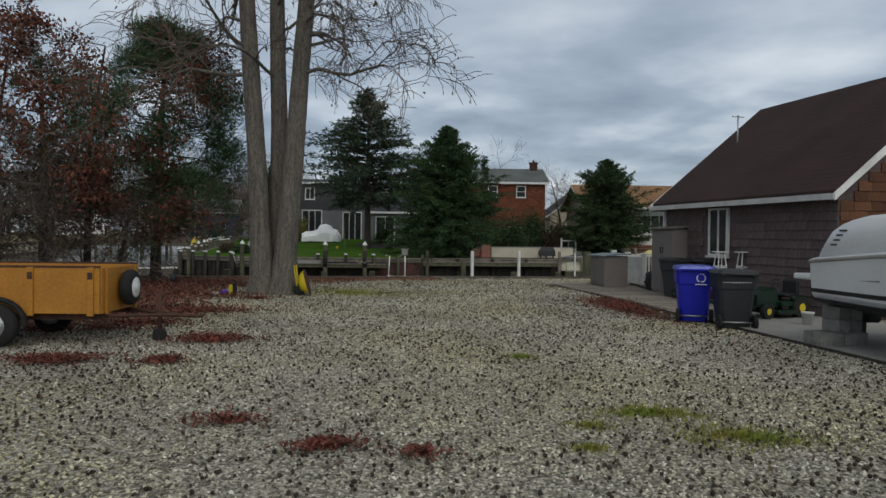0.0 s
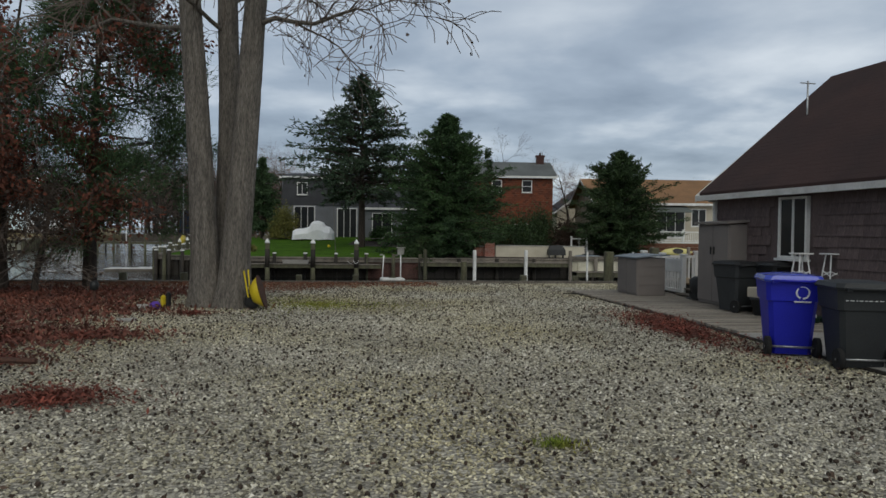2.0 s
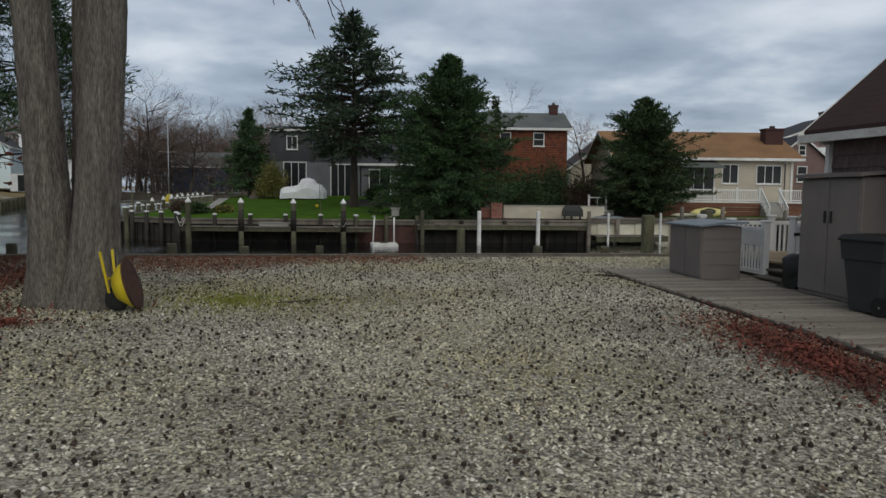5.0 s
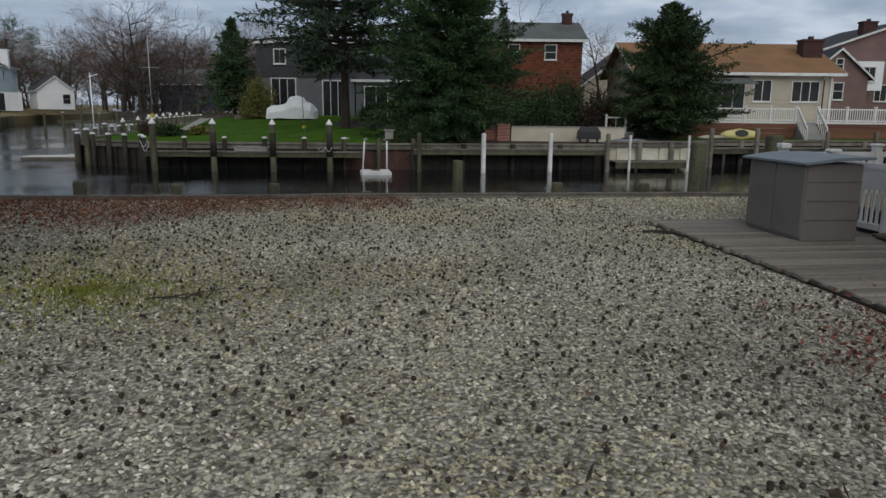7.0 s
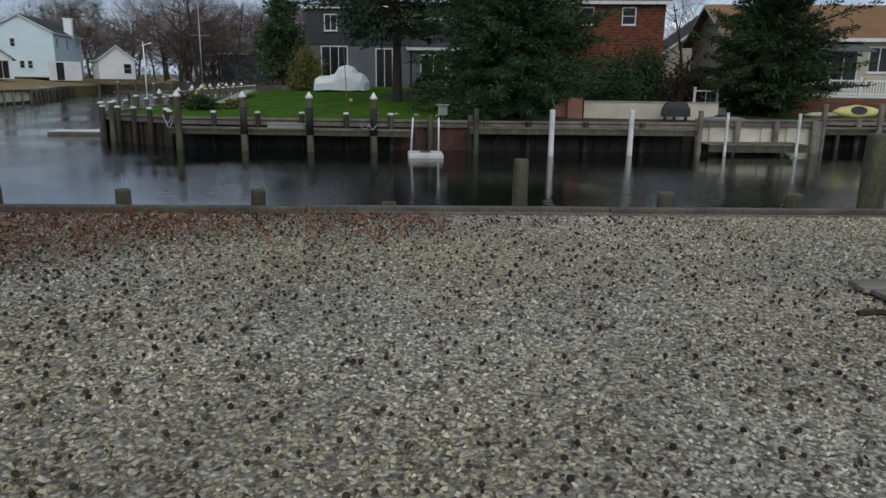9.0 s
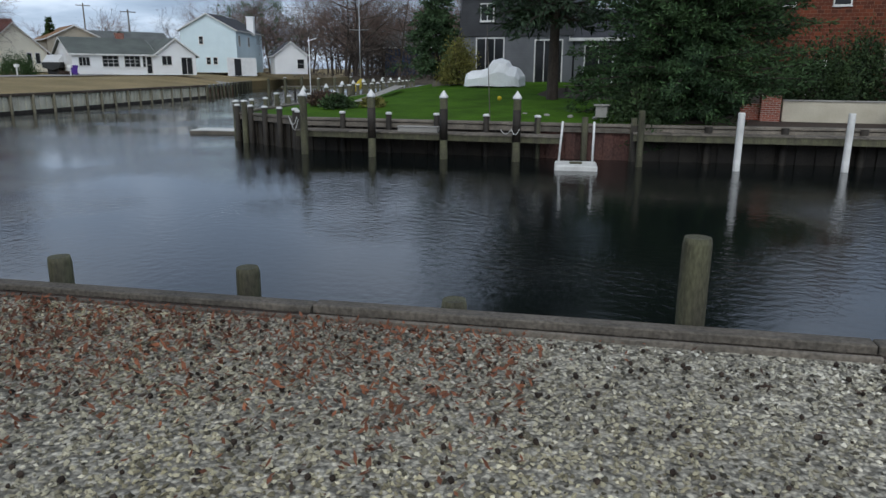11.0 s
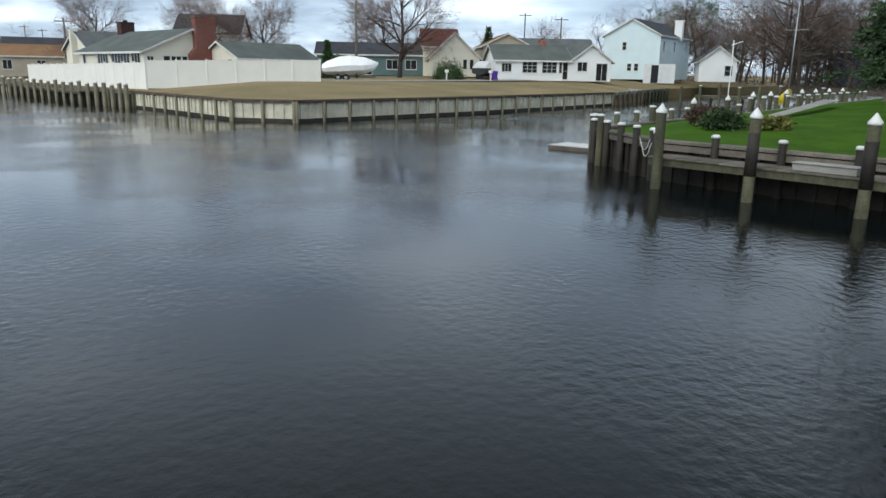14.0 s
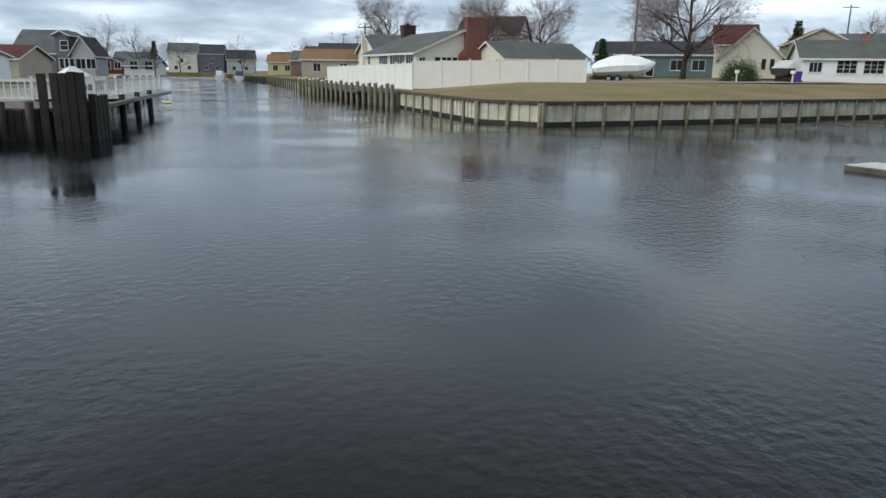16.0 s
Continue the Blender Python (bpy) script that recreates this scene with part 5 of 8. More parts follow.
# ---- trees of the yard ----
def stem(path, seed, sides=40):
    """Thick bark-ridged trunk along (x, y, z, radius) points."""
    rng = np.random.default_rng(seed)
    pts = np.array(path, float)
    zs = np.linspace(pts[0, 2], pts[-1, 2], 90)
    c = np.stack([np.interp(zs, pts[:, 2], pts[:, k]) for k in (0, 1, 3)], 1)
    ph = rng.uniform(0, math.tau, 6)
    a = np.arange(sides) * math.tau / sides
    v = []
    for i, z in enumerate(zs):
        x, y, r = c[i]
        ridge = np.array([0.028 * math.sin(13 * t + 2.2 * math.sin(z * 1.7 + ph[0]) + ph[1]) + 0.018 * math.sin(23 * t + 3 * math.sin(z * 2.6 + ph[2])) for t in a])
        flare = 1 + 0.35 * math.exp(-max(z, 0) * 2.2) * (1 + 0.35 * np.sin(5 * a + ph[3]))
        lump = 1 + 0.03 * np.sin(3 * a + z * 1.1 + ph[4]) + rng.normal(0, 0.006, sides)
        rr = r * flare * lump * (1 + ridge)
        v.append(np.stack([x + rr * np.cos(a), y + rr * np.sin(a), np.full(sides, z)], 1))
    v = np.concatenate(v)
    i, j = np.meshgrid(np.arange(len(zs) - 1), np.arange(sides), indexing="ij")
    k = (j + 1) % sides
    f = np.stack([i * sides + j, i * sides + k, (i + 1) * sides + k, (i + 1) * sides + j], -1).reshape(-1, 4)
    return raw(v, f, M_bark, True)


big = thing("tree", pose(0.4, -0.8, 0), "tall bare tree with three grey bark stems", "tree")
STEMS = ([(-5.18, 16.75, -0.1, 0.31), (-5.23, 16.75, 1.2, 0.27), (-5.42, 16.75, 4.2, 0.24), (-5.66, 16.7, 8, 0.21), (-6.1, 16.6, 15, 0.12)],
         [(-4.6, 16.65, -0.1, 0.33), (-4.54, 16.65, 1.2, 0.29), (-4.3, 16.65, 4.2, 0.245), (-4.03, 16.65, 8, 0.21), (-3.6, 16.6, 15, 0.12)],
         [(-4.97, 17.3, -0.1, 0.28), (-4.95, 17.3, 1.5, 0.25), (-4.92, 17.35, 4.5, 0.225), (-5.02, 17.4, 8, 0.20), (-5.1, 17.5, 15, 0.11)])
for k, s in enumerate(STEMS):
    part("trunk", stem(s, 20 + k), None, big)
rng = np.random.default_rng(8)
limbs, tips = [], []
for k, s in enumerate(STEMS):
    p = np.array(s)
    for z in np.linspace(5.9, 14.5, 14):
        x, y, r = (np.interp(z, p[:, 2], p[:, q]) for q in (0, 1, 3))
        a = rng.uniform(0, math.tau) if k == 2 else (rng.uniform(-1.1, 1.1) + (math.pi if k == 0 else 0))
        limbs += branching(rng, (x, y, z), (math.cos(a), math.sin(a), 0.55), rng.uniform(1.4, 2.9), r * 0.25, 3, 0.6, 2, 0.24, 0.2, 5, tips)
stub = branching(rng, (-4.22, 16.65, 6.9), (1, -0.2, 0.25), 0.9, 0.09, 1, 0.5, 2, 0.5, 0.1, 4)
limbs += stub
thick = [s for s in limbs if s[6] > 0.03]; thin = [(*s[:6], max(s[6], 0.009), max(s[7], 0.007)) for s in limbs if s[6] <= 0.03]
v, f = tubes(thick, 7); tagged(part("limb_mass", raw(v, f, M_bark, True), None, big), kind="stuff")
v, f = tubes(thin, 3); tagged(part("twig_mass", raw(v, f, M_twig), None, big), kind="stuff")
tp = np.array(tips); idx = rng.integers(0, len(tp), 900)
v, f = blades(tp[idx, :3] + rng.normal(0, 0.05, (900, 3)), np.tile([0, 0, -1.0], (900, 1)), 0.1, 0.06, rng, 0.5)
tagged(part("leaf_mass", raw(v, f, M_leaf_brown), None, big), kind="stuff")


def long_pine(m, height, width, label, seed, low=0.2, limbs_n=60, lean=0.0):
    """Pine with clumps of long needles at the limb ends."""
    rng = np.random.default_rng(seed)
    t = thing("pine_tree", m, label, "tree")
    segs = []
    for i in range(8):
        a, b = i / 8, (i + 1) / 8
        segs.append((lean * a * a, 0, height * a - 0.1, lean * b * b, 0, height * b - 0.1, 0.17 * (1 - a) + 0.03, 0.17 * (1 - b) + 0.03))
    v, f = tubes(segs, 8); part("trunk", raw(v, f, M_bark_dark, True), None, t)
    tips, br = [], []
    for k in range(limbs_n):
        h = low + (1 - low) * (k + rng.random()) / limbs_n
        a = rng.uniform(0, math.tau); env = math.sin(min(1, (1.02 - h) / (1 - low) * 1.25) * math.pi / 2) * 0.9 + 0.1
        br += branching(rng, (lean * h * h, 0, h * height), (math.cos(a), math.sin(a), rng.uniform(-0.1, 0.35)), width / 2 * env * rng.uniform(0.6, 1.0), 0.035, 2, 0.5, 2, 0.0, 0.1, 3, tips)
    v, f = tubes([(*s[:6], max(s[6], 0.008), max(s[7], 0.006)) for s in br], 4); tagged(part("limb_mass", raw(v, f, M_bark_dark), None, t), kind="stuff")
    tp = np.array(tips)
    n = 64
    pos = np.repeat(tp[:, :3], n, 0) + rng.normal(0, 0.15, (len(tp) * n, 3)); d = np.repeat(tp[:, 3:], n, 0) + np.array([0, 0, 0.25])
    v, f = blades(pos, d, 0.22, 0.026, rng, 0.9)
    tagged(part("needle_mass", raw(v, f, M_pine), None, t), kind="stuff")
    return t


long_pine(pose(-9.5, 20.0, 0), 8.3, 3.5, "dark green pine near the water's edge", 31, 0.24, 84, 0.4)
long_pine(pose(-13.6, 20.6, 0, 0, 0, 140), 7.6, 3.2, "dark green pine near the water's edge", 32, 0.25, 26, 0.3)
for x, y, h, sd, lv, r in ((-11.2, 19.0, 9.4, 41, 6500, 0.13), (-9.8, 18.0, 4.4, 42, 4500, 0.09), (-14.2, 18.2, 9.6, 43, 7000, 0.12), (-18.5, 16.0, 9.6, 45, 9000, 0.15)):
    bare_tree("oak_tree", pose(x, y, 0, 0, 0, sd * 37), h, "small oak holding rusty red-brown leaves", sd, r, 9, 2, M_twig, 0.18, 0.55, 3, 0.34, M_oakleaf, lv, (0.13, 0.085))
for x, y, r, h, sd in ((-12.6, 16.6, 1.3, 2.2, 51), (-10.6, 17.6, 1.0, 1.9, 52), (-15.0, 15.0, 1.6, 2.6, 53), (-13.8, 18.6, 1.5, 2.8, 54), (-17, 13, 1.8, 2.6, 55)):
    bare_tree("thicket", pose(x, y, 0), h * 1.5, "tangled dark thicket of bare stems under the trees", sd, 0.05, 26, 2, M_twig, 0.02, 0.7, 3, 0.55, M_leaf_brown, 1400, (0.12, 0.07))

# wheelbarrow leaning on the tree
wb = thing("wheelbarrow", pose(-3.45, 15.45, 0, 0, 0, 4) @ Matrix.Scale(0.9, 4), "yellow wheelbarrow with a rusty tub tipped up against the tree", "wheelbarrow")
def oval(a, b, z, n=20):
    return [(a * math.cos(i * math.tau / n), b * math.sin(i * math.tau / n), z) for i in range(n)]
TUB = pose(-0.02, 0, 0.42, 0, 74, 0) @ Matrix.Scale(0.86, 4) @ pose(0, 0, 0, 0, 0, 0)
bm = bmesh.new(); loft(bm, [oval(0.22, 0.17, -0.27), oval(0.36, 0.28, -0.12), oval(0.42, 0.30, -0.02), oval(0.425, 0.3, 0.0)]); bm.transform(TUB)
tub = part("tub", bm, M_yellow, wb)
bm = bmesh.new(); loft(bm, [oval(0.425, 0.3, -0.012), oval(0.45, 0.32, -0.012), oval(0.45, 0.32, 0.014), oval(0.42, 0.295, 0.014)]); bm.transform(TUB)
part("rim", bm, M_rust, tub, "rusty rolled rim")
bm = bmesh.new(); loft(bm, [oval(0.422, 0.292, 0.016), oval(0.415, 0.285, 0.0165), oval(0.32, 0.24, -0.10), oval(0.18, 0.14, -0.22)]); bm.transform(TUB)
part("inside", bm, M_rust, tub, "rusty red inside of the tub")
bm = bmesh.new()
for y in (-0.2, 0.2):
    cyl(bm, (-0.3, y * 0.6, 0.3), (-0.38, y, 0.9), 0.02, n=7)
cyl(bm, (-0.32, -0.16, 0.5), (-0.32, 0.16, 0.5), 0.02, n=7)
part("frame", bm, M_yellow, wb)
bm = bmesh.new(); lathe(bm, [(0.05, 0), (0.15, 0.0), (0.18, 0.04), (0.15, 0.08), (0.05, 0.08)], 18); bm.transform(pose(-0.24, 0.04, 0.2, 90, 0, 0))
part("wheel", bm, M_rubber, wb)
# odds and ends by the tree
bag = thing("tool_bag", pose(-5.5, 15.3, 0, 0, 0, 20), "blue and yellow bags of tools on the gravel", "bag")
for nm, mt, a in (("pouch", M_yellow, (0.0, 0.1, -0.08, 0.08, 0.0, 0.3)), ("strap", M_black, (0.1, 0.2, -0.1, 0.1, 0.0, 0.36)), ("cloth", M_purple, (-0.2, 0.0, -0.12, 0.1, 0.0, 0.16)), ("sheet", M_concrete, (-0.5, -0.2, -0.15, 0.15, 0.0, 0.1))):
    bm = bmesh.new(); bx(bm, *a, 0.05)
    part(nm, bm, mt, bag)
stake = thing("garden_light", pose(-7.3, 16.1, 0), "dark path light on a short stake", "light")
bm = bmesh.new(); cyl(bm, (0, 0, -0.05), (0, 0, 0.36), 0.03, n=8); part("stake", bm, M_rust, stake)
bm = bmesh.new(); lathe(bm, [(0.06, 0.3), (0.09, 0.32), (0.09, 0.46), (0.05, 0.5)], 10); part("head", bm, M_black, stake)
slab = thing("paving_slab", pose(-5.25, 13.35, 0, 0, 0, 30), "pale flat stone lying on the gravel", "stone")
bm = bmesh.new(); bx(bm, -0.16, 0.16, -0.12, 0.12, 0, 0.05, 0.012); part("slab", bm, M_concrete, slab)

# ---- ground cover ----
rng = np.random.default_rng(77)
C9, S9 = math.cos(radians(9.9)), math.sin(radians(9.9))
M_seed = mat("dark_seed_ball", (0.055, 0.04, 0.03), (0.03, 0.022, 0.017), 0.95, 40, 200, 0.3, island=0.4)
M_stones = bpy.data.materials.new("loose_gravel")
M_stones.use_nodes = True
_n, _l = M_stones.node_tree.nodes, M_stones.node_tree.links
_b = _n["Principled BSDF"]; _b.inputs["Roughness"].default_value = 0.9
_g = _n.new("ShaderNodeNewGeometry"); _r = _n.new("ShaderNodeValToRGB")
_e = _r.color_ramp.elements
_e[0].position, _e[0].color = 0.0, (0.045, 0.042, 0.036, 1)
_e[1].position, _e[1].color = 1.0, (0.80, 0.77, 0.70, 1)
for _p, _c in ((0.16, (0.15, 0.14, 0.11, 1)), (0.35, (0.28, 0.26, 0.20, 1)), (0.55, (0.40, 0.385, 0.325, 1)), (0.75, (0.48, 0.45, 0.355, 1)), (0.9, (0.60, 0.575, 0.48, 1))):
    _x = _e.new(_p); _x.color = _c
_l.new(_g.outputs["Random Per Island"], _r.inputs[0])
_t = _n.new("ShaderNodeTexCoord"); _w = _n.new("ShaderNodeTexNoise"); _w.inputs["Scale"].default_value, _w.inputs["Detail"].default_value = 0.5, 5
_l.new(_t.outputs["Object"], _w.inputs["Vector"])
_k = _n.new("ShaderNodeMapRange"); _k.inputs["From Min"].default_value, _k.inputs["From Max"].default_value, _k.inputs["To Min"].default_value, _k.inputs["To Max"].default_value = 0.3, 0.7, 0.72, 1.22
_l.new(_w.outputs["Fac"], _k.inputs[0])
_h = _n.new("ShaderNodeHueSaturation"); _l.new(_r.outputs[0], _h.inputs["Color"]); _l.new(_k.outputs[0], _h.inputs["Value"]); _w2 = _n.new("ShaderNodeTexNoise"); _w2.inputs["Scale"].default_value, _w2.inputs["Detail"].default_value = 0.22, 3
_l.new(_t.outputs["Object"], _w2.inputs["Vector"])
_r2 = _n.new("ShaderNodeValToRGB"); _r2.color_ramp.elements[0].position, _r2.color_ramp.elements[0].color = 0.42, (1, 1, 1, 1)
_r2.color_ramp.elements[1].position, _r2.color_ramp.elements[1].color = 0.62, (1.0, 0.95, 0.74, 1)
_l.new(_w2.outputs["Fac"], _r2.inputs[0])
_mx = _n.new("ShaderNodeMixRGB"); _mx.blend_type = "MULTIPLY"; _mx.inputs[0].default_value = 1.0
_l.new(_h.outputs[0], _mx.inputs[1]); _l.new(_r2.outputs[0], _mx.inputs[2]); _l.new(_mx.outputs[0], _b.inputs["Base Color"])


def scatter(n, u0, u1, v0, v1):
    """Random points of the yard, in world axes."""
    u, v = rng.uniform(u0, u1, n), rng.uniform(v0, v1, n)
    return u * C9 - v * S9, u * S9 + v * C9, u, v


def stones(x, y, rmin, rmax):
    n = len(x)
    base = np.array([(1, 0, 0), (0, 1, 0), (-1, 0, 0), (0, -1, 0), (0, 0, 1), (0, 0, -1)], float)
    tri = np.array([(0, 1, 4), (1, 2, 4), (2, 3, 4), (3, 0, 4), (1, 0, 5), (2, 1, 5), (3, 2, 5), (0, 3, 5)])
    r = rng.uniform(rmin, rmax, n)
    v = base[None] * rng.uniform(0.6, 1.25, (n, 6, 1)) * r[:, None, None]
    v += rng.normal(0, 0.18, (n, 6, 3)) * r[:, None, None]
    v[:, :, 2] *= 0.72
    a = rng.uniform(0, math.tau, n); c, s = np.cos(a)[:, None], np.sin(a)[:, None]
    xx, yy = v[:, :, 0] * c - v[:, :, 1] * s, v[:, :, 0] * s + v[:, :, 1] * c
    tilt = rng.normal(0, 0.3, n)[:, None]
    v = np.stack([xx + x[:, None], yy + y[:, None], v[:, :, 2] + xx * tilt + (r * 0.35)[:, None]], -1)
    return v.reshape(-1, 3), (np.arange(n)[:, None, None] * 6 + tri[None]).reshape(-1, 3)


x, y, u, v = scatter(330000, -7.5, 7.2, 1.0, EDGE - 0.06)
keep = rng.random(len(x)) < np.clip(1.25 - np.abs(u - 3.0) / 10, 0.25, 1.0)
x, y = x[keep][:205000], y[keep][:205000]
vv, ff = stones(x, y, 0.009, 0.021)
x, y, u, v = scatter(14000, 7.2, 13.0, 20.3, EDGE - 0.05)
v2, f2 = stones(x, y, 0.010, 0.022)
ff = np.concatenate([ff, f2 + len(vv)]); vv = np.concatenate([vv, v2])
tagged(part("gravel", raw(vv, ff, M_stones)), "loose pale grey and tan gravel stones", "gravel", "", "stuff")


def litter(name, x, y, size, material, label, zmax=0.05, flat=0.25):
    n = len(x)
    a = rng.uniform(0, math.tau, n)
    d = np.stack([np.cos(a), np.sin(a), rng.normal(0, flat, n)], 1)
    s = np.stack([-np.sin(a), np.cos(a), rng.normal(0, flat, n)], 1)
    ln = size * rng.uniform(0.5, 1.2, (n, 1)); wd = ln * rng.uniform(0.3, 0.5, (n, 1))
    p = np.stack([x, y, rng.uniform(0.025, zmax, n)], 1)
    curl = np.array([0, 0, 1.0]) * ln * rng.uniform(0.0, 0.35, (n, 1))
    v = np.stack([p - d * ln / 2, p - s * wd / 2 + curl * 0.4, p + d * ln / 2 + curl, p + s * wd / 2 + curl * 0.4], 1).reshape(-1, 3)
    v[:, 2] = np.maximum(v[:, 2], 0.012)
    return tagged(part(name, raw(v, np.arange(4 * n).reshape(n, 4), material)), label, "leaves", "", "stuff")


def blob(n, cx, cy, rx, ry, turn=0.0):
    r = np.minimum(np.abs(rng.normal(0, 0.62, n)), 1.9); a = rng.uniform(0, math.tau, n)
    r *= 1 + 0.22 * np.sin(3 * a + cx * 7) + 0.15 * np.sin(7 * a + cy * 5)
    px, py = r * np.cos(a) * rx, r * np.sin(a) * ry
    c, s = math.cos(radians(turn)), math.sin(radians(turn))
    return cx + px * c - py * s, cy + px * s + py * c


# single dark leaves and clumps over the gravel
def seed_balls(x, y):
    """Round spiky seed balls: lumpy twelve-cornered shells."""
    n = len(x); g = (1 + 5 ** 0.5) / 2
    base = np.array([(-1, g, 0), (1, g, 0), (-1, -g, 0), (1, -g, 0), (0, -1, g), (0, 1, g), (0, -1, -g), (0, 1, -g), (g, 0, -1), (g, 0, 1), (-g, 0, -1), (-g, 0, 1)]) / 1.9
    tri = np.array([(0, 11, 5), (0, 5, 1), (0, 1, 7), (0, 7, 10), (0, 10, 11), (1, 5, 9), (5, 11, 4), (11, 10, 2), (10, 7, 6), (7, 1, 8), (3, 9, 4), (3, 4, 2), (3, 2, 6), (3, 6, 8), (3, 8, 9), (4, 9, 5), (2, 4, 11), (6, 2, 10), (8, 6, 7), (9, 8, 1)])
    r = rng.uniform(0.010, 0.020, n)
    v = base[None] * rng.uniform(0.8, 1.2, (n, 12, 1)) * r[:, None, None]
    v += np.stack([x, y, r * 0.9 + 0.008], 1)[:, None]
    return v.reshape(-1, 3), (np.arange(n)[:, None, None] * 12 + tri[None]).reshape(-1, 3)


x, y, u, v = scatter(15000, -7, 7.2, 0.5, EDGE - 0.1)
clump = 0.5 + 0.5 * np.sin(x * 1.3 + 2 * np.sin(y * 0.9)) * np.sin(y * 1.1 + 1.7 * np.sin(x * 0.7))
keep = rng.random(len(x)) < 0.3 + 0.5 * clump
vv, ff = seed_balls(x[keep], y[keep])
tagged(part("seed_balls", raw(vv, ff, M_seed)), "round dark brown seed balls strewn over the gravel", "seed balls", "", "stuff")
x, y, u, v = scatter(2600, -7, 7.2, 0.5, EDGE - 0.1)
cx = np.repeat(x, 2) + rng.normal(0, 0.025, len(x) * 2); cy = np.repeat(y, 2) + rng.normal(0, 0.025, len(x) * 2)
litter("fallen_leaves", cx, cy, 0.06, M_leaf_brown, "scattered dark brown leaves on the gravel", 0.05, 0.5)
x, y, u, v = scatter(30000, -9, 1.5, 1.5, 20)
keep = rng.random(len(x)) < np.clip((1.0 - u) / 7, 0, 1) ** 1.3 * 0.8
litter("fallen_leaves", x[keep], y[keep], 0.05, M_leaf_brown, "small dark leaf crumbs thickening towards the trees", 0.035, 0.3)
PATCHES = ((1300, -3.2, 7.6, 0.6, 0.36, 10), (1100, -4.5, 5.7, 0.55, 0.28, 5), (450, -3.14, 5.75, 0.28, 0.2, 0), (420, -0.45, 2.36, 0.24, 0.13, 20), (200, -1.42, 3.0, 0.36, 0.15, 0), (120, 0.3, 2.2, 0.2, 0.1, 0),
           (1500, -4.9, 11.5, 0.9, 0.5, 20), (1000, -5.9, 10.9, 0.6, 0.4, 10), (900, -5.0, 9.4, 0.6, 0.4, 15), (4600, 4.36, 13.6, 0.55, 1.8, 3), (300, -4.5, 14.4, 0.5, 0.3, 0))
px, py = zip(*[blob(int(n * 2.2), cx, cy, rx * 1.1, ry * 1.35, turn) for n, cx, cy, rx, ry, turn in PATCHES])
litter("fallen_leaves", np.concatenate(px), np.concatenate(py), 0.06, M_leaf_red, "drifts of reddish brown leaves on the gravel", 0.07, 0.4)
x, y, u, v = scatter(125000, -16, 4.6, 9, EDGE - 0.03)
wood = (u < -3.2 + 0.5 * np.sin(v * 1.7) + rng.normal(0, 0.6, len(u))) & (rng.random(len(u)) < 0.75) & (v < 21)
litter("fallen_leaves", x[wood], y[wood], 0.10, M_leaf_carpet, "carpet of dark red leaves under the trees", 0.09, 0.7)
keep = ~wood & (v > 20.6 + 0.5 * np.sin(u * 1.3) + rng.normal(0, 0.5, len(u)) + np.maximum(0, (u + 0.2) * 0.5)) & (u < 3.8)
litter("fallen_leaves", x[keep], y[keep], 0.058, M_leaf_orange, "band of rusty leaves along the bulkhead", 0.06, 0.5)
x, y, u, v = scatter(26000, -10, 4.5, 20.2, EDGE - 0.02)
keep = rng.random(len(u)) < np.clip((v - 20.2 - np.maximum(0, (u + 0.2) * 0.5)) / 2.2, 0, 1) ** 2
litter("fallen_leaves", x[keep], y[keep], 0.036, M_leaf_orange, "small rusty leaf bits along the bulkhead", 0.045, 0.35)


def tuft(x, y, h, material, label, name="grass"):
    n = len(x)
    p = np.stack([x, y, np.zeros(n)], 1)
    v, f = blades(p, np.tile([0, 0, 0.9], (n, 1)), h, 0.012, rng, 0.55)
    v[:, 2] = np.maximum(v[:, 2], 0.0)
    return tagged(part(name, raw(v, f, material)), label, "grass", "", "stuff")


gx, gy = zip(*[blob(*a) for a in ((1300, 2.35, 3.6, 0.5, 0.24, 0), (1700, 2.95, 2.85, 0.7, 0.36, 0), (250, 1.7, 3.1, 0.25, 0.12, 0), (300, 1.58, 2.45, 0.15, 0.1, 0), (420, 1.41, 6.54, 0.2, 0.14, 0), (4200, -2.5, 16.5, 1.9, 1.5, 0))])
tuft(np.concatenate(gx), np.concatenate(gy), 0.055, M_blade, "thin patches of grass and weeds in the gravel")
for k in range(4):
    tw = thing("twig", pose(-1.6 + 0.12 * k, 16.2 + 0.07 * k, 0.035, 0, 0, 10 + 25 * k), "small dry twig on the gravel", "twig", "fallen twigs")
    bm = bmesh.new(); cyl(bm, (-0.16, 0, 0.01), (0.05, 0.03, 0.02), 0.008, 0.007, 5); cyl(bm, (0.05, 0.03, 0.02), (0.18, -0.02, 0.015), 0.007, 0.004, 5)
    part("stick", bm, M_bark_dark, tw)

# everything of the yard rests on the lower yard level
for ob in scene.objects:
    if ob.parent is None and (ob not in before_yard or ob.name == "ground_yard"):
        ob.matrix_basis = pose(0, 0, YARD_Z) @ ob.matrix_basis

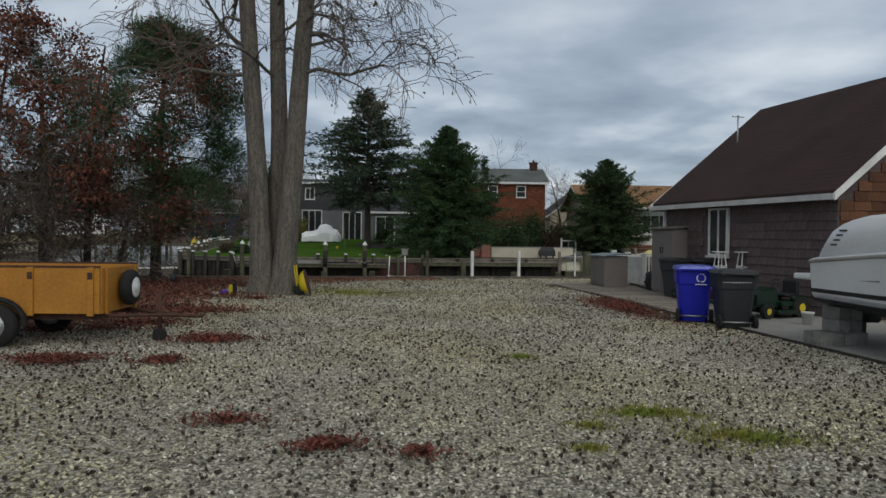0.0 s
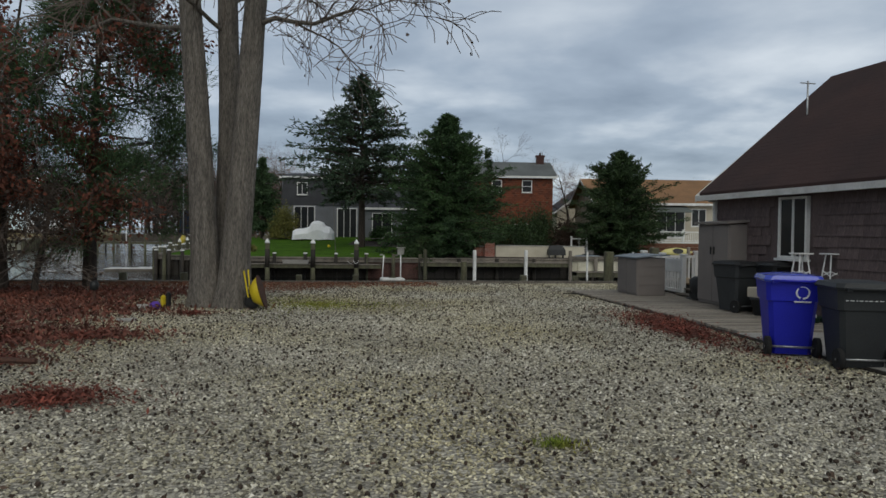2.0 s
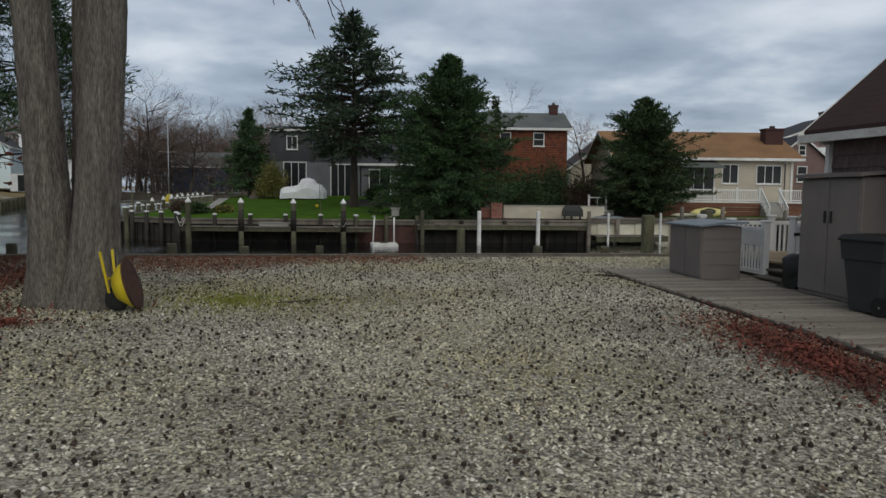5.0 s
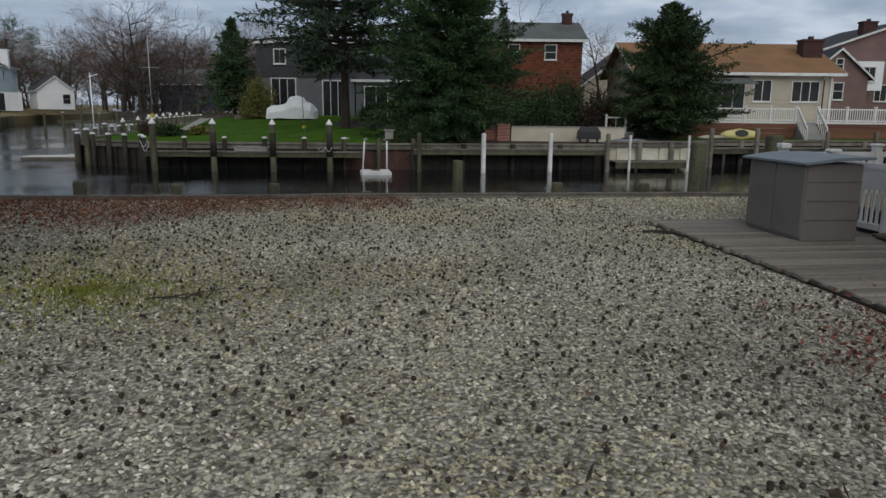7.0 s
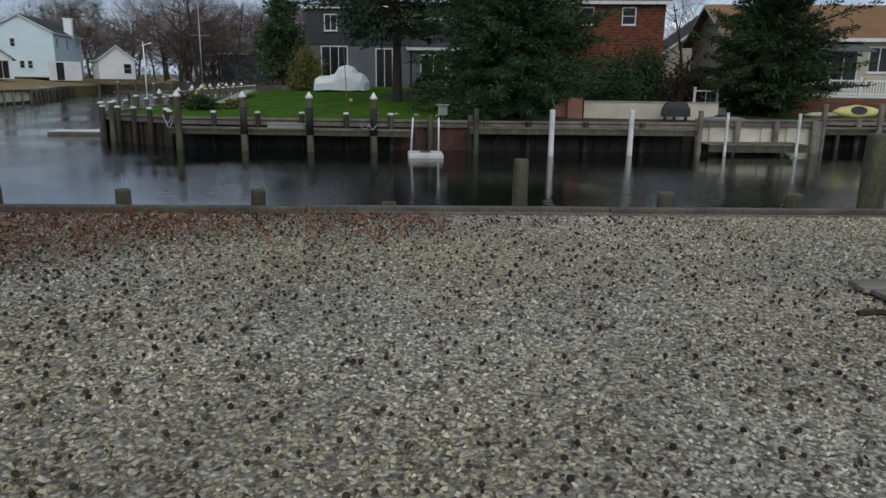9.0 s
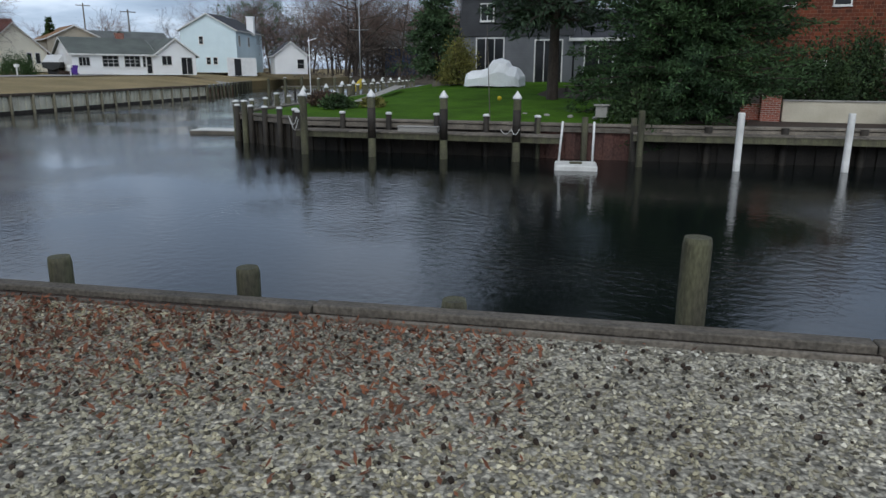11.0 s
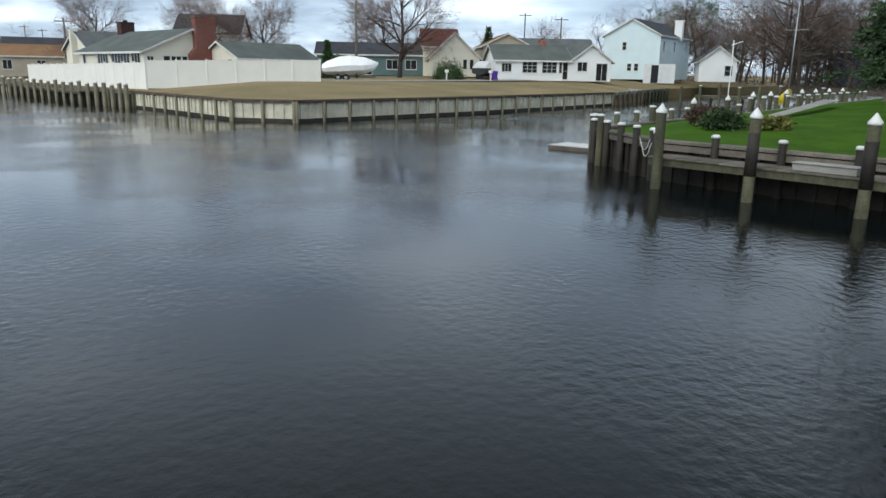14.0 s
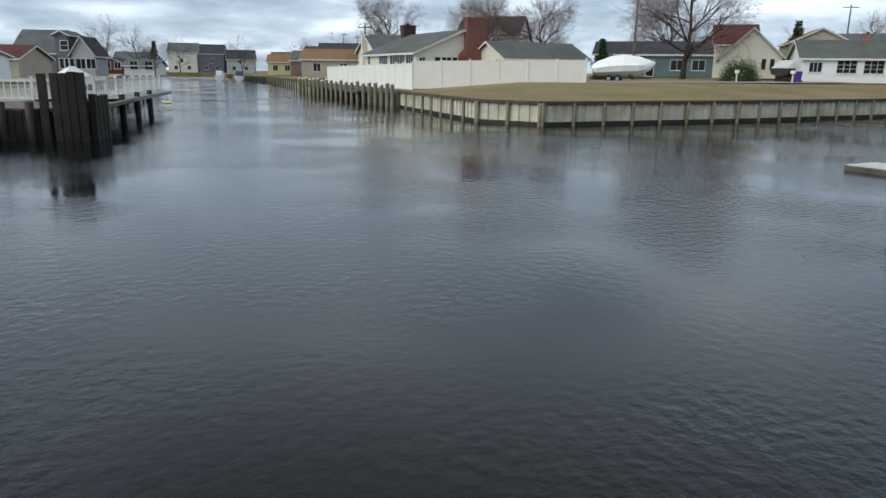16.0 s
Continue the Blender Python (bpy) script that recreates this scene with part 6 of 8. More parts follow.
# ---- opposite bank ----
def bulkhead_run(parent, p0, p1, top, sheet_mat, post_mat, step=1.9, cap_mat=None, corr=0.28, post_top=0.0, depth=3.0, wale=True, r=0.13, capped=False, relief=0.07, proud=0.26, drop=0.0, algae=False):
    """Corrugated sheet wall with cap, wale and posts between two points of a bank; water lies on its right-hand side."""
    p0, p1 = Vector((*p0, 0)), Vector((*p1, 0))
    ln = (p1 - p0).length
    m = pose(p0.x, p0.y, 0, 0, 0, math.degrees(math.atan2(p1.y - p0.y, p1.x - p0.x)))
    n = max(2, int(ln / corr))
    pts = []
    for i in range(n):
        a, b = ln * i / n, ln * (i + 1) / n
        d = relief if i % 2 else 0.0
        pts += [(a, -0.05 - d), (b, -0.05 - d)]
    bm = bmesh.new()
    lo = [bm.verts.new((x, y, top - depth)) for x, y in pts]; hi = [bm.verts.new((x, y, top)) for x, y in pts]
    for i in range(len(pts) - 1):
        bm.faces.new((lo[i], lo[i + 1], hi[i + 1], hi[i]))
    bm.transform(m); part("sheet_wall", bm, sheet_mat, parent)
    bm = bmesh.new(); bx(bm, 0, ln, -0.24, 0.16, top - 0.02 - drop, top + 0.07, 0.01); bm.transform(m)
    part("cap", bm, cap_mat or M_timber, parent)
    if algae:
        bm = bmesh.new(); bx(bm, 0, ln, -0.135, -0.1, WATER - 0.3, WATER + 0.22); bm.transform(m)
        part("algae_band", bm, M_timber_dark, parent, "dark wet algae band at the waterline")
    if wale:
        bm = bmesh.new(); bx(bm, 0, ln, -0.21, -0.13, top - 0.22, top - 0.05); bm.transform(m)
        part("wale", bm, cap_mat or M_timber, parent)
    k = max(1, round(ln / step))
    for i in range(k + 1):
        x = ln * i / k
        bm = bmesh.new(); cyl(bm, (x, -proud, -2.8), (x, -proud, top + post_top), r * 1.02, r * 0.95, 9); bm.transform(m)
        ps = part("post", bm, post_mat, parent)
        if capped:
            bm = bmesh.new(); lathe(bm, [(r * 1.08, top + post_top - 0.03), (r * 1.1, top + post_top + 0.03), (r * 0.7, top + post_top + 0.06)], 10, (x, -proud)); bm.transform(m)
            part("cap", bm, M_white, ps, "white cap")


bh = thing("bulkhead", pose(0, 0, 0), "dark timber bulkhead round the green lawn", "bulkhead", "", "structure")
bulkhead_run(bh, (-18.2, 44.3), (-14.2, 42.5), -0.1, M_timber_dark, M_timber_dark, 1.2, M_timber, 0.2, 0.35, capped=True, r=0.12)
bulkhead_run(bh, (-14.2, 42.5), (-5.2, 43.5), -0.1, M_timber_dark, M_timber_dark, 2.0, M_timber, 0.25, 0.28, capped=True, r=0.11)
bulkhead_run(bh, (-5.2, 43.5), (-2, 43.9), -0.1, M_redpile, M_timber_green, 2.0, M_timber, 0.3, 0.3, r=0.11)
bulkhead_run(bh, (-30, 90), (-22, 60), -0.05, M_timber_dark, M_timber_green, 2.4, M_timber, 0.25, 0.75, capped=True)
bulkhead_run(bh, (-22, 60), (-18.2, 44.3), -0.05, M_timber_dark, M_timber_green, 1.7, M_timber, 0.25, 0.45, capped=True, r=0.11)
bh2 = thing("bulkhead", pose(0, 0, 0), "weathered timber bulkhead with a plank dock", "bulkhead", "", "structure")
bulkhead_run(bh2, (-2, 43.9), (7.3, 45.8), -0.1, M_timber_dark, M_timber_dark, 2.3, M_timber, 0.3, 0.05)
bulkhead_run(bh2, (7.3, 45.8), (12.2, 46.8), 0.05, M_sheet, M_timber, 1.6, M_timber, 0.55, 0.05)
bulkhead_run(bh2, (12.2, 46.8), (12.8, 49.6), 0.0, M_timber_dark, M_timber, 1.6, M_timber, 0.3, 0.05)
bulkhead_run(bh2, (12.8, 49.6), (40, 56), 0.0, M_timber_dark, M_timber, 2.6, M_timber, 0.3, 0.05)


def dock(m, ln, wd, top, label, boards=0.14, beam=0.2, supports=0, mt=None):
    """Plank dock: boards across, stringers along, short piles under it."""
    d = thing("dock", m, label, "dock")
    n = int(ln / boards)
    me = plank(boards - 0.008, wd, 0.04, 0.0)
    for i in range(n):
        part("board", me, mt or M_timber, d).matrix_basis = pose((i + 0.5) * ln / n, wd / 2, top - 0.04 + rnd.uniform(-0.004, 0.004))
    for y in (0.04, wd - 0.1):
        bm = bmesh.new(); bx(bm, 0, ln, y, y + 0.06, top - 0.04 - beam, top - 0.042)
        part("stringer", bm, M_timber_green, d)
    for i in range(supports):
        for y in (0.12, wd - 0.12):
            bm = bmesh.new(); x = ln * (i + 0.5) / supports; cyl(bm, (x, y, -2.8), (x, y, top - 0.1), 0.09, n=8)
            part("support_post", bm, M_timber_dark, d)
    return d


dock(pose(-13.7, 41.3, 0, 0, 0, 6.3), 9.6, 1.0, -0.40, "narrow grey plank dock along the lawn bulkhead", 0.3, 0.2, 0)
G2 = "tall dock pilings with white cone caps"
for x, y in ((-13.23, 41.15), (-10.65, 41.42), (-8.08, 41.76), (-5.6, 42.1)):
    dp = piling("piling", pose(x, y, 0), 0.83, 0.135, M_timber_green, "tall grey-green dock piling with a white cone cap", G2, "cone")
    if x > -12:
        # dark stain on the shaft, added as a thin cylinder round it
        bm = bmesh.new(); cyl(bm, (0, 0, -0.6), (0, 0, 0.45), 0.142, n=12); part("sleeve", bm, M_timber_dark, dp, "dark stained band round the piling")
for x, y, z in ((-18.45, 44.15, 0.4), (-17.6, 43.6, 0.45), (-19.2, 48.3, 0.6), (-20.2, 52.3, 0.65), (-21.3, 56.5, 0.7), (-22.4, 60.4, 0.8), (-23.3, 63.6, 0.8), (-24.3, 67, 0.85), (-25.2, 70.4, 0.85), (-26.2, 74, 0.85), (-27.3, 78, 0.85), (-28.3, 82, 0.85)):
    piling("piling", pose(x, y, 0), z, 0.12, M_timber_green, "grey-green piling with a white cap along the side canal", "side canal pilings", "cone" if y > 50 else "disc")
for x, y, mt, lb in ((-1.6, 42.35, M_timber_green, "grey-green mooring piling beside the dock"), (1.3, 42.5, M_whitepaint, "white sleeved mooring piling beside the dock"), (4.4, 43.6, M_whitepaint, "white sleeved mooring piling beside the dock"), (7.15, 44.3, M_timber, "grey mooring piling at the dock's end")):
    piling("piling", pose(x, y, 0), 0.52, 0.105, mt, lb, "mooring pilings")
dock(pose(-1.9, 43.0, 0, 0, 0, 9.8), 9.2, 1.15, -0.25, "weathered plank dock along the timber bulkhead", 0.3, 0.22, 0)
dock(pose(7.6, 44.4, 0, 0, 0, 11), 4.1, 1.35, -0.80, "low grey plank landing beside the bulkhead", 0.2, 0.28, 2)
for x, y in ((8.2, 44.4), (11.1, 45.0)):
    piling("piling", pose(x, y, 0), 0.45, 0.06, M_whitepaint, "thin white landing pole", "mooring pilings")
dock(pose(12.9, 48.2, 0, 0, 0, 13), 13.5, 1.5, -0.3, "plank dock below the beige house", 0.3, 0.25, 6)
for x, y, z in ((13.1, 48.0, 0.75), (15.6, 48.5, 0.75), (19.6, 49.4, 0.6), (22.5, 50.1, 0.6)):
    piling("piling", pose(x, y, 0), z, 0.12, M_timber, "grey dock piling below the beige house", "mooring pilings")

# swim float, bird house, shrub over the bulkhead
fl = thing("swim_float", pose(-3.9, 40.4, WATER, 0, 0, 12), "small white swim float with two upright poles", "float")
bm = bmesh.new(); bx(bm, 0, 1.3, 0, 1.25, -0.1, 0.16, 0.04); part("platform", bm, M_whitepaint, fl)
for x in (0.12, 1.18):
    bm = bmesh.new(); cyl(bm, (x, 1.1, 0.1), (x + (0.08 if x < 0.5 else 0.0), 1.1, 1.42), 0.035, n=8); part("pole", bm, M_white, fl)
bm = bmesh.new(); bx(bm, 0.45, 0.85, 0.45, 0.8, 0.16, 0.2, 0.02); part("mat", bm, M_timber_green, fl, "mossy mat")
bird = thing("bird_house", pose(-3.25, 44.9, -0.1), "pale grey bird house on a post", "bird house")
bm = bmesh.new(); cyl(bm, (0, 0, -0.1), (0, 0, 0.35), 0.05, n=8); part("post", bm, M_timber, bird)
bm = bmesh.new(); bx(bm, -0.2, 0.2, -0.18, 0.18, 0.22, 0.62, 0.01); part("box", bm, M_concrete, bird)
bm = bmesh.new(); bx(bm, -0.27, 0.27, -0.25, 0.25, 0.62, 0.67, 0.01); part("roof", bm, M_concrete, bird)
shrub("evergreen_shrub", pose(-1.9, 45.3, -0.15), 1.5, 1.7, M_needle, "dark evergreen shrub hanging over the bulkhead", 61, 4200, (0.16, 0.07))
shrub("evergreen_shrub", pose(-1.6, 44.3, -0.9), 0.8, 1.2, M_needle, "dark evergreen shrub hanging over the bulkhead", 62, 1800, (0.16, 0.07))

# floating docks in the side canal
for x, y, l, w in ((-22.5, 45.9, 4.2, 1.5), (-21.2, 47.6, 2.2, 1.1)):
    fd = thing("floating_dock", pose(x, y, WATER, 0, 0, 13), "low pale floating dock on the water", "floating dock")
    bm = bmesh.new(); bx(bm, 0, l, 0, w, -0.1, 0.16, 0.02); part("frame", bm, M_timber, fd)
    for i in range(int(l / 0.45)):
        bm = bmesh.new(); bx(bm, i * 0.45 + 0.01, i * 0.45 + 0.43, 0.03, w - 0.03, 0.164, 0.19); part("panel", bm, M_whitepaint, fd)

# lawn: beds, path, rod, wrapped boat, furniture
bed = sheet("mulch_bed", [[(-8.4, 48.3, 0.04), (-6.5, 46.9, -0.02), (-4.0, 46.0, -0.04), (-1.8, 45.4, -0.06), (1.5, 45.6, -0.06)], [(-8.9, 50.5, 0.21), (-7, 51, 0.24), (-4, 52, 0.28), (-1, 52, 0.27), (2, 52, 0.22)], [(-8.2, 53.5, 0.43), (-6.5, 54.2, 0.47), (-4, 55, 0.5), (-1, 55.2, 0.45), (2, 55, 0.37)], [(-8.5, 60, 0.78), (-6.4, 60, 0.8), (-4, 60, 0.8), (-1, 60, 0.72), (2, 60, 0.56)]], M_mulch, "dark mulch bed under the spruce", "mulch")
sheet("soil_bed", [[(1.5, 45.2, -0.08), (7.3, 46.2, -0.07), (12, 47.3, -0.07)], [(2, 52, 0.222), (7, 54, 0.14), (12, 55, 0.1)], [(2, 60, 0.565), (7, 61, 0.37), (12, 62, 0.26)]], M_mulch, "dark soil with leaf litter before the red house", "soil")
bm = bmesh.new(); cyl(bm, (-7.2, 44.2, -0.1), (-7.35, 44.1, 3.3), 0.02, 0.012, 6)
part("rod", bm, M_timber, thing("garden_rod", pose(0, 0, 0), "thin bamboo rod standing on the lawn's edge", "pole"))
for k in range(8):
    a = k / 7
    x, y = -8.6 + 7.0 * a, 47.9 - 2.6 * math.sin(a * 1.4)
    st = thing("edging_stone", pose(x, y, 0.0 + 0.05 * math.sin(a * 3), 0, 0, k * 50), "pale round stone edging the mulch bed", "stone", "edging stones")
    bm = bmesh.new(); lathe(bm, [(0.05, -0.08), (0.12, -0.03), (0.11, 0.03), (0.05, 0.06)], 8); part("stone", bm, M_concrete, st)
wrapped = thing("wrapped_boat", pose(-13.7, 60.2, 0.78, 0, 0, 3), "small boat under white shrink wrap on the lawn", "boat")
bm = bmesh.new()
rg = np.random.default_rng(9)
rings = []
for x, w, h, b in ((0.0, 0.7, 0.72, 0.06), (0.25, 0.95, 0.9, 0.05), (0.9, 1.0, 0.98, 0.05), (1.35, 1.0, 1.12, 0.05), (1.62, 0.95, 1.52, 0.05), (2.05, 0.92, 1.62, 0.05), (2.5, 0.92, 1.5, 0.05), (2.7, 0.95, 1.2, 0.05), (3.1, 0.95, 1.12, 0.05), (3.3, 0.85, 0.7, 0.06)):
    prof = [(-1, 0), (-1.04, 0.5), (-0.75, 0.86), (-0.3, 0.97), (0.0, 1.0), (0.3, 0.97), (0.75, 0.86), (1.04, 0.5), (1, 0)]
    rings.append([(x + rg.normal(0, 0.03), p * w + rg.normal(0, 0.02), b + q * (h - b) + rg.normal(0, 0.025)) for p, q in prof])
loft(bm, rings, False); part("wrap", bm, M_wrap, wrapped)
for x in (0.8, 2.2):
    bm = bmesh.new(); bx(bm, x - 0.08, x + 0.08, -0.7, 0.7, -0.05, 0.3); part("cradle", bm, M_timber_dark, wrapped)


sheet("path_lawn", [[(-15.6, 49.2, 0.27), (-16.9, 54.2, 0.51), (-18.6, 60.2, 0.78)], [(-15.1, 49.3, 0.27), (-16.3, 54.3, 0.51), (-17.9, 60.4, 0.78)]], M_concrete, "pale narrow concrete path along the lawn's edge", "path")
ball = thing("ball", pose(-9.0, 51.3, 0.36), "small yellow ball lying on the lawn", "ball")
bm = bmesh.new(); bmesh.ops.create_uvsphere(bm, u_segments=12, v_segments=8, radius=0.11); bm.transform(pose(0, 0, 0.11)); part("shell", bm, M_yellow, ball)
dbx = thing("dock_box", pose(-9.9, 41.95, -0.40, 0, 0, 6.3), "low pale grey dock box on the plank dock", "dock box")
bm = bmesh.new(); bx(bm, 0, 1.45, 0, 0.42, 0, 0.17, 0.015); part("body", bm, M_concrete, dbx)
bm = bmesh.new(); bx(bm, -0.03, 1.48, -0.03, 0.45, 0.172, 0.2, 0.01); part("lid", bm, M_concrete, dbx)


def rope(m, label, loops):
    """Slack rope: a few hanging loops of thin cord."""
    r = thing("rope", m, label, "rope", "mooring ropes")
    bm = bmesh.new()
    for x0, x1, z0, sag in loops:
        pts = [(x0 + (x1 - x0) * k / 8, -0.02 - 0.01 * (k % 2), z0 - sag * math.sin(math.pi * k / 8)) for k in range(9)]
        for a, b in zip(pts, pts[1:]):
            cyl(bm, a, b, 0.011, n=5)
    part("cord", bm, M_whitepaint, r)


rope(pose(-13.4, 41.0, 0), "white mooring rope looped over a dock piling", ((-0.35, 0.0, 0.1, 0.3), (-0.3, 0.05, 0.0, 0.38)))
rope(pose(-5.75, 41.95, 0), "white mooring rope looped over a dock piling", ((-0.35, 0.0, -0.2, 0.14), (0.0, 0.3, -0.15, 0.2)))


def lounger(m, label):
    c = thing("garden_lounger", m, label, "lounger", "garden loungers")
    for x, y in ((0.1, 0.05), (1.3, 0.05), (0.1, 0.6), (1.3, 0.6)):
        bm = bmesh.new(); cyl(bm, (x, y, 0), (x + 0.08, y, 0.38), 0.025, n=6); part("leg", bm, M_timber_dark, c)
    bm = bmesh.new()
    for i in range(9):
        bx(bm, i * 0.15, i * 0.15 + 0.12, 0, 0.65, 0.37, 0.40)
    part("seat", bm, M_timber, c)
    bm = bmesh.new(); loft(bm, [[(1.35, 0, 0.4), (1.35, 0.65, 0.4), (1.38, 0.65, 0.42), (1.38, 0, 0.42)], [(1.85, 0, 0.95), (1.85, 0.65, 0.95), (1.88, 0.65, 0.93), (1.88, 0, 0.93)]], False)
    part("backrest", bm, M_timber, c)


lounger(pose(-7.0, 56.3, 0.6, 0, 0, 20), "brown wooden garden lounger beside the spruce")
lounger(pose(-5.0, 57.3, 0.66, 0, 0, -30), "brown wooden garden lounger beside the spruce")
for x, y, r, h, mt, sd, lb in ((-14.9, 46.6, 0.8, 0.55, M_needle, 63, "low dark green shrub in a lawn bed"), (-13.6, 47.3, 0.55, 0.4, M_shrub, 64, "low yellow-green shrub in a lawn bed"), (-16.2, 47.6, 0.7, 0.6, M_leaf_brown, 65, "low brown shrub in a lawn bed"),
                               (-15.0, 61.9, 1.35, 3.1, M_shrub, 66, "tall yellow-green shrub beside the house"), (-6.2, 59.0, 0.9, 1.3, M_hedge, 67, "green shrub beside the terrace"), (-3.6, 58.0, 1.2, 1.5, M_hedge, 68, "green shrub beside the terrace"),
                               (6.4, 56.5, 2.0, 3.9, M_needle, 69, "dark evergreen shrub before the red shingled house"), (4.2, 53.0, 1.8, 3.6, M_needle, 70, "dark shrub before the red shingled house"), (0.6, 56, 1.4, 2.2, M_needle, 71, "dark shrub before the red shingled house"), (8.6, 55.5, 1.5, 2.8, M_leaf_brown, 72, "brown leafless shrub beside the steps")):
    shrub("shrub", pose(x, y, 0.1 if x > 0 else 0.0 + max(0, (y - 44) * 0.05)), r, h, mt, lb, sd, int(1400 + 900 * r * h), (0.16, 0.09))
conifer("spruce_tree", pose(2.6, 60.2, 0.2), 8.4, 2.6, M_needle, "narrow dark green spruce beside the red house", 73, 0.05, 40, 7, 1.0, (0.25, 0.09))

# cream garden wall, grill, covered kayak
gw = thing("garden_wall", pose(2.75, 47.6, -0.15, 0, 0, 4), "low cream rendered garden wall with a brick pillar", "wall")
bm = bmesh.new(); bx(bm, 0, 5.9, 0, 0.2, -0.2, 0.85, 0.01); part("wall_panel", bm, M_stonewall, gw)
bm = bmesh.new(); bx(bm, 0, 5.9, -0.04, 0.24, 0.85, 0.9, 0.01); part("coping", bm, M_concrete, gw)
bm = bmesh.new(); bx(bm, -0.75, -0.1, -0.3, 0.35, -0.2, 1.05); bx(bm, -1.4, -0.75, 0.0, 0.2, -0.2, 0.75); part("pillar", bm, M_brick, gw)
grill = thing("grill", pose(6.1, 46.75, -0.1, 0, 0, 5), "grill under a black cover", "grill")
bm = bmesh.new(); loft(bm, [[(0, 0, 0.25), (1.15, 0, 0.25), (1.15, 0.5, 0.25), (0, 0.5, 0.25)], [(0.02, 0.02, 0.6), (1.13, 0.02, 0.6), (1.13, 0.48, 0.6), (0.02, 0.48, 0.6)], [(0.2, 0.08, 0.88), (0.95, 0.08, 0.88), (0.95, 0.42, 0.88), (0.2, 0.42, 0.88)]], False); part("cover", bm, M_black, grill)
for x in (0.1, 0.5, 1.0):
    bm = bmesh.new(); bx(bm, x, x + 0.05, 0.1, 0.4, 0, 0.26); part("leg", bm, M_black, grill)


def kayak(m, ln, mt, label):
    k = thing("kayak", m, label, "kayak")
    bm = bmesh.new()
    loft(bm, [[(x, w * math.cos(i * math.tau / 10), 0.16 + h * math.sin(i * math.tau / 10)) for i in range(10)] for x, w, h in ((0, 0.02, 0.02), (0.15 * ln, 0.2, 0.11), (0.5 * ln, 0.34, 0.16), (0.85 * ln, 0.2, 0.11), (ln, 0.02, 0.02))])
    part("hull", bm, mt, k)
    bm = bmesh.new(); loft(bm, [[(ln * 0.5 + 0.4 * math.cos(i * math.tau / 12), 0.2 * math.sin(i * math.tau / 12), z) for i in range(12)] for z in (0.30, 0.335)]); part("cockpit", bm, M_black, k)


kayak(pose(14.3, 50.6, 0.32, 68, 0, 12), 2.4, M_shrub_yellow, "pale yellow kayak standing on its side by the dock")
kayak(pose(13.4, 51.4, 0.0, 0, 0, 12), 2.4, M_sheet, "grey kayak lying on the bank")
kayak(pose(7.7, 47.0, -0.1, 0, 0, 8), 2.0, M_shedroof, "grey-green kayak lying beside the grill")

# houses
H1 = gable_house("house", pose(-16.0, 65.2, 0.95, 0, 0, 2), 7.5, 8, 5.45, 6.0, M_greyside, M_roof_dark, "two-storey grey house with a dark slate upper floor", (("front", 1.15, 0.05, 1.8, 2.75, 3, 1), ("front", 5.1, 0.05, 1.7, 2.6, 3, 1)), over=0.2)
bm = bmesh.new()   # dark shingled upper floor, leaning in a little towards the eave
loft(bm, [[(-0.06, -0.10, 2.95), (7.56, -0.10, 2.95), (7.56, 0.01, 2.95), (-0.06, 0.01, 2.95)], [(0.1, -0.03, 5.4), (7.4, -0.03, 5.4), (7.4, 0.01, 5.4), (0.1, 0.01, 5.4)]], False)
part("upper_floor", bm, M_slate, H1, "dark slate shingle cladding")
bm = bmesh.new()
loft(bm, [[(-0.06, -0.1, 2.95), (0.0, -0.1, 2.95), (0.0, 8.06, 2.95), (-0.06, 8.06, 2.95)], [(-0.02, 0.0, 5.4), (0.0, 0.0, 5.4), (0.0, 8.0, 5.4), (-0.02, 8.0, 5.4)]], False)
part("upper_floor", bm, M_slate, H1, "dark slate shingle cladding")
window(H1, pose(1.45, -0.1, 3.95), 0.8, 1.0, 2, 1)
window(H1, pose(4.9, -0.1, 3.95), 0.8, 1.0, 2, 1)
gable_house("house", pose(-8.4, 65.5, 0.95, 0, 0, 2), 6.4, 7, 2.8, 4.6, M_greyside, M_roof_dark, "single-storey grey wing with white patio doors", (("front", 0.7, 0.05, 1.7, 2.2, 2, 1), ("front", 3.8, 1.0, 0.9, 1.0, 1, 2)), over=0.3)
gable_house("house", pose(1.5, 63.0, 0.2, 0, 0, 3), 6.9, 7, 6.35, 7.75, M_redshingle, M_roof_grey, "two-storey house with red cedar shingle walls", (("front", 4.25, 5.0, 0.75, 0.95, 1, 2), ("front", 1.6, 5.0, 0.75, 0.95, 1, 2), ("front", 3.4, 0.1, 1.6, 2.0, 2, 1)), (5.9, 3.0, 0.7, 6.9, 8.55), brick=M_brick_dark)
T = gable_house("house", pose(11.6, 59.2, 0.0, 0, 0, 3), 13.0, 9, 4.25, 6.25, M_beige, M_roof_tan, "single-storey beige house with a tan shingle roof", (("front", 4.9, 1.4, 2.2, 2.2, 3, 1), ("front", 7.75, 2.35, 1.1, 1.3, 2, 1), ("front", 10.3, 2.35, 1.75, 1.25, 3, 1)), (11.75, 2.0, 1.35, 4.8, 6.55), over=0.55, brick=M_brick_dark)
bm = bmesh.new(); bx(bm, 12.78, 12.88, -0.1, -0.012, 1.0, 3.95)
part("downspout", bm, M_whitepaint, T, "white downspout")
lamp_x = thing("wall_lantern", pose(11.6, 59.2, 0.0, 0, 0, 3) @ pose(12.2, -0.35, 1.0), "black lantern on a tall post by the deck stairs", "lamp")
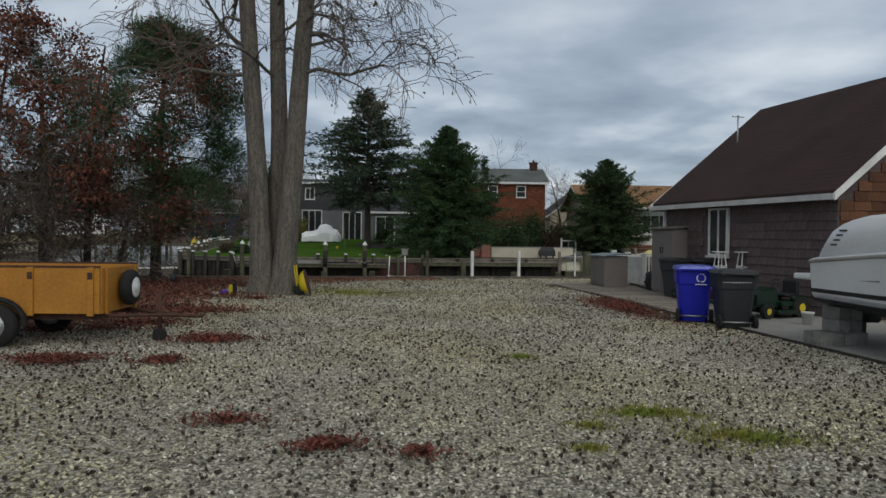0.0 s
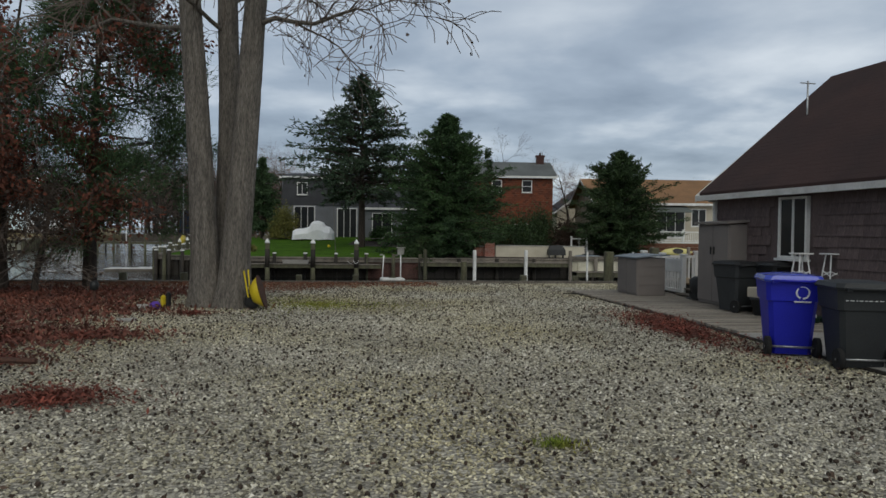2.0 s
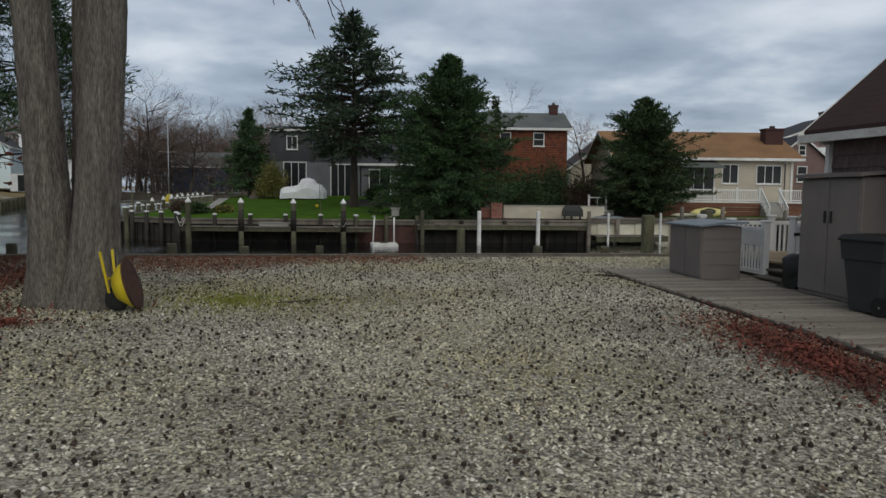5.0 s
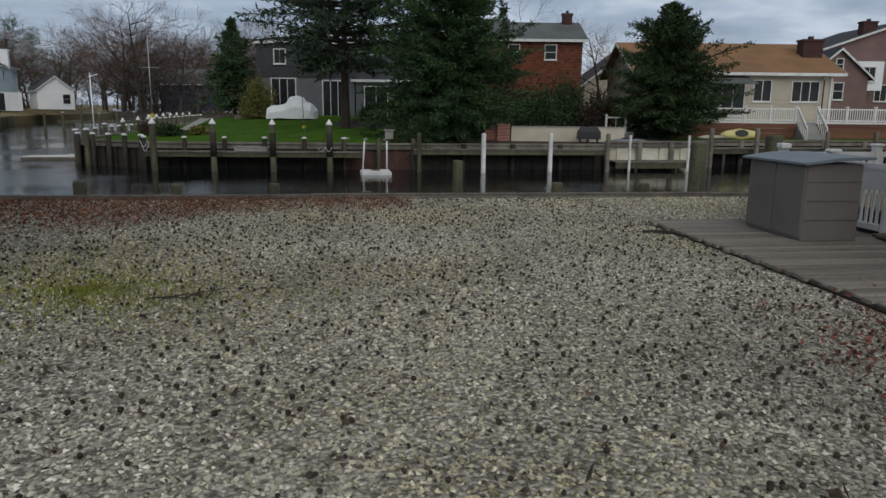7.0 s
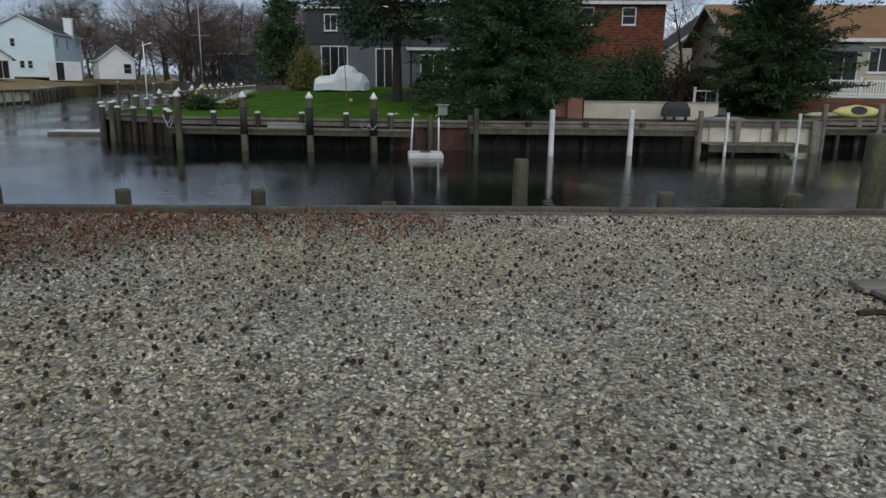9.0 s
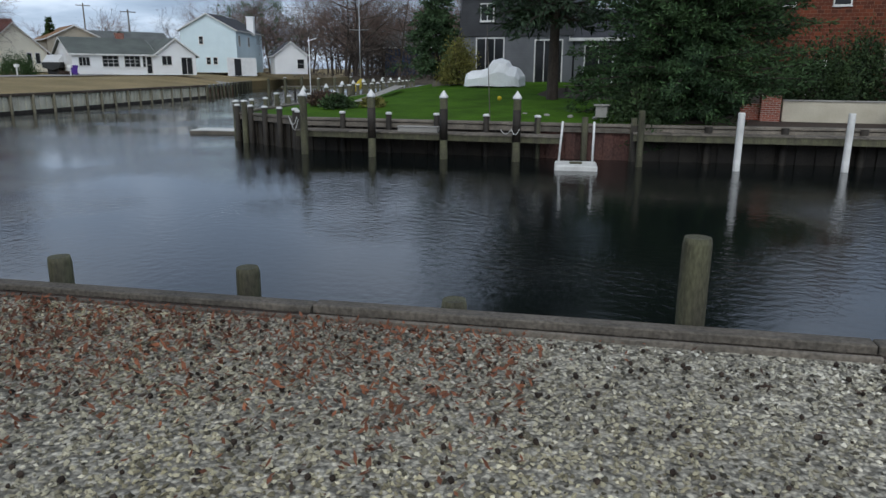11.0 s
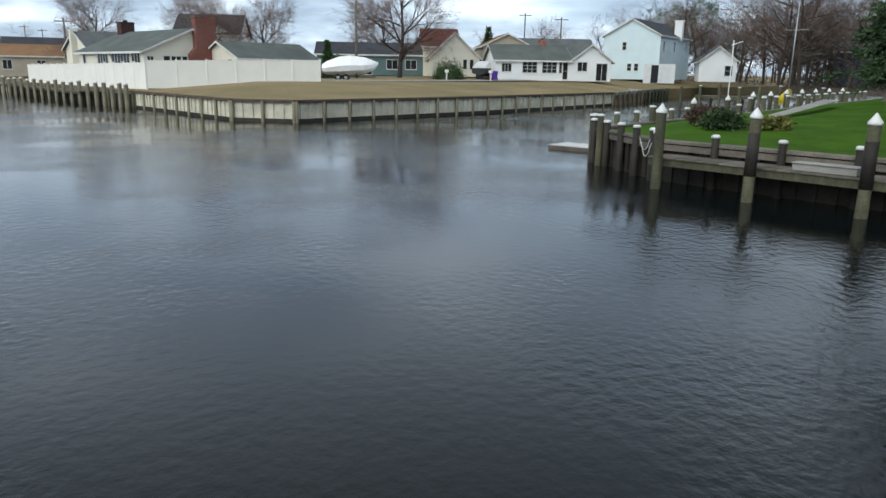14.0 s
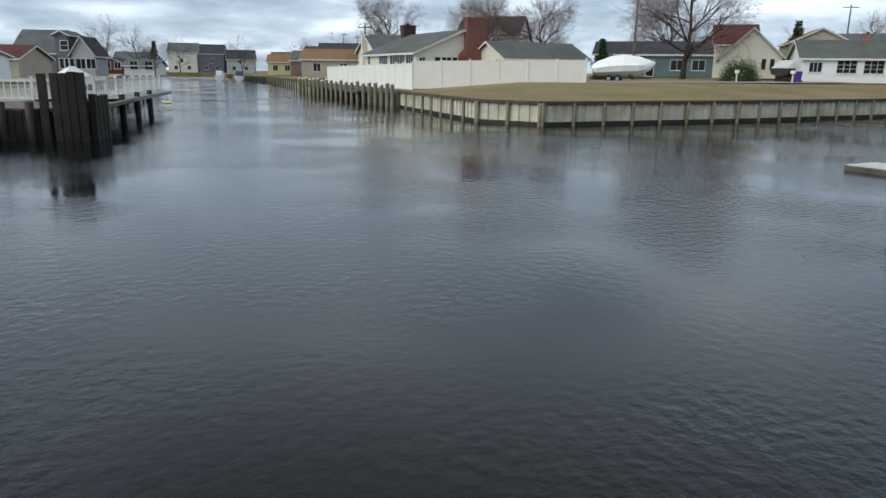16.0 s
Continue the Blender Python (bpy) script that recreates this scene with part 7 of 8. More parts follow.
bm = bmesh.new(); cyl(bm, (0, 0, -0.05), (0, 0, 2.75), 0.045, n=8); part("post", bm, M_black, lamp_x)
bm = bmesh.new(); lathe(bm, [(0.07, 2.75), (0.13, 2.85), (0.16, 3.1), (0.05, 3.25)], 8); part("lantern", bm, M_concrete, lamp_x)
bm = bmesh.new(); prism(bm, [(-1.9, 3.35), (0.0, 3.85), (0, 3.92), (-1.9, 3.42)], 3.0, "x", 4.2)
part("awning", bm, M_roof_green, T, "green-grey patio awning")
gable_house("house", pose(27.05, 69.5, 0.3, 0, 0, 3), 4.9, 5, 4.15, 6.2, M_pinkside, M_roof_dark, "mauve gabled house wing with white trim", (("front", 2.25, 4.7, 0.5, 0.8, 1, 2), ("front", 2.2, 2.4, 0.75, 1.25, 1, 2)), along="y", over=0.3)
gable_house("house", pose(26.4, 74.6, 0.3, 0, 0, 3), 22, 10, 5.2, 9.0, M_pinkside, M_roof_dark, "broad two-storey mauve house with a dark roof", (("front", 9.0, 2.4, 1.0, 1.3, 2, 1), ("front", 13.0, 2.4, 1.0, 1.3, 2, 1)), (7.6, 0.4, 1.2, 6.2, 9.1), along="y", brick=M_brick_dark)
DW = thing("dormer", pose(32.6, 73.2, 0.3, 0, 0, 3), "white dormer with a window on the mauve house", "dormer")
bm = bmesh.new(); prism(bm, [(0, 3.2), (2.4, 3.2), (2.4, 5.6), (0, 5.6)], 1.35, "y"); part("front", bm, M_whiteside, DW)
window(DW, pose(0.7, -0.02, 4.0), 0.95, 1.1, 2, 1)
gable_house("house", pose(10.2, 74, 0.3, 0, 0, 3), 9, 8, 3.6, 7.0, M_beige, M_roof_dark, "house gable behind the trees", along="y")
# raised deck of the beige house
td = thing("deck", pose(12.6, 55.0, -0.25, 0, 0, 3), "raised deck with brown skirt and white railing", "deck")
for x0, x1 in ((0, 7.9), (9.2, 18)):
    for k in range(4):
        bm = bmesh.new(); bx(bm, x0, x1, 0, 0.06, 0.02 + 0.29 * k, 0.29 + 0.29 * k); part("skirt_board", bm, M_brownskirt, td)
    bm = bmesh.new(); bx(bm, x0, x1, 0.0, 4.0, 1.18, 1.25); part("floor", bm, M_white if x0 else M_white, td)
    railing(td, (x0 + 0.05, 0.06, 0), (x1 - 0.05, 0.06, 0), 1.25, 0.85, 0.14, 1.6)
for k in range(6):
    bm = bmesh.new(); bx(bm, 7.95, 9.15, -1.3 + 0.26 * k, -1.0 + 0.26 * k, 0.0, 0.2 + 0.2 * k); part("step", bm, M_concrete, td)
for x in (7.95, 9.15):
    bm = bmesh.new()
    loft(bm, [[(x - 0.03, -1.35, 0.75), (x + 0.03, -1.35, 0.75), (x + 0.03, -1.35, 0.95), (x - 0.03, -1.35, 0.95)], [(x - 0.03, 0.06, 2.0), (x + 0.03, 0.06, 2.0), (x + 0.03, 0.06, 2.2), (x - 0.03, 0.06, 2.2)]], False)
    part("stair_rail", bm, M_white, td)
    for k in range(7):
        y = -1.35 + k * 0.22
        bm = bmesh.new(); bx(bm, x - 0.02, x + 0.02, y - 0.02, y + 0.02, 0.1 + max(0, (y + 1.3)) * 0.85, 0.8 + (y + 1.35) * 0.88); part("picket", bm, M_white, td)
ws = thing("steps", pose(8.4, 52.2, 0), "white railed steps beside the evergreen", "steps")
railing(ws, (0, 0, 0), (1.1, 0, 0), 0.4, 0.85, 0.5, 1.1)
bm = bmesh.new(); bx(bm, -0.1, 1.6, 0, 1.2, -0.1, 0.4); part("landing", bm, M_concrete, ws)
# terrace by the grey house
tr = thing("terrace", pose(-17, 62.6, 0.75, 0, 0, 3), "low timber terrace before the grey house", "terrace")
bm = bmesh.new(); bx(bm, 0, 5.0, 0, 1.8, -0.2, 0.28); part("deck", bm, M_timber, tr)

# ---- left bank: vacant lot, its bulkhead and houses ----
M_post_lot = mat("weathered_olive_post", (0.23, 0.21, 0.15), (0.16, 0.145, 0.10), 0.9, 1.5, 25, 0.3)
M_cap_brown = mat("brown_cap_timber", (0.10, 0.075, 0.055), (0.07, 0.055, 0.042), 0.9, 1.5, 25, 0.3)
lb = thing("bulkhead", pose(0, 0, 0), "pale corrugated sheet bulkhead with timber posts round the vacant lot", "bulkhead", "", "structure")
for a, b in (((-61, 38.2), (-43.9, 40.0)), ((-43.9, 40.0), (-40.9, 42.7)), ((-40.9, 42.7), (-43.6, 56.5)), ((-43.6, 56.5), (-50.9, 81.6))):
    bulkhead_run(lb, a, b, 0.02, M_sheet, M_post_lot, 2.05, M_cap_brown, 0.32, -0.02, wale=False, r=0.11, relief=0.07, proud=0.17, drop=0.09, algae=True)
lb2 = thing("bulkhead", pose(0, 0, 0), "rust-stained timber bulkhead beyond the vacant lot", "bulkhead", "", "structure")
bulkhead_run(lb2, (-50.9, 81.6), (-58.5, 96.0), 0.0, M_rustsheet, M_timber_green, 2.4, M_concrete, 0.3, 0.1)
bulkhead_run(lb2, (-58.5, 96.0), (-66, 110), 0.0, M_timber_dark, M_timber_green, 2.4, M_timber, 0.3, 0.1)
bulkhead_run(lb2, (-108, 33), (-61, 38.2), 0.02, M_timber_dark, M_timber_green, 3.0, M_timber, 0.35, 0.1)
bulkhead_run(lb2, (-214, 18.6), (-181, 25.5), 0.1, M_timber_dark, M_timber_green, 3.4, M_timber, 0.4, 0.1)
bulkhead_run(lb2, (-181, 25.5), (-108, 33), 0.1, M_sheet, M_timber_green, 3.2, M_timber, 0.4, 0.1)
for k in range(20):
    a = k / 19
    x, y = -61.0 - 42 * a ** 1.25, 37.5 - 6.3 * a ** 1.1
    piling("piling", pose(x, y, 0), 0.55 + 0.1 * math.sin(k * 2.3), 0.17, M_post_lot, "weathered mooring piling with a white cap", "pilings before the white fence", "dome")
dock(pose(-104, 31.4, 0, 0, 0, 7.1), 34, 1.2, -0.2, "plank dock behind a row of pilings", 0.6, 0.2, 0)
ladder = thing("ladder", pose(-68.5, 36.7, WATER, 0, 0, 7), "small metal ladder down to the water", "ladder")
for x in (0, 0.45):
    bm = bmesh.new(); cyl(bm, (x, 0, -0.2), (x, 0, 1.5), 0.03, n=6); part("stile", bm, M_timber_dark, ladder)
for z in (0.2, 0.5, 0.8, 1.1):
    bm = bmesh.new(); cyl(bm, (0, 0, z), (0.45, 0, z), 0.022, n=6); part("rung", bm, M_steel, ladder)

# white vinyl fence
fence = thing("fence", pose(0, 0, 0), "tall solid white vinyl fence along the vacant lot", "fence")
def fence_run(p0, p1, z0, z1, h, step=2.4):
    p0, p1 = Vector((*p0, 0)), Vector((*p1, 0)); ln = (p1 - p0).length; k = max(1, round(ln / step))
    m0 = math.degrees(math.atan2(p1.y - p0.y, p1.x - p0.x))
    for i in range(k):
        q = p0 + (p1 - p0) * (i / k); z = z0 + (z1 - z0) * i / k
        m = pose(q.x, q.y, z, 0, 0, m0)
        bm = bmesh.new(); bx(bm, -0.07, 0.07, -0.07, 0.07, -0.5, h + 0.12, 0.01); bx(bm, -0.1, 0.1, -0.1, 0.1, h + 0.12, h + 0.17, 0.02); bm.transform(m); part("post", bm, M_cream_fence, fence)
        bm = bmesh.new(); bx(bm, 0.07, ln / k - 0.07, -0.03, 0.03, -0.4, h - 0.04); bm.transform(m); part("panel", bm, M_cream_fence, fence)
        bm = bmesh.new(); bx(bm, 0.07, ln / k - 0.07, -0.045, 0.045, h - 0.04, h + 0.05); bm.transform(m); part("rail", bm, M_cream_fence, fence)
fence_run((-58.4, 52.8), (-62.0, 39.3), 0.85, 0.6, 1.75)
fence_run((-62.0, 39.3), (-98, 34.6), 0.55, 0.35, 1.65)

# cream house with the brick chimney
gable_house("house", pose(-69.66, 40.98, 0.85, 0, 0, 103.6), 9.5, 13.4, 2.45, 4.45, M_cream, M_roof_green, "cream single-storey house with a big brick chimney", (("front", 0.35, 1.25, 0.55, 0.75, 2, 1), ("front", 1.9, 1.35, 0.6, 0.7, 1, 1), ("front", 2.65, 1.35, 0.95, 0.7, 2, 1), ("front", 3.75, 1.35, 0.5, 0.7, 1, 1), ("left", 0.9, 0.95, 0.6, 1.4, 1, 1), ("left", 4.2, 0.9, 2.2, 1.5, 4, 1), ("left", 7.2, 0.9, 3.6, 1.5, 6, 1), ("left", 11.2, 0.9, 1.6, 1.5, 3, 1)), (4.0, 12.2, 1.4, 3.6, 5.6), along="y", over=0.4, brick=M_brick_dark)
ck = thing("chimney", pose(-70.68, 45.19, 0.8, 0, 0, 103.6), "broad mottled red brick chimney against the gable", "chimney")
bm = bmesh.new()
prism(bm, [(0, -0.3), (2.75, -0.3), (2.75, 5.6), (0.6, 5.6), (0.6, 2.95), (0, 2.35)], 0.6, "y", -0.62); part("flue", bm, M_brick_mottled, ck)
bm = bmesh.new(); bx(bm, 0.52, 2.83, -0.7, 0.06, 5.6, 5.75); part("crown", bm, M_brick_mottled, ck)
gable_house("house", pose(-66.5, 48.55, 0.85, 0, 0, 105), 9.2, 6, 2.0, 3.4, M_cream, M_roof_green, "low cream house wing behind the white fence", (("front", 2.6, 1.2, 0.6, 0.5, 1, 1), ("front", 5.0, 1.4, 1.0, 0.32, 2, 1), ("front", 6.3, 1.4, 1.0, 0.32, 2, 1), ("front", 7.6, 1.4, 1.0, 0.32, 2, 1), ("left", 4.4, 0.95, 0.5, 0.9, 1, 1)))
gable_house("house", pose(-102.3, 52.6, 1.2, 0, 0, 60), 8.5, 9, 5.2, 7.9, M_whiteside, M_roof_dark, "larger white house with a dark roof behind", (("front", 5.5, 3.6, 0.8, 0.9, 1, 1),))
gable_house("house", pose(-87.7, 39.6, 0.6, 0, 0, 103.6), 6.0, 6, 3.2, 5.0, M_cream, M_roof_grey, "cream house with a grey roof behind the fence", (("left", 4.2, 1.6, 0.5, 1.0, 1, 2),))
bm = bmesh.new(); prism(bm, [(0, 0), (1.0, 0), (1.0, 4.6), (0.75, 5.25), (0, 5.25)], 0.5, "y"); part("flue", bm, M_cream, thing("chimney", pose(-90.3, 38.3, 0.6, 0, 0, 98), "plain cream rendered chimney on a gable end", "chimney"))
gable_house("house", pose(-99.8, 56.3, 1.2, 0, 0, 74), 3.0, 4, 5.0, 6.3, M_whiteside, M_roof_dark, "small white gabled wing of the larger house", along="y", over=0.25)
# white house, pale blue house
gable_house("house", pose(-67.8, 80.2, 1.0, 0, 0, 60), 9.0, 9, 2.35, 4.15, M_whiteside, M_roof_green, "single-storey white house with many-paned garage windows", (("front", 0.7, 1.05, 1.1, 0.9, 3, 1), ("front", 3.2, 0.95, 1.7, 1.2, 3, 3), ("front", 5.6, 0.95, 1.7, 1.2, 3, 3), ("front", 7.65, 0.95, 0.3, 1.2, 1, 3), ("front", 8.1, 0.2, 0.55, 1.9, 1, 2)), (6.0, 4.2, 0.9, 3.6, 4.9))
gable_house("house", pose(-63.3, 88.0, 1.0, 0, 0, 60), 5.0, 9.5, 2.35, 4.2, M_whiteside, M_roof_green, "white gabled wing of the garage house", (("front", 0.9, 1.2, 1.1, 1.0, 2, 1), ("front", 3.2, 0.1, 1.3, 1.95, 2, 1)), along="y")
gable_house("house", pose(-80.4, 112.4, 1.2, 0, 0, 20), 8.9, 15, 6.5, 8.9, M_blueside, M_roof_dark, "two-storey pale blue house with white chimney", (("front", 3.0, 4.4, 0.6, 1.1, 1, 2), ("front", 4.0, 1.3, 0.6, 1.0, 1, 2), ("front", 5.1, 1.3, 0.6, 1.0, 1, 2), ("right", 1.2, 4.2, 0.8, 1.5, 2, 1), ("right", 6.4, 4.2, 0.8, 1.5, 2, 1), ("right", 5.6, 1.0, 0.8, 1.3, 2, 1)), along="y")
bm = bmesh.new(); bx(bm, -0.6, 0.6, -0.4, 0.4, 0, 3.0); bx(bm, -0.7, 0.7, -0.5, 0.5, 3.0, 3.15)
part("flue", bm, M_whiteside, thing("chimney", pose(-75.2, 123.8, 7.2, 0, 0, 20), "square white chimney on the blue house", "chimney"))
ws2 = thing("screen_wall", pose(-60.3, 97.8, 0.85, 0, 0, 55), "white screen wall with a dark doorway", "wall")
bm = bmesh.new(); bx(bm, 0, 3.9, 0, 0.15, 0, 2.35, 0.01); part("panel", bm, M_white, ws2)
bm = bmesh.new(); bx(bm, 0.9, 1.8, -0.02, 0.0, 0.05, 2.2); part("doorway", bm, M_black, ws2)
gable_house("house", pose(-67.4, 119, 1.0, 0, 0, 40), 5.2, 8, 3.0, 5.0, M_whiteside, M_roof_dark, "small white house with a dark roof", (("front", 3.6, 0.9, 1.0, 1.4, 1, 2),), along="y")
# row behind the lot
gable_house("house", pose(-93, 69, 1.3, 0, 0, 60), 15, 8, 2.8, 4.4, M_teal, M_roof_dark, "dark teal single-storey house with a red door", (("front", 3.0, 0.9, 1.6, 1.2, 2, 1), ("front", 6.6, 0.1, 0.9, 2.0, 1, 1), ("front", 9.6, 0.9, 1.5, 1.2, 2, 1), ("front", 12.2, 0.9, 1.5, 1.2, 2, 1)))
gable_house("house", pose(-84.5, 81.0, 1.3, 0, 0, 60), 4.8, 9, 4.0, 6.4, M_cream, M_roof_red, "cream house with a steep maroon roof")
gable_house("house", pose(-81.0, 79.5, 1.3, 0, 0, 60), 6.8, 8, 2.4, 5.6, M_cream, M_roof_red, "cream gabled house with a maroon roof", (("front", 4.6, 1.0, 0.45, 1.2, 1, 1), ("front", 5.5, 1.0, 0.45, 1.2, 1, 1)), along="y")
gable_house("house", pose(-84, 91, 1.3, 0, 0, 60), 7, 9, 4.3, 6.0, M_beige, M_roof_tan, "tall beige house with a tan roof", (("front", 2.5, 3.1, 1.2, 1.2, 2, 1),), along="y")
gable_house("house", pose(-92, 106, 1.3, 0, 0, 60), 12, 8, 4.0, 6.2, M_greyside, M_roof_grey, "grey house behind the white one")

# wrapped boats on trailers, car-side clutter
def covered_boat(m, ln, label):
    c = thing("covered_boat", m, label, "boat")
    rg2 = np.random.default_rng(int(ln * 100))
    prof = [(-0.25, 0), (-0.85, 0.22), (-1.0, 0.5), (-0.75, 0.72), (-0.3, 0.95), (0.0, 1.0), (0.3, 0.95), (0.75, 0.72), (1.0, 0.5), (0.85, 0.22), (0.25, 0)]
    bm = bmesh.new()
    loft(bm, [[(x * ln + rg2.normal(0, 0.02), p * w + rg2.normal(0, 0.015), b + q * (h - b) + rg2.normal(0, 0.02)) for p, q in prof] for x, w, h, b in ((0.0, 0.9, 1.6, 0.75), (0.08, 1.15, 1.9, 0.6), (0.3, 1.2, 2.35, 0.55), (0.5, 1.2, 2.5, 0.55), (0.75, 1.0, 2.3, 0.7), (0.92, 0.5, 2.0, 1.1), (1.0, 0.06, 1.85, 1.6))], False)
    part("wrap", bm, M_wrap, c)
    bm = bmesh.new(); bx(bm, -0.2, ln * 0.95, -0.5, -0.42, 0.35, 0.45); bx(bm, -0.2, ln * 0.95, 0.42, 0.5, 0.35, 0.45); bx(bm, 0.2, 0.3, -0.9, 0.9, 0.35, 0.62); bx(bm, ln * 0.6, ln * 0.6 + 0.1, -0.7, 0.7, 0.35, 0.75)
    part("trailer_frame", bm, M_black, c)
    for x in (ln * 0.28, ln * 0.42):
        for y in (-1.0, 0.8):
            bm = bmesh.new(); cyl(bm, (x, y, 0.33), (x, y + 0.2, 0.33), 0.33, n=16); w = part("wheel", bm, M_rubber, c)
            bm = bmesh.new(); cyl(bm, (x, y - 0.01, 0.33), (x, y + 0.21, 0.33), 0.17, n=12); part("rim", bm, M_steel, w)
covered_boat(pose(-67.6, 57.5, 0.85, 0, 0, 60), 5.6, "boat under white shrink wrap on a black trailer")
b2 = thing("motor_boat", pose(-71.5, 80.5, 1.1, 0, 0, 120), "dark hulled boat parked beside the white house", "boat")
bm = bmesh.new(); loft(bm, [[(x, -w, 1.3), (x, w, 1.3), (x, w * 0.9, 0.7), (x, 0, 0.4), (x, -w * 0.9, 0.7)] for x, w in ((0, 1.0), (3, 1.1), (5, 0.7), (6, 0.05))], False); part("hull", bm, M_charcoal, b2)
bm = bmesh.new(); loft(bm, [[(x, -w, 1.3), (x, w, 1.3), (x, w * 0.8, h), (x, -w * 0.8, h)] for x, w, h in ((0.2, 1.0, 1.5), (1.5, 1.05, 2.1), (3, 0.95, 2.2), (4.5, 0.6, 1.5))], False); part("cabin", bm, M_hull, b2)
bm = bmesh.new(); bx(bm, 0.5, 5.0, -0.6, 0.6, -0.1, 0.6); part("cradle", bm, M_black, b2)
shrub("round_shrub", pose(-67.4, 72.9, 1.0), 1.85, 2.6, M_hedge, "round clipped green shrub on the lot's edge", 81, 5200, (0.15, 0.09))
shrub("shrub", pose(-64.9, 76.6, 1.0), 0.8, 0.55, M_leaf_brown, "low brown shrub on the lot's edge", 82, 900, (0.12, 0.08))
shrub("shrub", pose(-73.5, 62.0, 0.9), 1.2, 3.1, M_hedge, "tall green shrub behind the fence end", 83, 2500, (0.16, 0.1))
conifer("cedar_tree", pose(-75.3, 61.9, 0.9), 4.2, 2.4, M_hedge, "dark green cedar behind the covered boat", 84, 0.05, 30, 9, 1.2, (0.25, 0.1))
for x, y, lb_ in ((-65.0, 71.0, "white post box on a post"), (-62.6, 75.2, "white post box on a post")):
    mb = thing("post_box", pose(x, y, 0.95), lb_, "post box", "post boxes")
    bm = bmesh.new(); bx(bm, -0.05, 0.05, -0.05, 0.05, -0.1, 0.9); part("post", bm, M_white, mb)
    bm = bmesh.new(); bx(bm, -0.25, 0.25, -0.12, 0.12, 0.85, 1.15, 0.03); part("box", bm, M_white, mb)
wheelie_bin(pose(-63.4, 76.4, 1.0, 0, 0, 60), M_purple, M_purple, "purple-blue wheeled bin by the road")
road = sheet("road", [[(-62.5, 54.5, 0.93), (-60.5, 62, 0.95), (-60.5, 72, 0.99), (-63.5, 84, 1.06)], [(-64.5, 56.0, 1.0), (-64, 63, 1.02), (-64.2, 72, 1.06), (-66.5, 82, 1.12)]], M_concrete, "pale concrete road behind the lot", "road")
sheet("pavement_quay", [[(-52.2, 82.4, 0.06), (-58.2, 95.4, 0.06)], [(-57.5, 80.5, 0.62), (-63.5, 93.5, 0.7)]], M_concrete, "pale concrete quay", "pavement")

# trees behind
BT = bare_tree("bare_tree", pose(-76.9, 72.4, 1.1), 11.5, "spreading bare tree behind the lot", 91, 0.34, 13, 3, M_twig_red, 0.22, 0.62, 3, 0.5)
for x, y, s, a in ((-95, 62, 0.75, 40), (-97, 55, 0.7, 90), (-100, 84, 0.85, 200), (-110, 60, 0.9, 150), (-108, 44, 0.8, 250)):
    copy_thing(BT, pose(x, y, 1.2, 0, 0, a) @ Matrix.Scale(s, 4)).scale = (s, s, s)
W1 = bare_tree("bare_tree", pose(-52, 118, 0.9), 13, "tall bare brown tree of a far wood", 92, 0.2, 14, 2, M_twig, 0.15, 0.5, 3, 0.34)
W2 = bare_tree("bare_tree", pose(-44, 122, 0.9), 12, "tall bare brown tree of a far wood", 93, 0.18, 14, 2, M_twig_red, 0.15, 0.55, 3, 0.36)
rw = random.Random(3)
for k in range(58):
    if k < 30:
        x, y = rw.uniform(-62, -34), rw.uniform(108, 150)
    elif k < 44:
        x, y = rw.uniform(-34, 10), rw.uniform(100, 140)
    else:
        x, y = rw.uniform(-140, -70), rw.uniform(125, 170)
    s = rw.uniform(0.75, 1.2)
    if y < 126 and -0.46 < x / (y - 7) < -0.32:
        y += 26
    if k < 44 and (x + 2) / (y - 27.6) < -0.61:
        x += 13
    copy_thing((W1, W2)[k % 2], pose(x, y, 1.0, 0, 0, rw.uniform(0, 360))).scale = (s, s, s * rw.uniform(0.9, 1.1))
for k in range(14):
    x, y, s = rw.uniform(-60, -28), rw.uniform(103, 118), rw.uniform(0.9, 1.25)
    if -0.46 < x / (y - 7) < -0.32:
        y += 30
    if (x + 2) / (y - 27.6) < -0.61:
        x += 13
    copy_thing((W1, W2)[k % 2], pose(x, y, 1.0, 0, 0, rw.uniform(0, 360))).scale = (s, s, s)
for k in range(20):
    s = rw.uniform(0.8, 1.15)
    copy_thing((W1, W2)[k % 2], pose(rw.uniform(-84, -48), rw.uniform(138, 160), 1.0, 0, 0, rw.uniform(0, 360))).scale = (s, s, s)
for k in range(16):
    s = rw.uniform(1.15, 1.4)
    copy_thing((W1, W2)[k % 2], pose(rw.uniform(-106, -76), rw.uniform(142, 164), 1.0, 0, 0, rw.uniform(0, 360))).scale = (s, s, s)
for x, y in ((10.5, 68), (13.5, 78), (-3, 80), (20, 84), (6, 82), (27, 86)):
    s = rw.uniform(0.6, 0.8)
    copy_thing(W2, pose(x, y, 0.5, 0, 0, rw.uniform(0, 360))).scale = (s, s, s)
def undergrowth(name, x0, x1, y0, y1, h, n, mt, label):
    r5 = np.random.default_rng(n)
    p = np.stack([r5.uniform(x0, x1, n), r5.uniform(y0, y1, n), r5.uniform(0.3, h, n)], 1)
    v, f = blades(p, np.tile([0, 0, 0.8], (n, 1)), 0.9, 0.12, r5, 0.6)
    tagged(part(name, raw(v, f, mt)), label, "undergrowth", "", "stuff")
undergrowth("undergrowth", -52, -34, 112, 126, 6.0, 9000, M_twig, "brown leafless undergrowth of the far wood")
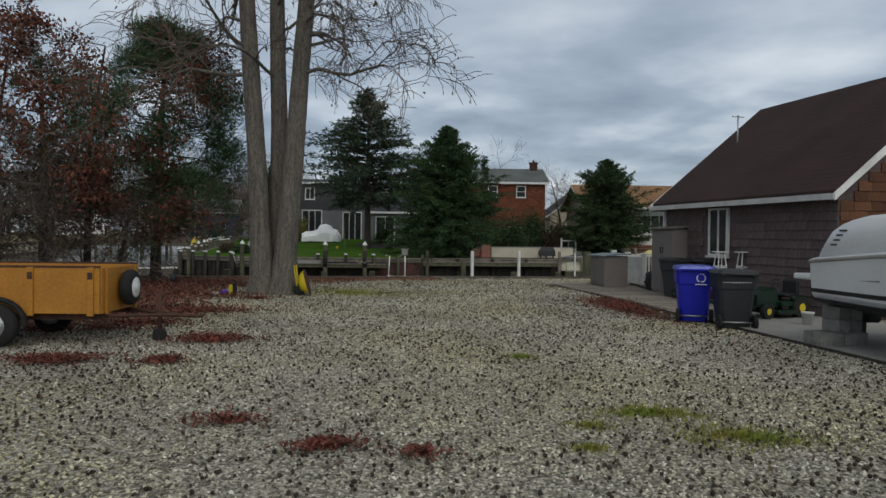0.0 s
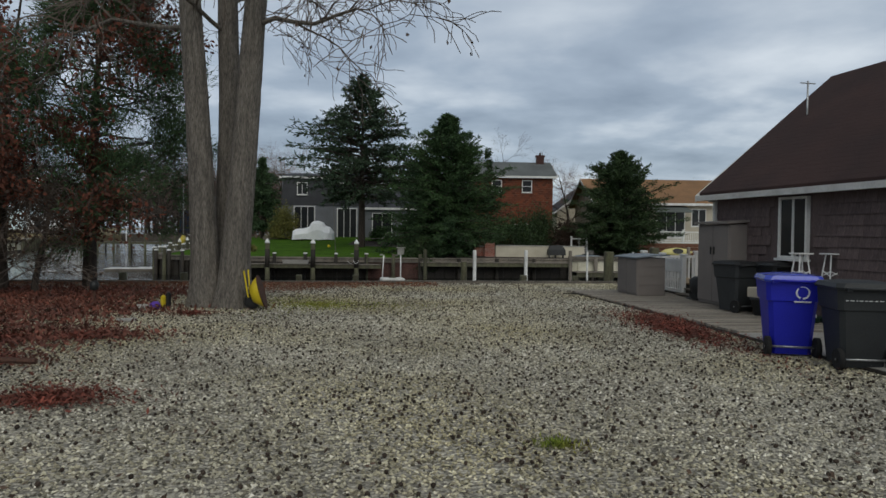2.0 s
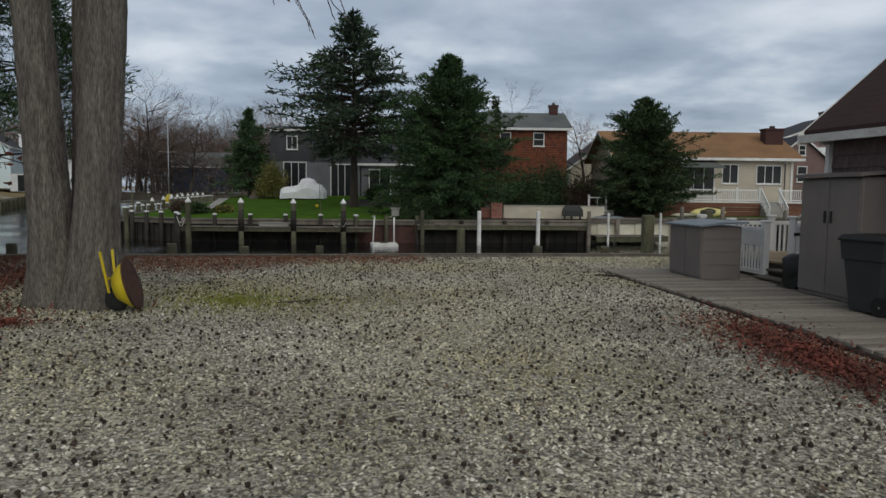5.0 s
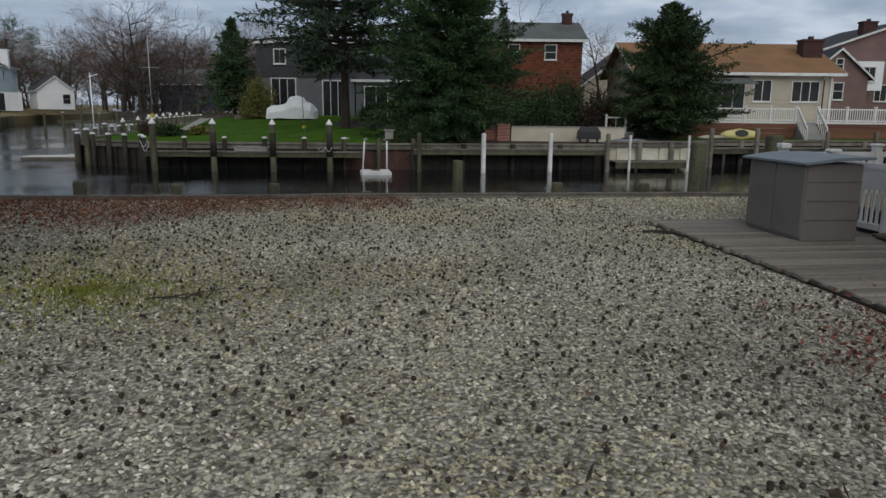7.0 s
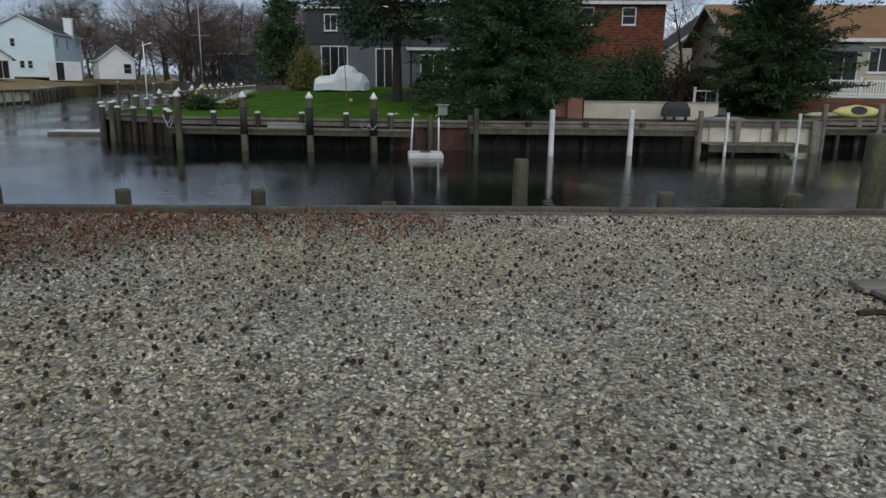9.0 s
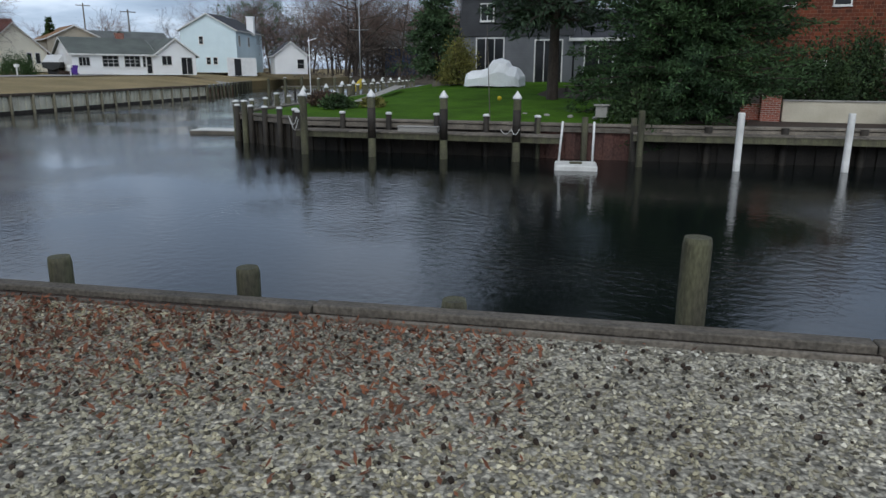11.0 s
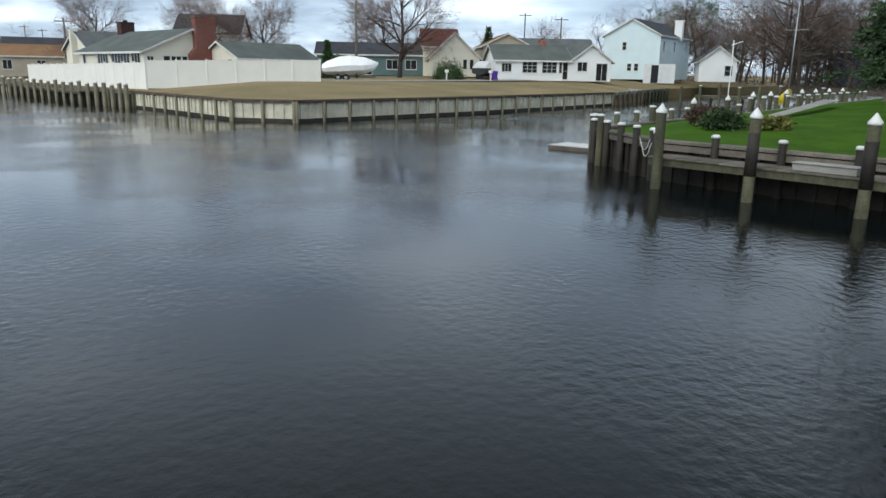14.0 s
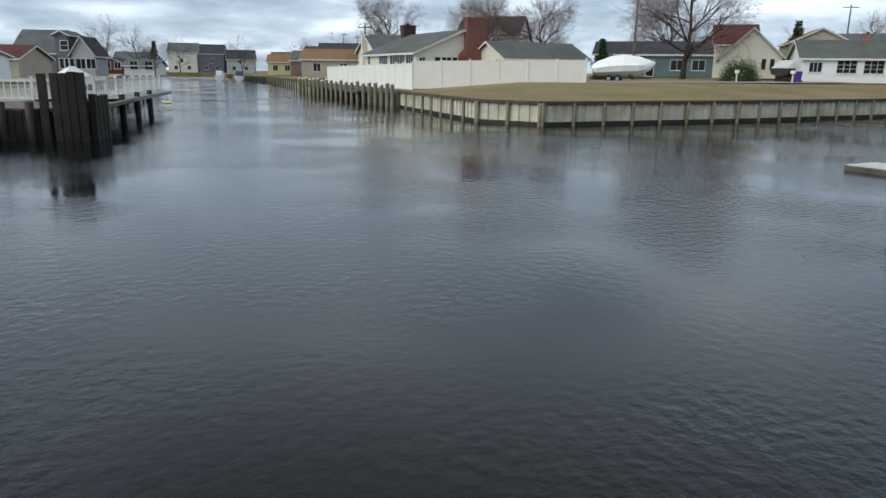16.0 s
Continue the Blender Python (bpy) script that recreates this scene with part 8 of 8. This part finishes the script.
undergrowth("undergrowth", -32, 20, 100, 112, 3.5, 7000, M_twig_red, "reddish leafless undergrowth of the far wood")
undergrowth("undergrowth", -150, -70, 135, 150, 4.5, 7000, M_twig, "brown leafless undergrowth of the far wood")
long_pine(pose(-79.5, 131, 1.0), 15, 9, "tall green pine behind the blue house", 95, 0.35, 40)
conifer("cedar_tree", pose(-88.5, 95.5, 1.2), 7.2, 4.6, M_hedge, "dark green cedar behind the white house", 96, 0.05, 36, 8, 1.0, (0.4, 0.14))
conifer("cedar_tree", pose(-86, 98.5, 1.2), 5.8, 4.0, M_hedge, "dark green cedar behind the white house", 97, 0.05, 36, 8, 1.0, (0.4, 0.14))
gable_house("house", pose(-46.2, 116, 1.0, 0, 0, 8), 8, 8, 4.0, 6.2, M_navy, M_roof_grey, "blue house beyond the side canal", (("front", 5.5, 1.3, 0.9, 1.1, 1, 2),))
gable_house("house", pose(-34, 126, 1.0, 0, 0, 8), 12, 9, 3.4, 6.0, M_greyside, M_roof_dark, "grey house beyond the side canal")
# utility poles
for x, y, h, arm in ((-73.5, 64.6, 8.6, 0), (-116.7, 127.8, 13.2, 1), (-230, 47.8, 12, 1), (-232, 52.2, 11.3, 1), (-120, 42, 7.9, 1), (-98, 120, 11, 1)):
    up = thing("utility_pole", pose(x, y, 0.8, 0, 0, 60), "tall wooden utility pole", "pole", "utility poles")
    bm = bmesh.new(); cyl(bm, (0, 0, -0.3), (0, 0, h), 0.17, 0.12, 9); part("pole", bm, M_timber, up)
    if arm:
        bm = bmesh.new(); bx(bm, -1.3, 1.3, -0.06, 0.06, h - 0.5, h - 0.35); part("crossarm", bm, M_timber, up)
# masts and kayak in the side canal
mast = thing("sail_boat", pose(-30.0, 77.1, WATER + 0.1, 0, 0, 100), "small sailing boat with a tall mast and a yellow cover", "boat")
bm = bmesh.new(); loft(bm, [[(x, -w, 0.6), (x, w, 0.6), (x, w * 0.7, 0.1), (x, 0, -0.3), (x, -w * 0.7, 0.1)] for x, w in ((-2.4, 0.6), (-1, 0.9), (1, 0.9), (2.2, 0.4), (2.7, 0.03))], False); part("hull", bm, M_hull, mast)
bm = bmesh.new(); cyl(bm, (0.4, 0, 0.5), (0.4, 0, 9.2), 0.06, 0.035, 8); part("mast", bm, M_steel, mast)
bm = bmesh.new(); cyl(bm, (0.4, 0, 6.3), (0.4, 0.9, 6.35), 0.02, n=5); cyl(bm, (0.4, 0, 6.3), (0.4, -0.9, 6.35), 0.02, n=5); part("spreader", bm, M_steel, mast)
bm = bmesh.new(); loft(bm, [[(x, r * math.cos(i * math.tau / 8), z + r * 1.6 * math.sin(i * math.tau / 8)) for i in range(8)] for x, r, z in ((0.5, 0.28, 1.7), (-0.6, 0.25, 1.35), (-1.9, 0.1, 1.2))]); part("sail_cover", bm, M_yellow, mast, "yellow sail cover")
fp = thing("flagpole", pose(-40.4, 85.7, 0), "white pole with a small yardarm", "pole")
bm = bmesh.new(); cyl(bm, (0, 0, -2.5), (0, 0, 5.0), 0.07, 0.04, 8); part("pole", bm, M_white, fp)
bm = bmesh.new(); cyl(bm, (-0.2, 0, 4.6), (0.9, 0, 4.9), 0.04, 0.03, 6); part("yardarm", bm, M_white, fp)
dock(pose(-46, 88.5, 0, 0, 0, 30), 12, 1.6, -0.1, "grey plank dock in the side canal", 0.5, 0.25, 4)
for k in range(9):
    piling("piling", pose(-47 + 1.6 * k, 87.6 + 0.9 * k, 0), 0.75 + 0.1 * (k % 3), 0.15, M_timber_green, "weathered piling in the side canal", "side canal pilings", "disc" if k % 2 else None)

# ---- the long canal to the left ----
dk = thing("dock", pose(0, 0, 0), "dark timber dock with tall sheet piles on the near bank", "dock")
for k in range(5):
    y = 19.95 + 0.31 * k + (0.14 if k else 0)
    bm = bmesh.new(); bx(bm, -34.5, -34.25, y - 0.145, y + 0.145, -2.6, 1.33 + 0.05 * math.sin(k * 3) + 0.02 * k, 0.02); part("upright_board", bm, M_timber_dark, dk)
for k in range(4):
    x = -34.75 - 0.46 * k
    bm = bmesh.new(); bx(bm, x - 0.21, x + 0.21, 21.5 + 0.03 * k, 21.75 + 0.03 * k, -2.6, 0.56 + 0.05 * math.sin(k * 5) - 0.03 * k, 0.02); part("upright_board", bm, M_timber_dark, dk)
for k in range(8):
    bm = bmesh.new(); bx(bm, -34.62, -34.45, 17.3 + 0.3 * k, 17.58 + 0.3 * k, -2.6, -0.02 - 0.03 * (k % 3), 0.01); part("face_board", bm, M_timber_dark, dk)
bm = bmesh.new(); bx(bm, -44, -34.6, 17.0, 21.4, -0.15, 0.0); part("deck", bm, M_timber, dk)
bm = bmesh.new(); bx(bm, -60, -41, 13.5, 21.0, -0.2, 0.0); part("deck", bm, M_concrete, dk)
for x, y in ((-34.4, 19.4), (-35, 21.3), (-34.4, 18.4), (-44, 20.8), (-48, 20.8), (-52, 20.8)):
    bm = bmesh.new(); cyl(bm, (x, y, -2.7), (x, y, 0.25), 0.16, n=9); part("support_post", bm, M_timber_dark, dk)
wr = thing("railing", pose(0, 0, 0), "white railing along the neighbouring docks", "railing")
railing(wr, (-60, 20.2, 0), (-42, 20.0, 0), 0.0, 1.0, 0.3, 2.2)
railing(wr, (-42, 20.0, 0), (-42, 14.5, 0), 0.0, 1.0, 0.3, 2.2)
dock(pose(-84, 13.2, 0, 0, 0, 6), 22, 2.4, -0.3, "pale dock of the neighbouring houses", 0.6, 0.3, 5, M_concrete)
fb = thing("boat_shed", pose(-74, 11.2, 0, 0, 0, 8), "low white boat cover beside the dock", "boat cover")
bm = bmesh.new(); loft(bm, [[(x, -1.2, 0.2), (x, 1.2, 0.2), (x, 1.1, 0.9), (x, 0, h), (x, -1.1, 0.9)] for x, h in ((0, 1.3), (2, 1.7), (5, 1.7), (7, 1.2))], False); part("cover", bm, M_wrap, fb)
kayak(pose(-64.5, 19.6, WATER + 0.15, 0, 0, 20), 3.0, M_shrub_yellow, "pale yellow kayak on a float")
for x, y, a, w, d, e, r, wm, rm_, lbl, al in (
    (-110, -5.6, 84, 5.4, 9, 3.0, 5.9, M_mauvegrey, M_roof_grey, "grey-brown two-storey house by the canal", "x"), (-106.8, 0.6, 84, 1.5, 5, 5.2, 5.6, M_greyside, M_roof_grey, "tall grey house wing by the canal", "y"), (-107, 2.3, 84, 2.8, 5, 2.9, 4.9, M_whitegrey, M_roof_dark, "pale grey gabled house by the canal", "y"),
    (-86, -6, 84, 9, 8, 1.9, 3.2, M_beige, M_roof_red, "beige house with a reddish roof by the canal", "x"), (-70, -4, 84, 8, 8, 1.9, 2.7, M_whiteside, M_roof_grey, "low white house by the canal", "x"), (-154, -5, 88, 4, 8, 2.0, 3.0, M_barnred, M_roof_dark, "dark red building by the canal", "y"),
    (-130, 4.0, 88, 5, 8, 1.5, 2.5, M_whiteside, M_roof_grey, "low white building by the canal", "x"),
    (-268, -9, 88, 9.5, 9, 6.8, 9.8, M_cream, M_roof_grey, "cream house at the far canal end", "x"), (-264, 1.6, 88, 8, 9, 6.3, 9.3, M_greyside, M_roof_dark, "grey house at the far canal end", "x"), (-262, 10.6, 88, 9, 9, 4.6, 7.6, M_whitegrey, M_roof_dark, "pale grey house with a low dark roof", "x"), (-266, -26, 88, 11, 9, 4, 6.5, M_whitegrey, M_roof_grey, "pale house at the far canal end", "x"),
    (-122, 32.0, 80, 9.5, 9, 2.8, 4.4, M_beige, M_roof_tan, "low beige house with a tan roof", "x"), (-184, 25.6, 84, 6.3, 6, 3.0, 4.6, M_yellowside, M_roof_tan, "small yellow boat house", "x"), (-178, 34, 80, 9, 9, 4.0, 6.6, M_darkside, M_roof_dark, "dark slate house by the canal", "x"), (-150, 36, 80, 12, 9, 4.0, 6.4, M_beige, M_roof_dark, "beige house by the canal", "x"), (-180, 31, 80, 12, 9, 3.4, 5.6, M_pinkside, M_roof_grey, "mauve house by the canal", "x"), (-205, 26, 84, 12, 9, 3.6, 5.8, M_whitegrey, M_roof_grey, "pale house by the canal", "x")):
    op = (("front", w * 0.2, 1.0, 1.1, 1.2, 2, 1), ("front", w * 0.65, 1.0, 1.1, 1.2, 2, 1)) + ((("front", w * 0.42, 3.3, 0.9, 1.1, 1, 2),) if e > 3.9 else ())
    gable_house("house", pose(x, y, 0.5, 0, 0, a), w, d, e, r, wm, rm_, lbl, op, None, al)
for x, y, l, mt in ((-202.5, 13.0, 7, M_hull), (-201, 18.0, 7, M_hull)):
    pb = thing("motor_boat", pose(x, y, WATER + 0.2, 0, 0, 0), "white cabin boat moored at the far canal end", "boat")
    bm = bmesh.new(); loft(bm, [[(q, -w, 1.1), (q, w, 1.1), (q, w * 0.8, 0.1), (q, 0, -0.4), (q, -w * 0.8, 0.1)] for q, w in ((-3.5, 0.1), (-2, 1.1), (1, 1.3), (3.5, 1.2))], False); part("hull", bm, mt, pb)
    bm = bmesh.new(); bx(bm, -0.8, 1.8, -0.9, 0.9, 1.1, 2.3, 0.2); part("cabin", bm, M_hull if y < 15 else M_navy, pb)
for x, y, s in ((-138, 5, 0.62), (-141, -2, 0.55), (-128, 9, 0.45), (-170, -8, 0.9), (-185, -14, 0.9), (-200, -6, 0.8), (-258, -4, 0.9), (-256, 16, 0.9), (-225, 34, 0.9), (-190, 44, 0.8), (-160, 50, 0.8)):
    copy_thing((W1, W2)[int(x) % 2], pose(x, y, 0.4, 0, 0, x * 7)).scale = (s, s, s)
conifer("cedar_tree", pose(-116, -11, 0.4), 10.5, 4.4, M_needle, "dark green cedar behind the canal houses", 98, 0.05, 36, 8, 1.0, (0.45, 0.16))
conifer("cedar_tree", pose(-235, -8, 0.3), 9.0, 4.5, M_needle, "dark green cedar at the far canal end", 99, 0.05, 36, 8, 1.0, (0.5, 0.18))
